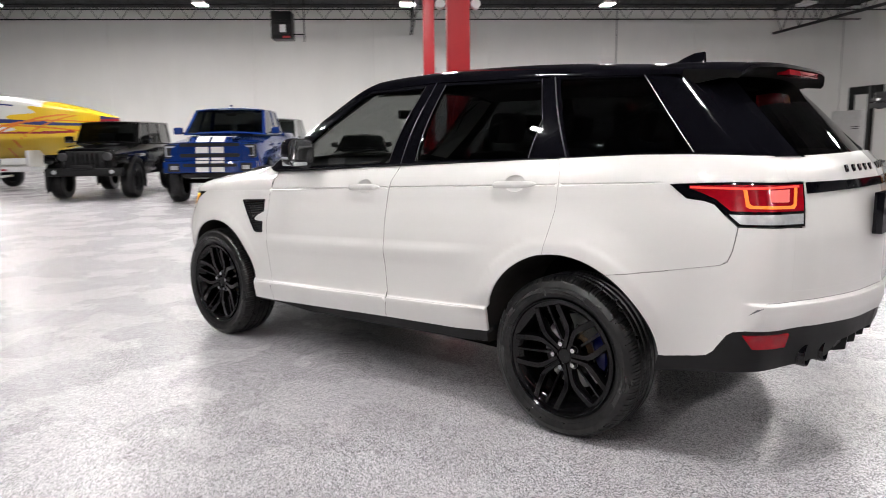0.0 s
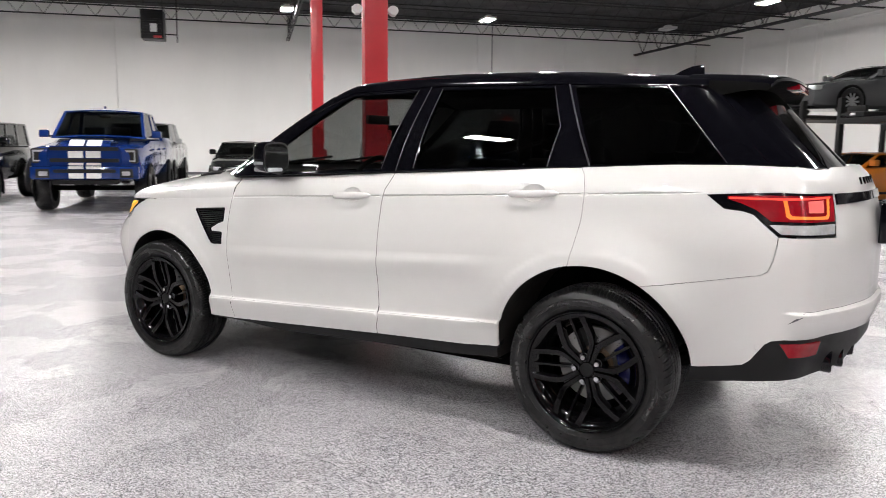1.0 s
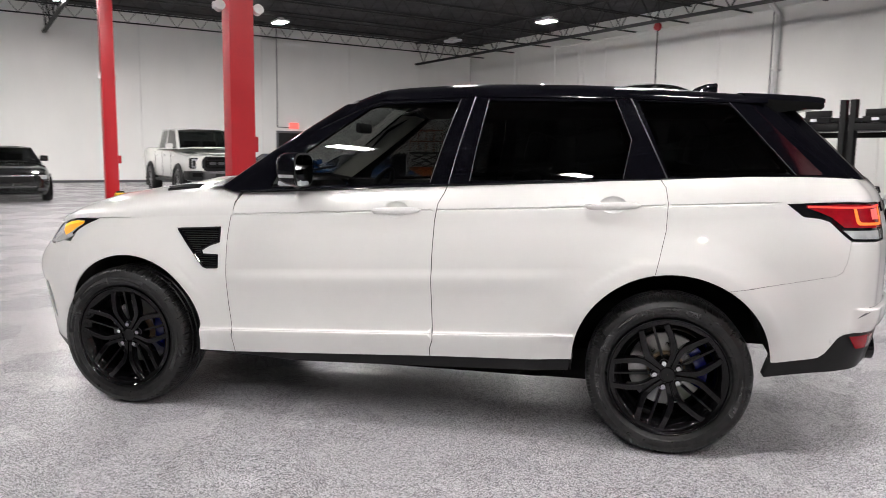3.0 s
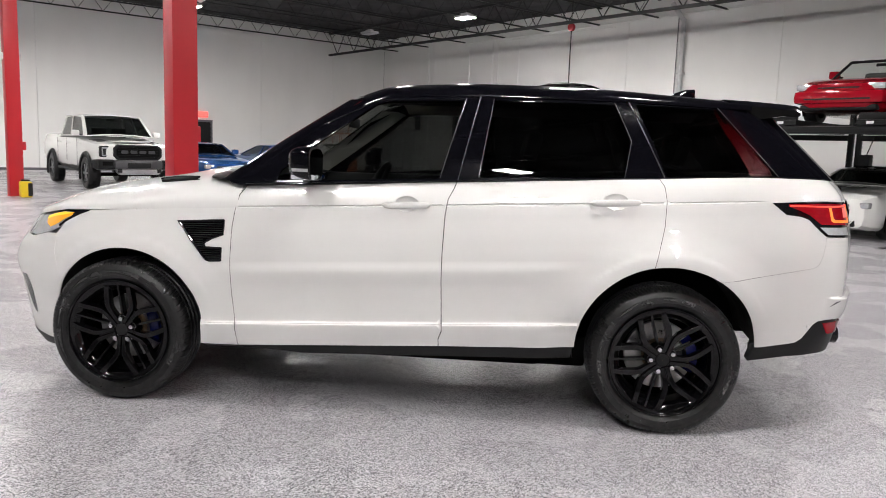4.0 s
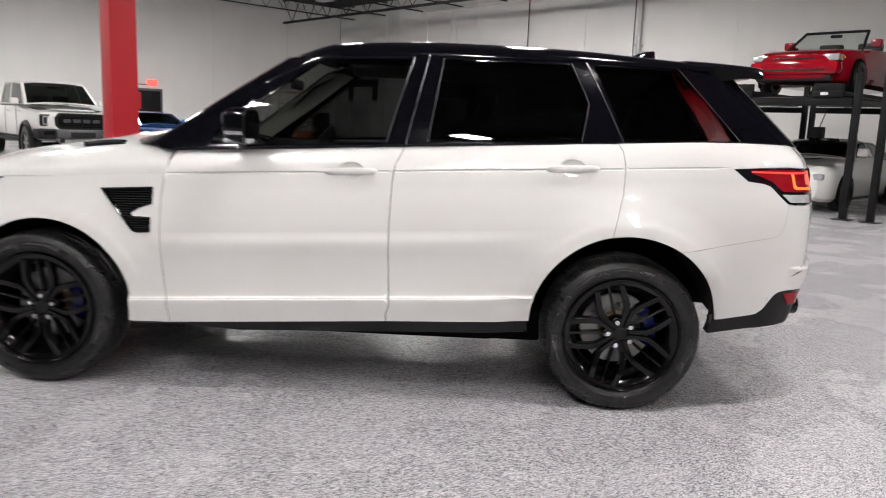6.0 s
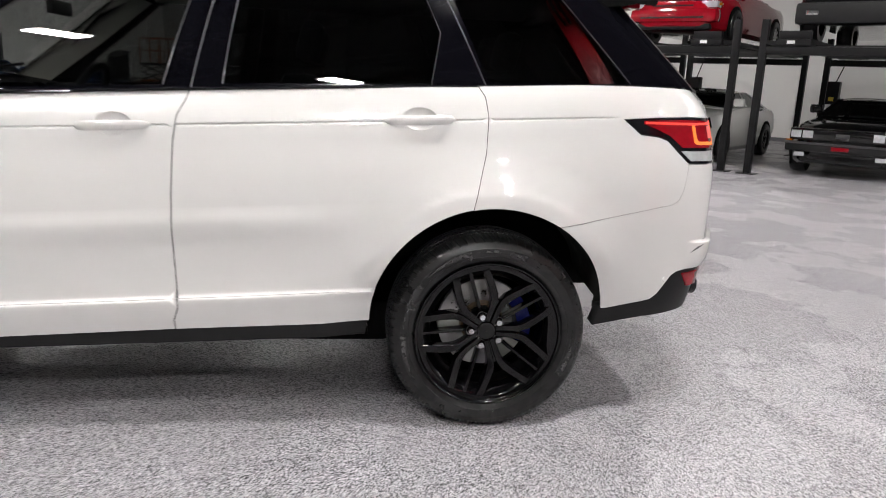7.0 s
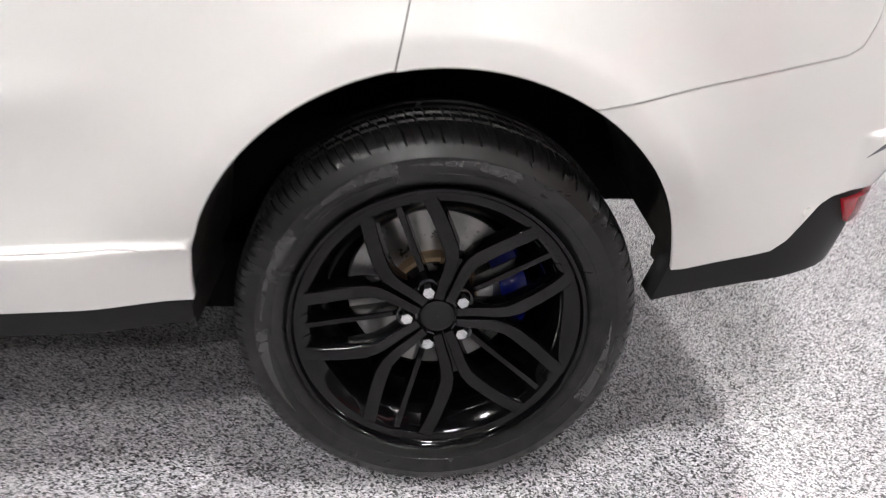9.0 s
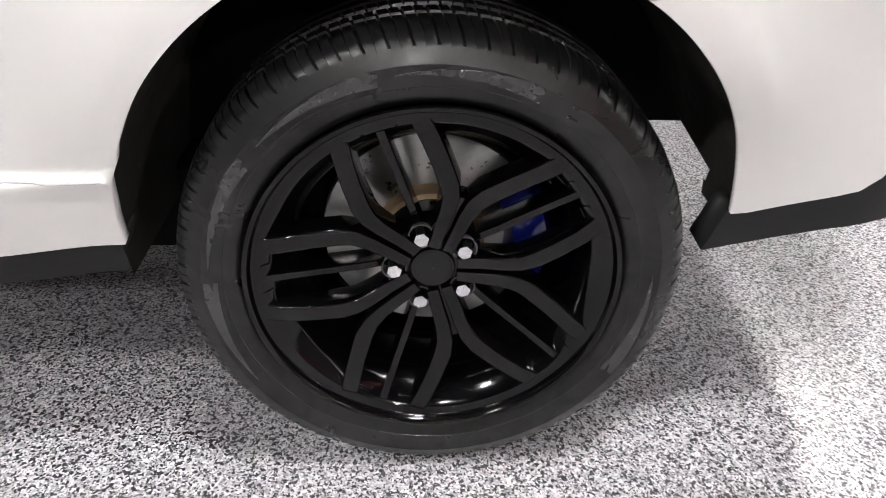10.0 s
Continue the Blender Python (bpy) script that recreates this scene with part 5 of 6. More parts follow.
def rim_mesh(material, spokes):
    key = (material.name, spokes)
    if key not in ME_RIMS:
        bm = lathe([(.66, -.26), (.63, -.31), (.59, -.28), (.57, -.02), (.02, .0)], 30)
        dish_faces = set(bm.faces)
        for k in range(spokes):
            a = 2 * math.pi * k / spokes
            add_box(bm, (.10, -.27, -.06), (.62, -.16, .06), Matrix.Rotation(-a, 4, "Y"))
        bmesh.ops.create_cone(bm, cap_ends=True, segments=12, radius1=.17, radius2=.14, depth=.16, matrix=pose(0, -.22, 0, 90, 0, 0))
        for f in bm.faces:
            f.material_index = 0 if f in dish_faces else 1
        ME_RIMS[key] = finish(bm, "far_rim", [M_LIFT, material], True, 35)
    return ME_RIMS[key]


def loft(sections, cap=True):
    """A body from cross-sections (x, half width, low, high), rounded at the shoulders."""
    rows = []
    for x, w, zl, zt in sections:
        h = zt - zl
        half = [(0, zl), (w * .86, zl), (w * .955, zl + .10 * h), (w, zl + .34 * h), (w * .995, zl + .66 * h), (w * .965, zl + .86 * h), (w * .92, zl + .955 * h), (w * .82, zl + .995 * h), (w * .4, zl + 1.012 * h), (0, zl + 1.015 * h)]
        rows.append([(x, -y, z) for y, z in half] + [(x, y, z) for y, z in half[-2:0:-1]])
    bm = bmesh.new()
    vs = [[bm.verts.new(p) for p in r] for r in rows]
    n = len(vs[0])
    for a, b in zip(vs, vs[1:]):
        for i in range(n):
            bm.faces.new((a[i], a[(i + 1) % n], b[(i + 1) % n], b[i]))
    bm.faces.new(vs[0])
    bm.faces.new(vs[-1][::-1])
    return bm


def quad_panel(pts, thick, out):
    """A thin plate over four or more points, raised along out."""
    bm = bmesh.new()
    o = Vector(out).normalized()
    a = [bm.verts.new(Vector(p) + o * thick) for p in pts]
    b = [bm.verts.new(Vector(p) - o * .004) for p in pts]
    bm.faces.new(a)
    bm.faces.new(b[::-1])
    for i in range(len(pts)):
        j = (i + 1) % len(pts)
        bm.faces.new((a[i], b[i], b[j], a[j]))
    return bm


def screen_face(a, b, c, d, opens, swell, nm, frame_m, car):
    """One side of a cab: a painted frame with real openings, and glass set back in each of them."""
    n = (b - a).cross(d - a).normalized()
    mid = (a + b + c + d) / 4
    if n.dot(mid - Vector((mid.x * .6 - 1.1, 0, mid.z))) < 0 and abs(n.y) > .5:
        n = -n
    if abs(n.y) <= .5 and n.z < 0:
        n = -n
    spot = lambda s, t, back=0.0: a.lerp(b, s).lerp(d.lerp(c, s), t) + n * (swell * 4 * s * (1 - s) * (1 - .3 * t) - back)
    ss = sorted({0.0, 1.0, .25, .5, .75, *[v for o in opens for v in o]})
    tt = [0.0, .05, .5, .955, 1.0]
    bm = bmesh.new()
    for s0, s1 in zip(ss, ss[1:]):
        for t0, t1 in zip(tt, tt[1:]):
            if t0 >= .05 and t1 <= .955 and any(o[0] - 1e-6 <= s0 and s1 <= o[1] + 1e-6 for o in opens):
                continue
            bm.faces.new([bm.verts.new(spot(s, t)) for s, t in ((s0, t0), (s1, t0), (s1, t1), (s0, t1))])
    for o in opens:
        for (s0, t0), (s1, t1) in zip(((o[0], .05), (o[1], .05), (o[1], .955), (o[0], .955)), ((o[1], .05), (o[1], .955), (o[0], .955), (o[0], .05))):
            bm.faces.new([bm.verts.new(p) for p in (spot(s0, t0), spot(s1, t1), spot(s1, t1, .03), spot(s0, t0, .03))])
    bmesh.ops.remove_doubles(bm, verts=bm.verts, dist=1e-5)
    part("cab_frame", bm, frame_m, car, sharp=30)
    for o in opens:
        bm = grid_mesh([[spot(o[0] + (o[1] - o[0]) * k / 6, t, .018) for k in range(7)] for t in (.05, .5, .955)])
        part(nm, bm, M_CARGLASS, car)


def vehicle(name, label, cat, m, spec):
    """A vehicle with its nose at x = 0, its length along -x, standing on z = 0."""
    car = thing(name, label, cat, m)
    L, W, body_m = spec["L"], spec["W"] / 2, spec["paint"]
    part("body", loft(spec["sections"]), body_m, car, sharp=32)
    r, wide = spec["r"], spec.get("tyre_w", .24)
    rim = rim_mesh(spec.get("rim", M_GREYMETAL), spec.get("spokes", 5))
    for k, ax in enumerate(spec["axles"]):
        for side in (-1, 1):
            y = side * (W - spec.get("tuck", .0) + .012)
            ring = [(ax + (r + .065) * math.cos(radians(a)), (r + .055) * math.sin(radians(a)) + r) for a in range(-28, 209, 12)]
            part("wheel_arch", prism(ring, .03, pose(0, y - side * .005 - (.03 if side > 0 else 0), 0)), spec.get("flare", M_DARK), car)
            if "flare" in spec:
                rows = []
                for (xa, za) in ring:
                    dx, dz = xa - ax, za - r
                    d = math.hypot(dx, dz)
                    rows.append([(ax + dx * k, y + side * h, r + dz * k) for k, h in ((1 - .01 / d, -.04), (1 - .01 / d, .035), (1 + .03 / d, .05), (1 + .075 / d, .03), (1 + .10 / d, -.02))])
                part("fender_flare", grid_mesh(rows), spec["flare"], car)
            hold = new("wheel")
            hold.parent = car
            hold.matrix_basis = pose(ax, y - side * wide * .42, r, 0, 0, 0 if side < 0 else 180) @ Matrix.Diagonal((r, wide / .62, r, 1))
            share("tyre", ME_FARTYRE, hold, pose(0, 0, 0))
            share("rim", rim, hold, pose(0, 0, 0))
    g = spec.get("cab")
    if g:
        (bx, bz), (tx, tz), (ux, uz), (ex, ez), w0, w1 = g["front_base"], g["front_top"], g["rear_top"], g["rear_base"], g["w0"], g["w1"]
        q = lambda x, y, z: Vector((x, y, z))
        roof_m = spec.get("roof", body_m)
        ring0 = [q(bx, -w0 * .96, bz), q(bx, w0 * .96, bz), q(ex, w0 * .96, ez), q(ex, -w0 * .96, ez)]
        ring1 = [q(tx, -w1, tz), q(tx, w1, tz), q(ux, w1, uz), q(ux, -w1, uz)]
        cuts = [0.0] + list(g.get("posts", ())) + [1.0]
        for i, nm in enumerate(("windscreen", "side_window", "rear_glass", "side_window")):
            j = (i + 1) % 4
            swell = .07 if i == 0 else .03
            if i in (0, 2):
                opens = [(.035, .965)]
            else:
                marks_ = cuts if i == 1 else [1 - c for c in cuts[::-1]]
                opens = [(a + (.05 if a in (0.0,) else .018), b - (.05 if b in (1.0,) else .018)) for a, b in zip(marks_, marks_[1:])]
            screen_face(ring0[i], ring0[j], ring1[j], ring1[i], opens, swell, nm, roof_m, car)
        for y in (-w1 * .34, w1 * .34):
            part("front_seat", box((tx - .42, y - .20, bz - .1), (tx - .28, y + .20, bz + .26), .04), M_SEAT, car)
        rows = []
        for t in np.linspace(0, 1, 7):
            x = tx + .06 + (ux - tx - .10) * t
            z = tz + (uz - tz) * t + .05 * math.sin(math.pi * min(1, max(0, t * .9 + .05)))
            row = [(x + (.05 if t == 0 else 0) * 0, y, z - .045 * (abs(y) / w1) ** 4) for y in np.linspace(-w1 * 1.01, w1 * 1.01, 11)]
            rows.append([(row[0][0], row[0][1], z - .075)] + row + [(row[-1][0], row[-1][1], z - .075)])
        part("roof", grid_mesh(rows), roof_m, car, sharp=50)
        if g.get("visor", True):
            part("interior_mirror", box((tx - .12, -.12, tz - .14), (tx - .09, .12, tz - .08), .01), M_BLACKPLASTIC, car)
    for xs, z0, z1 in spec.get("seams", ()):
        for side in (-1, 1):
            part("door_seam", box((xs - .004, side * W - .004, z0), (xs + .004, side * W + .003, z1)), M_SEAL, car, smooth=False)
            part("door_handle", box((xs + .10, side * W - .01, z1 - .14), (xs + .26, side * W + .03, z1 - .10), .01), body_m, car)
    for nm, x, y, z, rr, mt in spec.get("rounds", ()):
        for side in (-1, 1):
            bm = lathe([(rr * 1.12, .03), (rr * 1.12, -.015), (rr, -.02), (rr * .9, -.008), (rr * .5, -.016), (.002, -.02)], 24)
            part(nm, bm, mt, car, at=pose(x, side * y, z, 0, 0, 90))
    for k, (nm, lo, hi, mt, bev) in enumerate(spec.get("boxes", ())):
        part(nm, box(lo, hi, bev), mt, car)
    for nm, lo, hi, mt, bev in spec.get("pairs", ()):
        for side in (-1, 1):
            a = (lo[0], min(side * lo[1], side * hi[1]), lo[2])
            b = (hi[0], max(side * lo[1], side * hi[1]), hi[2])
            part(nm, box(a, b, bev), mt, car)
    if spec.get("mirrors"):
        x, z, w = spec["mirrors"]
        for side in (-1, 1):
            part("mirror_arm", box((x - .05, min(side * (w - .06), side * (w + .06)), z - .06), (x + .01, max(side * (w - .06), side * (w + .06)), z - .02), .008), M_BLACKPLASTIC, car)
            part("door_mirror", box((x - .08, side * (w + .10) - .10, z - .07), (x + .07, side * (w + .10) + .10, z + .09), .04), spec.get("mirror_paint", body_m), car)
    return car


P_BLUE, P_WHITE2, P_BLACK2 = paint("deep_blue_paint", (.005, .024, .135), coat=.6), paint("white_truck_paint", (.72, .72, .70)), paint("black_vehicle_paint", (.002, .002, .0024), coat=.6)
P_RED, P_SILVER, P_ORANGE = paint("bright_red_paint", (.27, .004, .012), coat=.45), paint("silver_grey_paint", (.055, .057, .06), coat=.6), paint("orange_paint", (.72, .22, .012))
P_SKY, P_PALE, P_GREYBLK = paint("mid_blue_paint", (.012, .050, .165), coat=.9), paint("pale_grey_paint", (.34, .35, .35)), paint("charcoal_paint", (.016, .0165, .017), coat=.6)
M_STRIPE = mat("white_stripe", (.78, .78, .77), .35)


def pickup(W, lift, hood, nose_h):
    w = W / 2
    return [(0.0, w * .80, .56 + lift, nose_h - .10), (-.03, w * .88, .52 + lift, nose_h - .04), (-.10, w * .94, .49 + lift, nose_h), (-.35, w * .98, .45 + lift, hood - .05), (-1.0, w, .42 + lift, hood), (-1.75, w, .42 + lift, hood + .05),
            (-2.0, w, .42 + lift, hood + .10), (-4.1, w, .42 + lift, hood + .12), (-4.15, w, .42 + lift, hood + .18), (-5.75, w * .99, .46 + lift, hood + .18), (-5.85, w * .97, .52 + lift, hood + .16)]


TRUCK_CAB = dict(front_base=(-1.45, 1.36), front_top=(-2.20, 1.95), rear_top=(-3.85, 1.95), rear_base=(-4.08, 1.36), w0=.97, w1=.80, posts=(.52,), rear_pillar=.06)


def face(outline, depth, x, y=0.0, yaw=0.0, bevel=0.0):
    """A plate seen from the front: outline in (y, z), its face at x, its thickness behind."""
    return prism(outline, depth, pose(x, y, 0, 0, 0, 90 + yaw), bevel)


def oblong(y0, y1, z0, z1, cut):
    """An outline with its corners cut off."""
    return [(y0 + cut, z0), (y1 - cut, z0), (y1, z0 + cut), (y1, z1 - cut), (y1 - cut, z1), (y0 + cut, z1), (y0, z1 - cut), (y0, z0 + cut)]


def truck_lamps(car, y, z0, z1, x, yaw):
    """A dark lamp housing with a bright bracket-shaped light, on either side of the grille."""
    for side in (-1, 1):
        m = side * yaw
        h = part("headlamp", face(oblong(-.15, .15, z0, z1, .03), .10, x, side * y, m, .006), M_BLACKPLASTIC, car, "dark headlamp with a bright bracket")
        zm = (z0 + z1) / 2
        part("upper_light", face(oblong(-.12, .12, zm + .075, z1 - .035, .012), .04, x + .006, side * y, m), M_LENS, h)
        part("lower_light", face(oblong(-.12, .12, z0 + .035, zm - .085, .012), .04, x + .006, side * y, m), M_LENS, h)
        part("bracket", face(oblong(.095 if side > 0 else -.12, .12 if side > 0 else -.095, z0 + .03, z1 - .03, .01), .04, x + .008, side * y, m), M_LAMPGLASS, h)


def raised(cab, dz):
    out = dict(cab)
    for k in ("front_base", "front_top", "rear_top", "rear_base"):
        out[k] = (cab[k][0], cab[k][1] + dz)
    return out


# blue pickup with two white stripes
TRUCK_SEAMS = ((-1.85, .62, 1.36), (-2.95, .62, 1.36), (-3.98, .62, 1.36))
blue = dict(seams=TRUCK_SEAMS, L=5.85, W=2.10, r=.455, tyre_w=.32, axles=(-.98, -4.6), paint=P_BLUE, spokes=8, rim=M_RIM, sections=pickup(2.10, .16, 1.36, 1.30), cab=raised(TRUCK_CAB, .10), mirrors=(-1.75, 1.55, 1.02), tuck=-.02,
            boxes=[("bumper", (-.20, -.98, .66), (.08, .98, .93), P_BLUE, .06), ("bonnet_bulge", (-1.40, -.42, 1.37), (-.20, .42, 1.425), P_BLUE, .04), ("roof_aerial", (-2.42, -.02, 2.12), (-2.30, .02, 2.18), P_BLUE, .01), ("front_axle", (-1.05, -.80, .40), (-.90, .80, .50), M_DARK, .03)],
            pairs=[("fog_lamp", (.04, .66, .74), (.09, .82, .83), M_LAMPGLASS, .02), ("fog_recess", (.03, .62, .70), (.083, .88, .88), M_BLACKPLASTIC, .02),
                   ("stripe", (-1.42, .025, 1.39), (-.24, .29, 1.432), M_STRIPE, .0), ("stripe", (-3.7, .025, 2.04), (-2.20, .29, 2.122), M_STRIPE, .0)])
btruck = vehicle("pickup_truck", "lifted blue pickup truck with two broad white stripes", "pickup truck", at_uv(-11.05, -4.25), blue)
part("grille_frame", face(oblong(-.66, .66, .93, 1.315, .05), .08, .035, bevel=.008), P_BLUE, btruck)
for z0, z1 in ((1.225, 1.295), (1.00, 1.075)):
    part("grille", face(oblong(-.62, .62, z0, z1, .02), .05, .045), M_BLACKPLASTIC, btruck)
part("lower_grille", face(oblong(-.56, .56, .80, .865, .02), .05, .088), M_BLACKPLASTIC, btruck)
part("chin", face(oblong(-.60, .60, .57, .66, .03), .20, .05, bevel=.01), M_BLACKPLASTIC, btruck)
for y in (-.1575, .1575):
    for z0, z1, x in ((1.085, 1.215, .041), (.94, .99, .041), (.872, .925, .087), (.69, .79, .087)):
        part("stripe", face(oblong(-.1325, .1325, z0, z1, .001), .03, x, y), M_STRIPE, btruck, smooth=False)
    part("stripe", quad_panel([(-.25, y - .1325, 1.425), (-.25, y + .1325, 1.425), (.0, y + .1325, 1.30), (.0, y - .1325, 1.30)], .012, (.45, 0, 1)), M_STRIPE, btruck, smooth=False)
part("bonnet_lip", quad_panel([(-.26, -.44, 1.415), (-.26, .44, 1.415), (.0, .46, 1.29), (.0, -.46, 1.29)], .006, (.45, 0, 1)), P_BLUE, btruck)
truck_lamps(btruck, .80, .98, 1.27, -.005, -14)
white = dict(seams=TRUCK_SEAMS, L=5.85, W=2.09, r=.44, tyre_w=.30, axles=(-.98, -4.65), paint=P_WHITE2, flare=M_BLACKPLASTIC, rim=M_GREYMETAL, spokes=6, sections=pickup(2.08, .10, 1.30, 1.24), cab=raised(TRUCK_CAB, .06), mirrors=(-1.75, 1.50, 1.0),
             boxes=[("bumper", (-.24, -.62, .60), (.13, .62, .83), M_SATIN, .05), ("number_plate_panel", (.10, -.30, .62), (.14, .30, .76), M_BLACKPLASTIC, .01), ("step_bar", (-4.0, -1.06, .46), (-1.6, -.98, .54), M_BLACKPLASTIC, .02), ("front_axle", (-1.05, -.80, .36), (-.90, .80, .46), M_DARK, .03)],
             pairs=[("bumper_end", (-.50, .58, .58), (.09, 1.04, .84), M_BLACKPLASTIC, .07), ("bumper_recess", (.05, .66, .68), (.094, .92, .79), M_DARK, .01), ("skid_hook", (.10, .46, .50), (.20, .56, .60), M_BLACKPLASTIC, .02)])
wtruck = vehicle("pickup_truck", "white pickup truck with black grille and black fender flares", "pickup truck", at_uv(-16.85, 3.72), white)
part("grille_frame", face(oblong(-.63, .63, .83, 1.235, .10), .10, .045, bevel=.012), M_BLACKPLASTIC, wtruck)
part("grille_mesh", face(oblong(-.56, .56, .88, 1.19, .08), .05, .052), M_DARK, wtruck)
for k in range(7):
    part("grille_slat", box((.045, -.52, .905 + k * .042), (.058, .52, .917 + k * .042)), M_LIFT, wtruck, smooth=False)
for k in range(4):
    part("badge_block", face(oblong(-.085, .085, 1.0, 1.085, .02), .03, .068, (k - 1.5) * .235), M_SATIN, wtruck)
part("skid_plate", face([(-.62, .58), (-.50, .44), (.50, .44), (.62, .58)], .16, .14, bevel=.012), M_GREYMETAL, wtruck)
part("bonnet_bulge", box((-1.30, -.40, 1.29), (-.15, .40, 1.335), .03), P_WHITE2, wtruck)
truck_lamps(wtruck, .80, .90, 1.19, .0, -16)
for side in (-1, 1):
    part("bonnet_stripe", quad_panel([(-.75, side * .80, 1.292), (-.95, side * .52, 1.312), (-1.62, side * .46, 1.352), (-1.62, side * .80, 1.340)], .006, (0, 0, 1)), M_BLACKPLASTIC, wtruck, smooth=False)
grey = dict(blue, paint=P_PALE, W=2.0, r=.42, tyre_w=.28, spokes=6, rim=M_GREYMETAL, sections=pickup(2.0, .06, 1.25, 1.20), cab=raised(TRUCK_CAB, .0), mirrors=(-1.75, 1.42, .98),
            boxes=[("grille", (-.05, -.62, .80), (.02, .62, 1.08), M_BLACKPLASTIC, .02), ("bumper", (-.18, -.98, .46), (.07, .98, .70), M_GREYMETAL, .05)], pairs=[("headlamp", (-.12, .64, .84), (.0, .97, 1.08), M_LAMPGLASS, .03)])
vehicle("pickup_truck", "pale grey pickup truck parked behind a blue one", "pickup truck", at_uv(-17.55, -4.35), grey)

# black open-style off-roader
w = .80
jeep = dict(rounds=(("headlamp", -.05, .50, 1.0, .085, M_SATIN), ("fog_lamp", .13, .64, .66, .045, M_LENS)), L=4.5, W=1.88, r=.42, tyre_w=.30, axles=(-.68, -3.65), paint=P_BLACK2, flare=M_BLACKPLASTIC, rim=M_RIM, spokes=8, tuck=.02,
            sections=[(-.10, .60, .62, 1.08), (-.14, .66, .58, 1.17), (-.5, .70, .55, 1.24), (-1.35, .74, .55, 1.28), (-1.55, w, .50, 1.30), (-3.6, w, .50, 1.30), (-4.2, w, .55, 1.28), (-4.28, w * .97, .60, 1.2)],
            cab=dict(front_base=(-1.45, 1.28), front_top=(-1.80, 1.80), rear_top=(-4.1, 1.82), rear_base=(-4.22, 1.26), w0=.79, w1=.70, posts=(.30, .62), rear_pillar=.06), mirrors=(-1.55, 1.38, .84),
            boxes=[("grille", (-.14, -.44, .72), (-.06, .44, 1.12), M_BLACKPLASTIC, .02), ("bumper", (-.10, -.86, .56), (.12, .86, .74), M_BLACKPLASTIC, .03), ("winch", (.0, -.25, .72), (.14, .25, .82), M_BLACKPLASTIC, .03)],
            pairs=[("front_wing", (-1.30, .66, .97), (-.10, .95, 1.05), P_BLACK2, .035), ("wing_front", (-.22, .70, .84), (-.06, .94, 1.0), P_BLACK2, .05), ("grille_slat", (-.07, .03, .76), (-.05, .07, 1.08), P_BLACK2, .008), ("grille_slat", (-.07, .14, .76), (-.05, .18, 1.08), P_BLACK2, .008), ("grille_slat", (-.07, .25, .76), (-.05, .29, 1.08), P_BLACK2, .008), ("bonnet_vent", (-1.1, .20, 1.262), (-.7, .42, 1.285), M_BLACKPLASTIC, .01), ("bumper_hoop", (.06, .40, .74), (.12, .44, .90), M_BLACKPLASTIC, .01), ("indicator", (-.16, .78, .90), (-.10, .88, .97), M_AMBERLENS, .01)])
vehicle("off_road_vehicle", "black boxy off-road vehicle with hard top", "off-roader", at_uv(-12.55, -7.45), jeep)


def low_car(W, hood, deck, L, rake=0.0):
    w = W / 2
    return [(0, w * .62, .30, hood - .26), (-.05, w * .78, .24, hood - .19), (-.22, w * .90, .20, hood - .12), (-.6, w * .975, .18, hood - .05), (-1.3, w, .18, hood), (-1.9, w * .99, .18, hood + .07), (-2.6, w * .99, .18, hood + .10),
            (-3.4, w, .18, deck), (L * -.90, w * .97, .22, deck), (L * -.975, w * .90, .28, deck - .04), (-L, w * .80, .36, deck - .12)]


def coupe(col, label, m, L=4.75, W=1.88, H=1.36, hood=.92, deck=.98, extra=(), pairs=(), rim=M_GREYMETAL, name="coupe", roof=None, cab=True, mouth=True, spokes=10, r=.34, rake=0.0):
    sp = dict(L=L, W=W, r=r, tyre_w=.25, axles=(-.92, -.92 - L * .575), paint=col, rim=rim, spokes=spokes, sections=low_car(W, hood, deck, L),
              boxes=[*([("grille", (-.08, -.48, .52), (.008, .48, .68), M_BLACKPLASTIC, .02), ("lower_intake", (-.12, -.60, .26), (.0, .60, .40), M_BLACKPLASTIC, .03)] if mouth else []), *extra],
              pairs=[("headlamp", (-.30, .50, .60), (-.03, .80, .72), M_LAMPGLASS, .03), *pairs], mirrors=(-1.78, hood + .15, W / 2 * .84))
    if roof:
        sp["roof"] = roof
    if cab:
        sp["cab"] = dict(front_base=(-1.45, hood + .02), front_top=(-2.15 - rake, H - .05), rear_top=(-3.05 - rake, H - .05), rear_base=(-L * .86, deck), w0=W / 2 * .90, w1=W / 2 * .66, posts=(.42,), rear_pillar=.07, lean=1.0)
    return vehicle(name, label, "car", m, sp)


sedan_pairs = [("fog_lamp", (-.10, .55, .30), (.0, .78, .38), M_SATIN, .02)]
coupe(P_GREYBLK, "charcoal saloon car facing out from the wall", at_uv(-17.65, -1.42), L=4.9, W=1.86, H=1.45, hood=.96, deck=1.06, name="saloon_car", rake=.16, extra=[("chrome_bar", (-.06, -.40, .68), (.012, .40, .71), M_CHROME, .005), ("bumper_strip", (.0, -.55, .40), (.018, .55, .425), M_SATIN, .005)], pairs=sedan_pairs + [("light_strip", (-.16, .46, .69), (-.02, .74, .715), M_LENS, .008)])
coupe(P_SKY, "glossy blue sports coupe parked by the wall", at_uv(-17.3, 6.6), H=1.36)
coupe(P_SKY, "glossy blue sports coupe parked by the wall", at_uv(-17.0, 9.35), H=1.36, rim=M_RIM)
NV = -90.0  # cars on the lifts face away from the lift wall
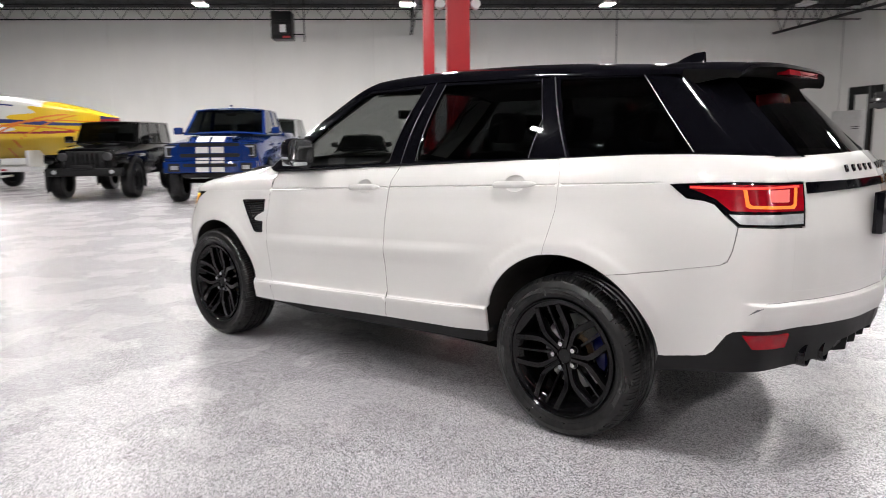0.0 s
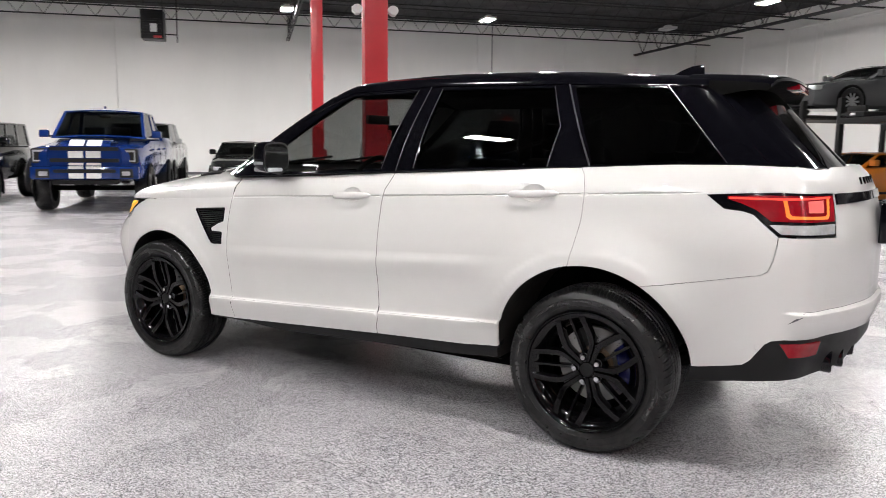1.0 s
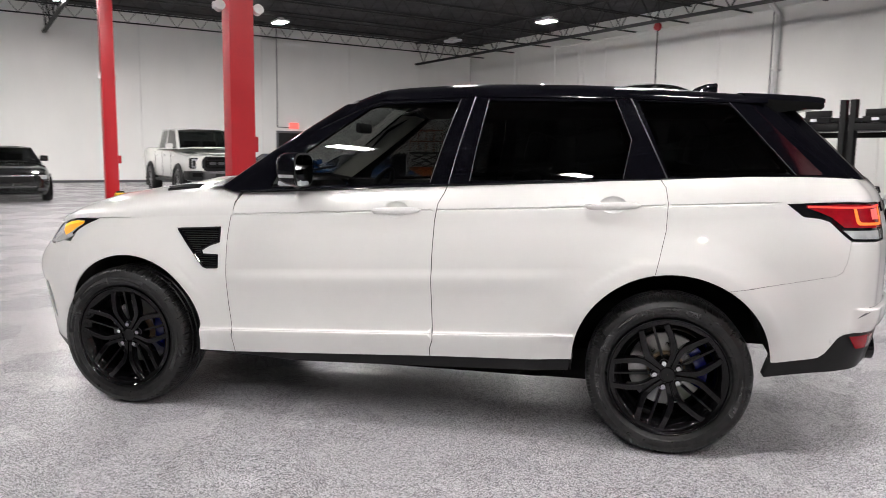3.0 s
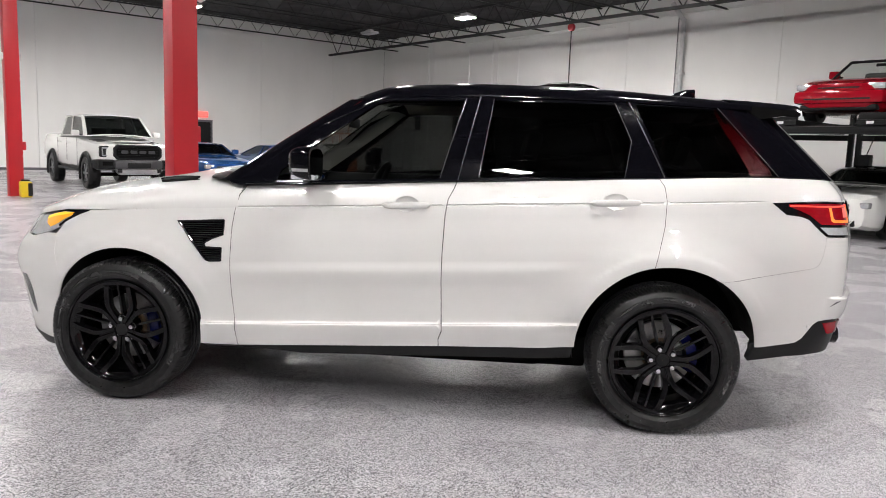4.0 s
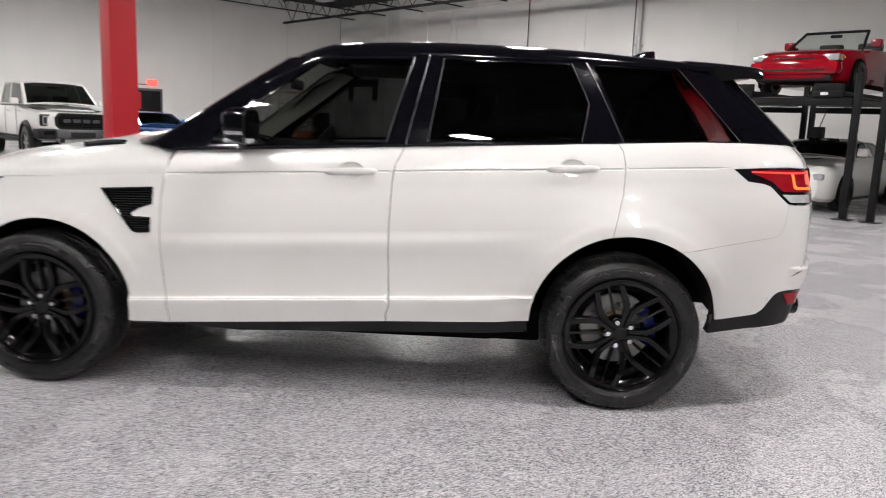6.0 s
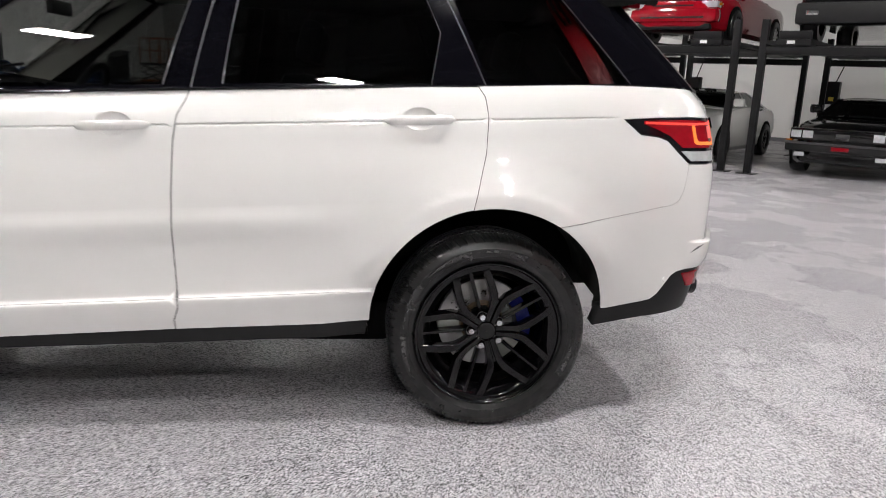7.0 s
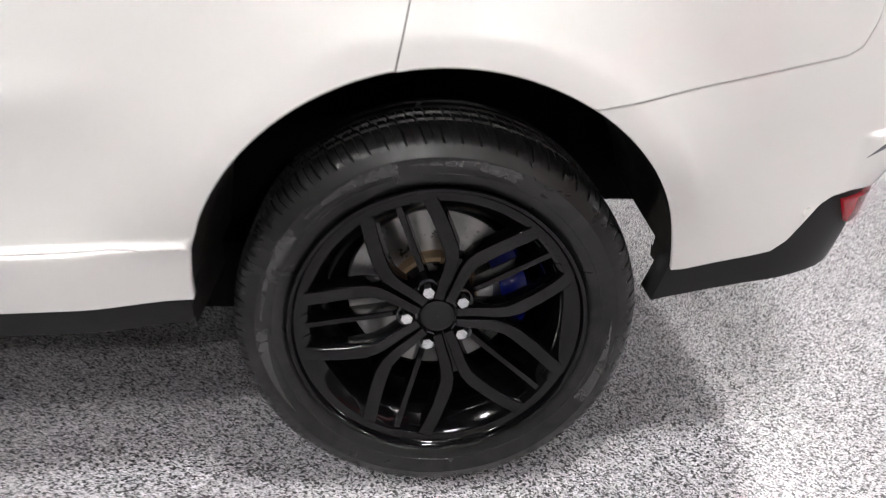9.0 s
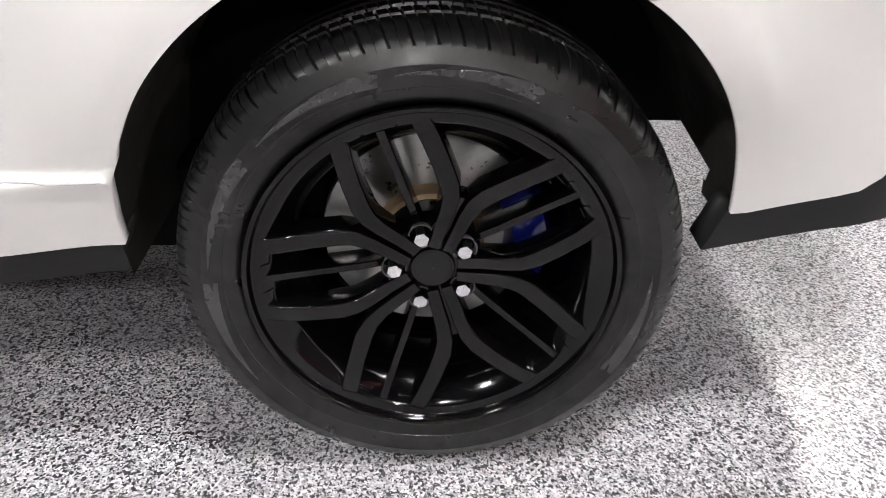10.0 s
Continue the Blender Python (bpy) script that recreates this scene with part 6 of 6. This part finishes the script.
coupe(P_WHITE2, "white sports coupe with dark blue stripes under a lift", at_uv(-2.35, 11.6, 0, NV), H=1.36, hood=.96, rim=M_RIM,
      pairs=[("stripe", (-1.5, .06, .955), (-.35, .30, .983), P_GREYBLK, .0), ("stripe", (-3.2, .06, 1.30), (-2.1, .30, 1.372), P_GREYBLK, .0), ("stripe", (-.10, .06, .40), (.012, .30, .78), P_GREYBLK, .0)])
coupe(P_SILVER, "silver grey coupe standing on a parking lift", at_uv(-11.2, 11.75, 2.18, NV), H=1.28, hood=.88, spokes=10)
coupe(P_ORANGE, "orange coupe parked under a parking lift", at_uv(-11.15, 11.7, 0, NV), H=1.34, rim=M_RIM, pairs=[("side_stripe", (-4.0, .925, .32), (-1.3, .955, .38), M_BLACKPLASTIC, .0)])
# black square-nosed coupe
coupe(P_BLACK2, "old black square-nosed coupe under a lift", at_uv(.78, 11.6, 0, NV), L=4.55, W=1.76, H=1.32, hood=.93, deck=.96, rim=M_GREYMETAL, r=.32,
      extra=[("nose", (-.35, -.80, .60), (.03, .80, .80), P_BLACK2, .03), ("bumper", (-.20, -.84, .42), (.10, .84, .57), M_BLACKPLASTIC, .03), ("badge", (.03, -.10, .66), (.045, .10, .73), M_SATIN, .01), ("plate", (.10, -.13, .46), (.112, .13, .52), M_REDLENS, .005), ("bumper_strip", (.095, -.84, .54), (.108, .84, .57), M_SATIN, .0)],
      pairs=[("square_lamp", (.01, .44, .64), (.045, .60, .76), M_LAMPGLASS, .01), ("square_lamp", (.01, .62, .64), (.045, .78, .76), M_LAMPGLASS, .01), ("fog_lamp", (.09, .52, .34), (.12, .68, .41), M_LAMPGLASS, .01), ("indicator", (.04, .74, .585), (.08, .84, .61), M_AMBERLENS, .005)])
# black tall vehicle on the lift
suvb = dict(L=4.9, W=2.0, r=.37, tyre_w=.28, axles=(-.9, -3.8), paint=P_BLACK2, rim=M_GREYMETAL, spokes=6, sections=[(0, .86, .32, 1.02), (-.08, .93, .28, 1.10), (-.6, .98, .28, 1.16), (-1.5, 1.0, .28, 1.20), (-4.6, 1.0, .30, 1.22), (-4.85, .95, .4, 1.15)],
            cab=dict(front_base=(-1.3, 1.18), front_top=(-1.9, 1.78), rear_top=(-4.5, 1.78), rear_base=(-4.75, 1.18), w0=.96, w1=.80, posts=(.28, .62)), mirrors=(-1.6, 1.32, 1.0),
            boxes=[("grille", (-.05, -.60, .66), (.03, .60, 1.02), M_BLACKPLASTIC, .02), ("bumper", (-.15, -.98, .26), (.08, .98, .60), M_BLACKPLASTIC, .06)] + [("grille_bar", (.02, -.58, .70 + .065 * k), (.045, .58, .72 + .065 * k), M_CHROME, .004) for k in range(5)],
            pairs=[("headlamp", (-.10, .62, .72), (.03, .94, .98), M_LAMPGLASS, .02), ("fog_lamp", (.06, .62, .40), (.09, .82, .49), M_CHROME, .02)])
vehicle("sport_utility_vehicle", "black tall vehicle with bright grille bars on a lift", "car", at_uv(.78, 11.6, 2.18, NV), suvb)

# red convertible with its top down
red = coupe(P_RED, "bright red convertible with its top down on a lift", at_uv(-2.42, 11.92, 2.18, NV), L=4.55, W=1.75, hood=.90, deck=.93, cab=False, name="convertible_car", r=.32, mouth=False,
            extra=[("bumper", (-.30, -.82, .34), (.05, .82, .595), P_RED, .09), ("nose", (-.28, -.42, .58), (.0, .42, .725), P_RED, .05), ("grille_slot", (-.05, -.38, .625), (.005, .38, .655), M_BLACKPLASTIC, .008), ("bumper_groove", (.0, -.60, .415), (.054, .60, .445), M_BLACKPLASTIC, .005), ("folded_top", (-3.75, -.62, .92), (-3.2, .62, 1.03), M_BLACKPLASTIC, .05), ("cockpit", (-3.2, -.66, .90), (-1.85, .66, .955), M_DARK, .02), ("chin", (-.2, -.7, .22), (-.02, .7, .33), M_BLACKPLASTIC, .04)],
            pairs=[("indicator", (-.24, .80, .64), (-.12, .835, .69), M_AMBERLENS, .01), ("seat_back", (-2.95, .16, .80), (-2.75, .62, 1.18), M_SEAT, .05)])
bm = bmesh.new()
for side in (-1, 1):
    add_bar(bm, (-1.42, side * .72, .93), (-1.98, side * .60, 1.33), .028, 8)
add_bar(bm, (-1.98, -.60, 1.33), (-1.98, .60, 1.33), .028, 8)
part("windscreen_frame", bm, M_BLACKPLASTIC, red)
bm = bmesh.new()
bm.faces.new([bm.verts.new(p) for p in ((-1.42, -.72, .93), (-1.42, .72, .93), (-1.98, .60, 1.33), (-1.98, -.60, 1.33))])
part("windscreen", bm, glass("clear_glass", (.75, .8, .78)), red, smooth=False)
part("interior_mirror", box((-1.99, -.11, 1.22), (-1.95, .11, 1.28), .01), M_BLACKPLASTIC, red)


# ---------------------------------------------------------------- four-post parking lifts
M_LABEL = mat("white_label", (.7, .7, .7), .5)
M_YELLOW = mat("yellow_plastic", (.75, .52, .02), .4)


def parking_lift(u0, u1, v0=11.05, v1=15.75):
    t = thing("parking_lift", "dark steel four-post car parking lift", "car lift", HALL @ pose((u0 + u1) / 2, v0, 0), "parking lifts")
    w, d = (u1 - u0) / 2, v1 - v0
    for x in (-w, w):
        for y in (0.0, d):
            part("post", box((x - .055, y - .055, .012), (x + .055, y + .055, 2.48), .006), M_LIFT, t)
            part("foot_plate", box((x - .14, y - .14, 0), (x + .14, y + .14, .014), .003), M_LIFT, t)
    for y in (.0, d):
        part("cross_beam", box((-w + .056, y - .07, 1.93), (w - .056, y + .07, 2.06), .01), M_LIFT, t)
    for x in (-.78, .78):
        part("runway", box((x - .26, -.10, 2.075), (x + .26, d + .1, 2.175), .008), M_LIFT, t)
        part("wheel_stop", box((x - .24, -.06, 2.176), (x + .24, .02, 2.30), .01), M_LIFT, t)
        part("label", box((x - .10, -.106, 2.10), (x + .02, -.1015, 2.15)), M_LABEL, t, smooth=False)
    part("drip_tray", box((-.515, .2, 2.08), (.515, d - .1, 2.10)), M_LIFT, t)
    for x in (-1, 1):
        part("side_plate", box((min(x * 1.045, x * 1.19), -.05, 2.09), (max(x * 1.045, x * 1.19), d + .05, 2.15), .004), M_LIFT, t)
    return t


for a in (-12.4, -8.75, -6.1, -3.42, -.48):
    lift = parking_lift(a, a + 2.5)
    if a > -4:
        part("motor_box", box((-1.16, 4.50, 1.15), (-.92, 4.72, 1.62), .02), M_BLACKPLASTIC, lift)
        part("warning_label", box((-1.10, 4.494, 1.22), (-1.0, 4.499, 1.30)), M_YELLOW, lift, smooth=False)
        part("oil_tank", box((-1.12, 4.52, .85), (-.96, 4.70, 1.14), .04), M_LABEL, lift)
        part("hose", add_bar(bmesh.new(), (-1.0, 4.55, 1.62), (-.85, 4.5, 2.05), .012, 6), M_BLACKPLASTIC, lift)


# ---------------------------------------------------------------- boat on its trailer
boat = thing("speedboat", "white and yellow speedboat with coloured stripes on a trailer", "boat", HALL @ pose(-17.1, -8.2, 0, 0, 0, 90))
ST = [(0, .03, 1.86, 1.98), (-.35, .30, 1.42, 2.08), (-.9, .62, 1.12, 2.22), (-1.6, .88, .96, 2.36), (-2.6, 1.08, .88, 2.50), (-4.0, 1.20, .85, 2.56), (-6.2, 1.24, .84, 2.56), (-8.2, 1.22, .84, 2.48)]


def hull_row(x, w, zk, zg):
    prof = [(0, 0), (.45, .18), (.80, .32), (.86, .36), (.90, .42)] + [(.90 + .10 * math.sin(k / 40 * 1.5), .42 + .50 * k / 40) for k in range(1, 41)] + [(.97, .97), (.80, 1.02), (0, 1.05)]
    half = [(w * y, zk + h * (zg - zk)) for y, h in prof]
    return [(x, -y, z) for y, z in half] + [(x, y, z) for y, z in half[-2::-1]]


def hull_colour(x, h):
    """The painted scheme: yellow bow, navy and crimson bands, orange streaks that climb towards the bow."""
    ragged = .22 * math.sin(h * 17) + .12 * math.sin(h * 41)
    bow = x > -2.75 + 1.7 * (h - .5) + ragged
    if h > .93:
        return 1 if x > -1.7 else 0
    if x > -.42 and h > .35:
        return 3 if h < .8 else 2
    for start, slope, thin in ((-3.1, .34, .017), (-3.6, .26, .015), (-2.3, .42, .013), (-4.3, .20, .015)):
        if abs(h - (.36 + slope * (x - start) - .05 * (x - start) ** 2)) < thin and h < .84:
            return 4
    if .575 - .02 * x * .3 < h < .635 - .035 * x * .3 and x < -.8:
        return 2
    if .40 < h < .50 + .02 * x and x < -1.0:
        return 3
    if .885 < h < .905 and x < -2.4:
        return 2
    return 1 if bow or (h < .40 and x > -3.4) else 0


M_GEL = [paint("white_gelcoat", (.74, .74, .72)), paint("yellow_gelcoat", (.80, .52, .01)), paint("navy_gelcoat", (.012, .02, .14)), paint("crimson_gelcoat", (.32, .01, .02)), paint("orange_gelcoat", (.75, .20, .01))]
bm = bmesh.new()
dense = []
for (a, b) in zip(ST, ST[1:]):
    for k in range(26):
        dense.append([a[i] + (b[i] - a[i]) * k / 26 for i in range(4)])
dense.append(ST[-1])
vs = [[bm.verts.new(p) for p in hull_row(*s)] for s in dense]
for r, (a, b) in enumerate(zip(vs, vs[1:])):
    for i in range(len(a) - 1):
        f = bm.faces.new((a[i], a[i + 1], b[i + 1], b[i]))
        c = f.calc_center_median()
        s = dense[r]
        f.material_index = hull_colour(c.x, (c.z - s[2]) / (s[3] - s[2]))
bm.faces.new(vs[-1])
part("hull", bm, M_GEL, boat, sharp=35)
M_TRAIL = mat("white_trailer_paint", (.6, .6, .6), .4)
for y in (-.95, .95):
    part("trailer_rail", box((-8.0, y - .06, .52), (-.6, y + .06, .66), .01), M_TRAIL, boat)
    for k in range(5):
        part("side_marker", box((-7.4 + k * 1.5, y - .066 if y < 0 else y + .061, .56), (-7.25 + k * 1.5, y - .061 if y < 0 else y + .066, .60)), M_REDLENS, boat, smooth=False)
for x in (-6.3, -5.4, -3.6):
    part("trailer_axle", add_bar(bmesh.new(), (x, -1.0, .33), (x, 1.0, .33), .035, 8), M_TRAIL, boat)
    for y in (-1.02, 1.02):
        hold = new("trailer_wheel")
        hold.parent = boat
        hold.matrix_basis = pose(x, y, .33, 0, 0, 0 if y < 0 else 180) @ Matrix.Diagonal((.33, .35, .33, 1))
        share("tyre", ME_FARTYRE, hold, pose(0, 0, 0))
        share("rim", rim_mesh(M_GREYMETAL, 5), hold, pose(0, 0, 0))
for x in (-7.0, -4.5, -2.2):
    part("bunk", box((x - .05, -.95, .60), (x + .05, .95, .90 if x < -3 else 1.1), .01), M_TRAIL, boat)
part("trailer_tongue", box((-.9, -.07, .50), (1.2, .07, .62), .01), M_TRAIL, boat)

# ---------------------------------------------------------------- fittings of the hall
heater = thing("unit_heater", "dark box-shaped unit heater hung under the roof", "heater", HALL @ pose(-22.7, -4.25, 0))
part("casing", box((-.40, -.36, 4.80), (.40, .36, 5.75), .03), M_LIFT, heater)
part("louvre", box((.40, -.30, 4.95), (.43, .30, 5.45), .01), M_BLACKPLASTIC, heater)
for k in range(6):
    part("louvre_slat", box((.43, -.29, 4.97 + k * .08), (.46, .29, 4.985 + k * .08)), M_LIFT, heater, smooth=False)
part("sticker", box((.432, -.05, 5.02), (.465, .16, 5.28)), M_LABEL, heater, smooth=False)
part("warning_sticker", box((.41, .05, 4.83), (.445, .30, 4.90)), M_REDPAINT, heater, smooth=False)
bm = bmesh.new()
for y in (-.3, .3):
    add_bar(bm, (0, y, 5.75), (0, y, TOP), .012, 6)
add_bar(bm, (0, .36, 5.0), (0, .75, 5.0), .02, 6)
add_bar(bm, (0, .75, 4.75), (0, .75, TOP), .02, 6)
part("gas_pipe", bm, M_LIFT, heater)
for fu, fv, z in ((-5.2, .5, 3.12),):
    for dy in (-.235, .235):
        fl = thing("flood_lamp", "small white twin-head emergency lamp on a red column", "emergency lamp", HALL @ pose(fu, fv + dy, z))
        bm = bmesh.new()
        bmesh.ops.create_cone(bm, cap_ends=True, segments=20, radius1=.05, radius2=.065, depth=.09, matrix=pose(.05, 0, 0, 0, 70, 0))
        add_box(bm, (-.05, -.06, -.02), (.02, .06, .06), bevel=.015)
        part("head", bm, M_LABEL, fl)
for (fu, fv, z, s, mt, lb) in ((-5.2, .68, 1.50, .06, M_REDPAINT, "small red switch box on a red column"), (-15.8, .82, 1.15, .06, M_REDPAINT, "small red switch box on a red column"), (-15.8, .80, 3.15, .05, M_LABEL, "small white box on a red column"), (-15.8, .44, 3.15, .05, M_LABEL, "small white box on a red column")):
    b = thing("junction_box", lb, "junction box", HALL @ pose(fu, fv, z))
    part("box", box((-s, -s * .6, -s * 1.6), (s, s * .6, s * 1.6), .01), mt, b)
yb = thing("floor_machine", "small yellow and black box at a column's foot", "equipment", HALL @ pose(-15.27, .72, 0))
part("case", box((-.13, -.12, .0), (.13, .12, .36), .04), M_YELLOW, yb)
part("handle", add_bar(bmesh.new(), (0, -.09, .385), (0, .09, .385), .02, 8), M_BLACKPLASTIC, yb)
part("band", box((-.135, .02, .03), (.135, .125, .33), .02), M_BLACKPLASTIC, yb)
door = thing("exit_door", "dark closed exit door in the white wall", "door", HALL @ pose(U0, 10.55, 0))
part("leaf", box((-.02, -.56, .02), (.05, .56, 2.24), .005), M_LIFT, door)
part("door_frame", box((-.02, -.66, 0), (.03, .66, 2.34), .005), M_BASE, door)
part("push_bar", box((.05, -.45, 1.0), (.10, .45, 1.06), .01), M_SATIN, door)
ex = thing("exit_sign", "small lit red exit sign above the door", "exit sign", HALL @ pose(U0, 10.75, 2.45))
part("box", box((.02, -.22, 0), (.10, .22, .26), .01), glow("lit_red_sign", (1.0, .12, .10), 1.6), ex)
bm = bmesh.new()
add_bar(bm, (.03, 9.95, 2.5), (.03, 9.95, TOP), .022, 6)
add_bar(bm, (.03, 9.95, 2.5), (.03, 10.6, 2.5), .018, 6)
tagged(part("conduit", bm, M_BASE, at=HALL @ pose(U0, 0, 0)), "thin grey conduit on the wall", "conduit", kind="structure")
pipe = thing("downpipe", "pale grey rainwater downpipe on the wall", "pipe", HALL @ pose(-11.5, V1, 0), kind="structure")
part("pipe", add_bar(bmesh.new(), (0, -.12, 0), (0, -.12, 6.2), .085, 16), M_HOUSING, pipe)
part("elbow", add_bar(bmesh.new(), (0, -.12, 6.15), (-.35, -.35, 6.75), .085, 16), M_HOUSING, pipe)
part("bracket", box((-.11, -.22, 4.3), (.11, 0, 4.36), .005), M_HOUSING, pipe)
for a, b, r in (((-11.75, -.05, 0), (-11.75, -.05, 6.3), .018), ((-22.8, -.05, 1.0), (-22.8, -.05, 6.3), .028), ((-21.2, -.05, 1.0), (-21.2, -.05, 6.3), .028), ((-20.85, -.05, 1.0), (-20.85, -.05, 6.2), .02), ((-25.8, -.05, 0), (-25.8, -.05, 6.4), .045), ((-22.8, -.05, 6.3), (-7.5, -.05, 6.42), .04), ((-20.85, -.05, 6.2), (-14.5, -.05, 6.22), .02)):
    tagged(part("conduit", add_bar(bmesh.new(), a, b, r, 8), M_BASE if a[0] == -11.75 else M_WALL, at=HALL @ pose(0, V1, 0)), "thin conduit run on the lift wall", "conduit", kind="structure")
drop = thing("hanging_cord", "dark drop cord with a red reel hung from the roof", "cord", HALL @ pose(-14.3, 18.0, 0))
part("cord", add_bar(bmesh.new(), (0, 0, 2.6), (0, 0, 5.8), .022, 8), M_BLACKPLASTIC, drop)
part("reel", lathe([(.02, -.06), (.13, -.06), (.14, -.03), (.11, 0), (.14, .03), (.13, .06), (.02, .06)], 24), M_REDPAINT, drop, at=pose(0, 0, 5.85))
part("rod", add_bar(bmesh.new(), (0, 0, 5.9), (0, 0, TOP), .01, 6), M_LIFT, drop)
sc = thing("scissor_lift", "orange guard-railed work platform near the corner", "work platform", HALL @ pose(-26.3, 16.0, 0))
M_SCIS = mat("orange_steel", (.60, .13, .02), .45)
part("chassis", box((-.8, -.45, .15), (.8, .45, .75), .03), M_SCIS, sc)
part("deck", box((-.8, -.45, 1.35), (.8, .45, 1.45), .02), M_LIFT, sc)
bm = bmesh.new()
for z0 in (.75, 1.05):
    for y in (-.38, .38):
        add_bar(bm, (-.7, y, z0), (.7, y, z0 + .3), .03, 6)
        add_bar(bm, (.7, y, z0), (-.7, y, z0 + .3), .03, 6)
part("scissor_arms", bm, M_LIFT, sc)
bm = bmesh.new()
for x in (-.78, 0, .78):
    for y in (-.43, .43):
        add_bar(bm, (x, y, 1.45), (x, y, 2.45), .022, 6)
for z in (1.95, 2.45):
    for y in (-.43, .43):
        add_bar(bm, (-.78, y, z), (.78, y, z), .022, 6)
    for x in (-.78, .78):
        add_bar(bm, (x, -.43, z), (x, .43, z), .022, 6)
part("guard_rail", bm, M_SCIS, sc)
for x in (-.6, .6):
    for y in (-.45, .45):
        part("wheel", lathe([(.02, -.05), (.15, -.05), (.16, 0), (.15, .05), (.02, .05)], 20), M_RUBBER, sc, at=pose(x, y, .16))
cab = thing("wall_cabinet", "pale metal cabinet standing by the lift wall", "cabinet", HALL @ pose(-27.9, V1 - .35, 0))
part("carcass", box((-1.15, -.3, 0), (1.0, .3, 2.28), .02), M_HOUSING, cab)
for k in range(2):
    part("vent_slot", box((.35, -.306, 1.45 + k * .09), (.9, -.3005, 1.48 + k * .09)), M_LIFT, cab, smooth=False)
fr = thing("dark_door_frame", "dark service door frame high in the wall", "door frame", HALL @ pose(-27.7, V1, 0), kind="structure")
part("opening_frame", prism([(-1.15, 2.3), (-1.15, 3.35), (1.3, 3.35), (1.3, 2.3), (.9, 2.3), (.9, 3.0), (-.75, 3.0), (-.75, 2.3)], .04, pose(0, -.05, 0)), M_LIFT, fr)
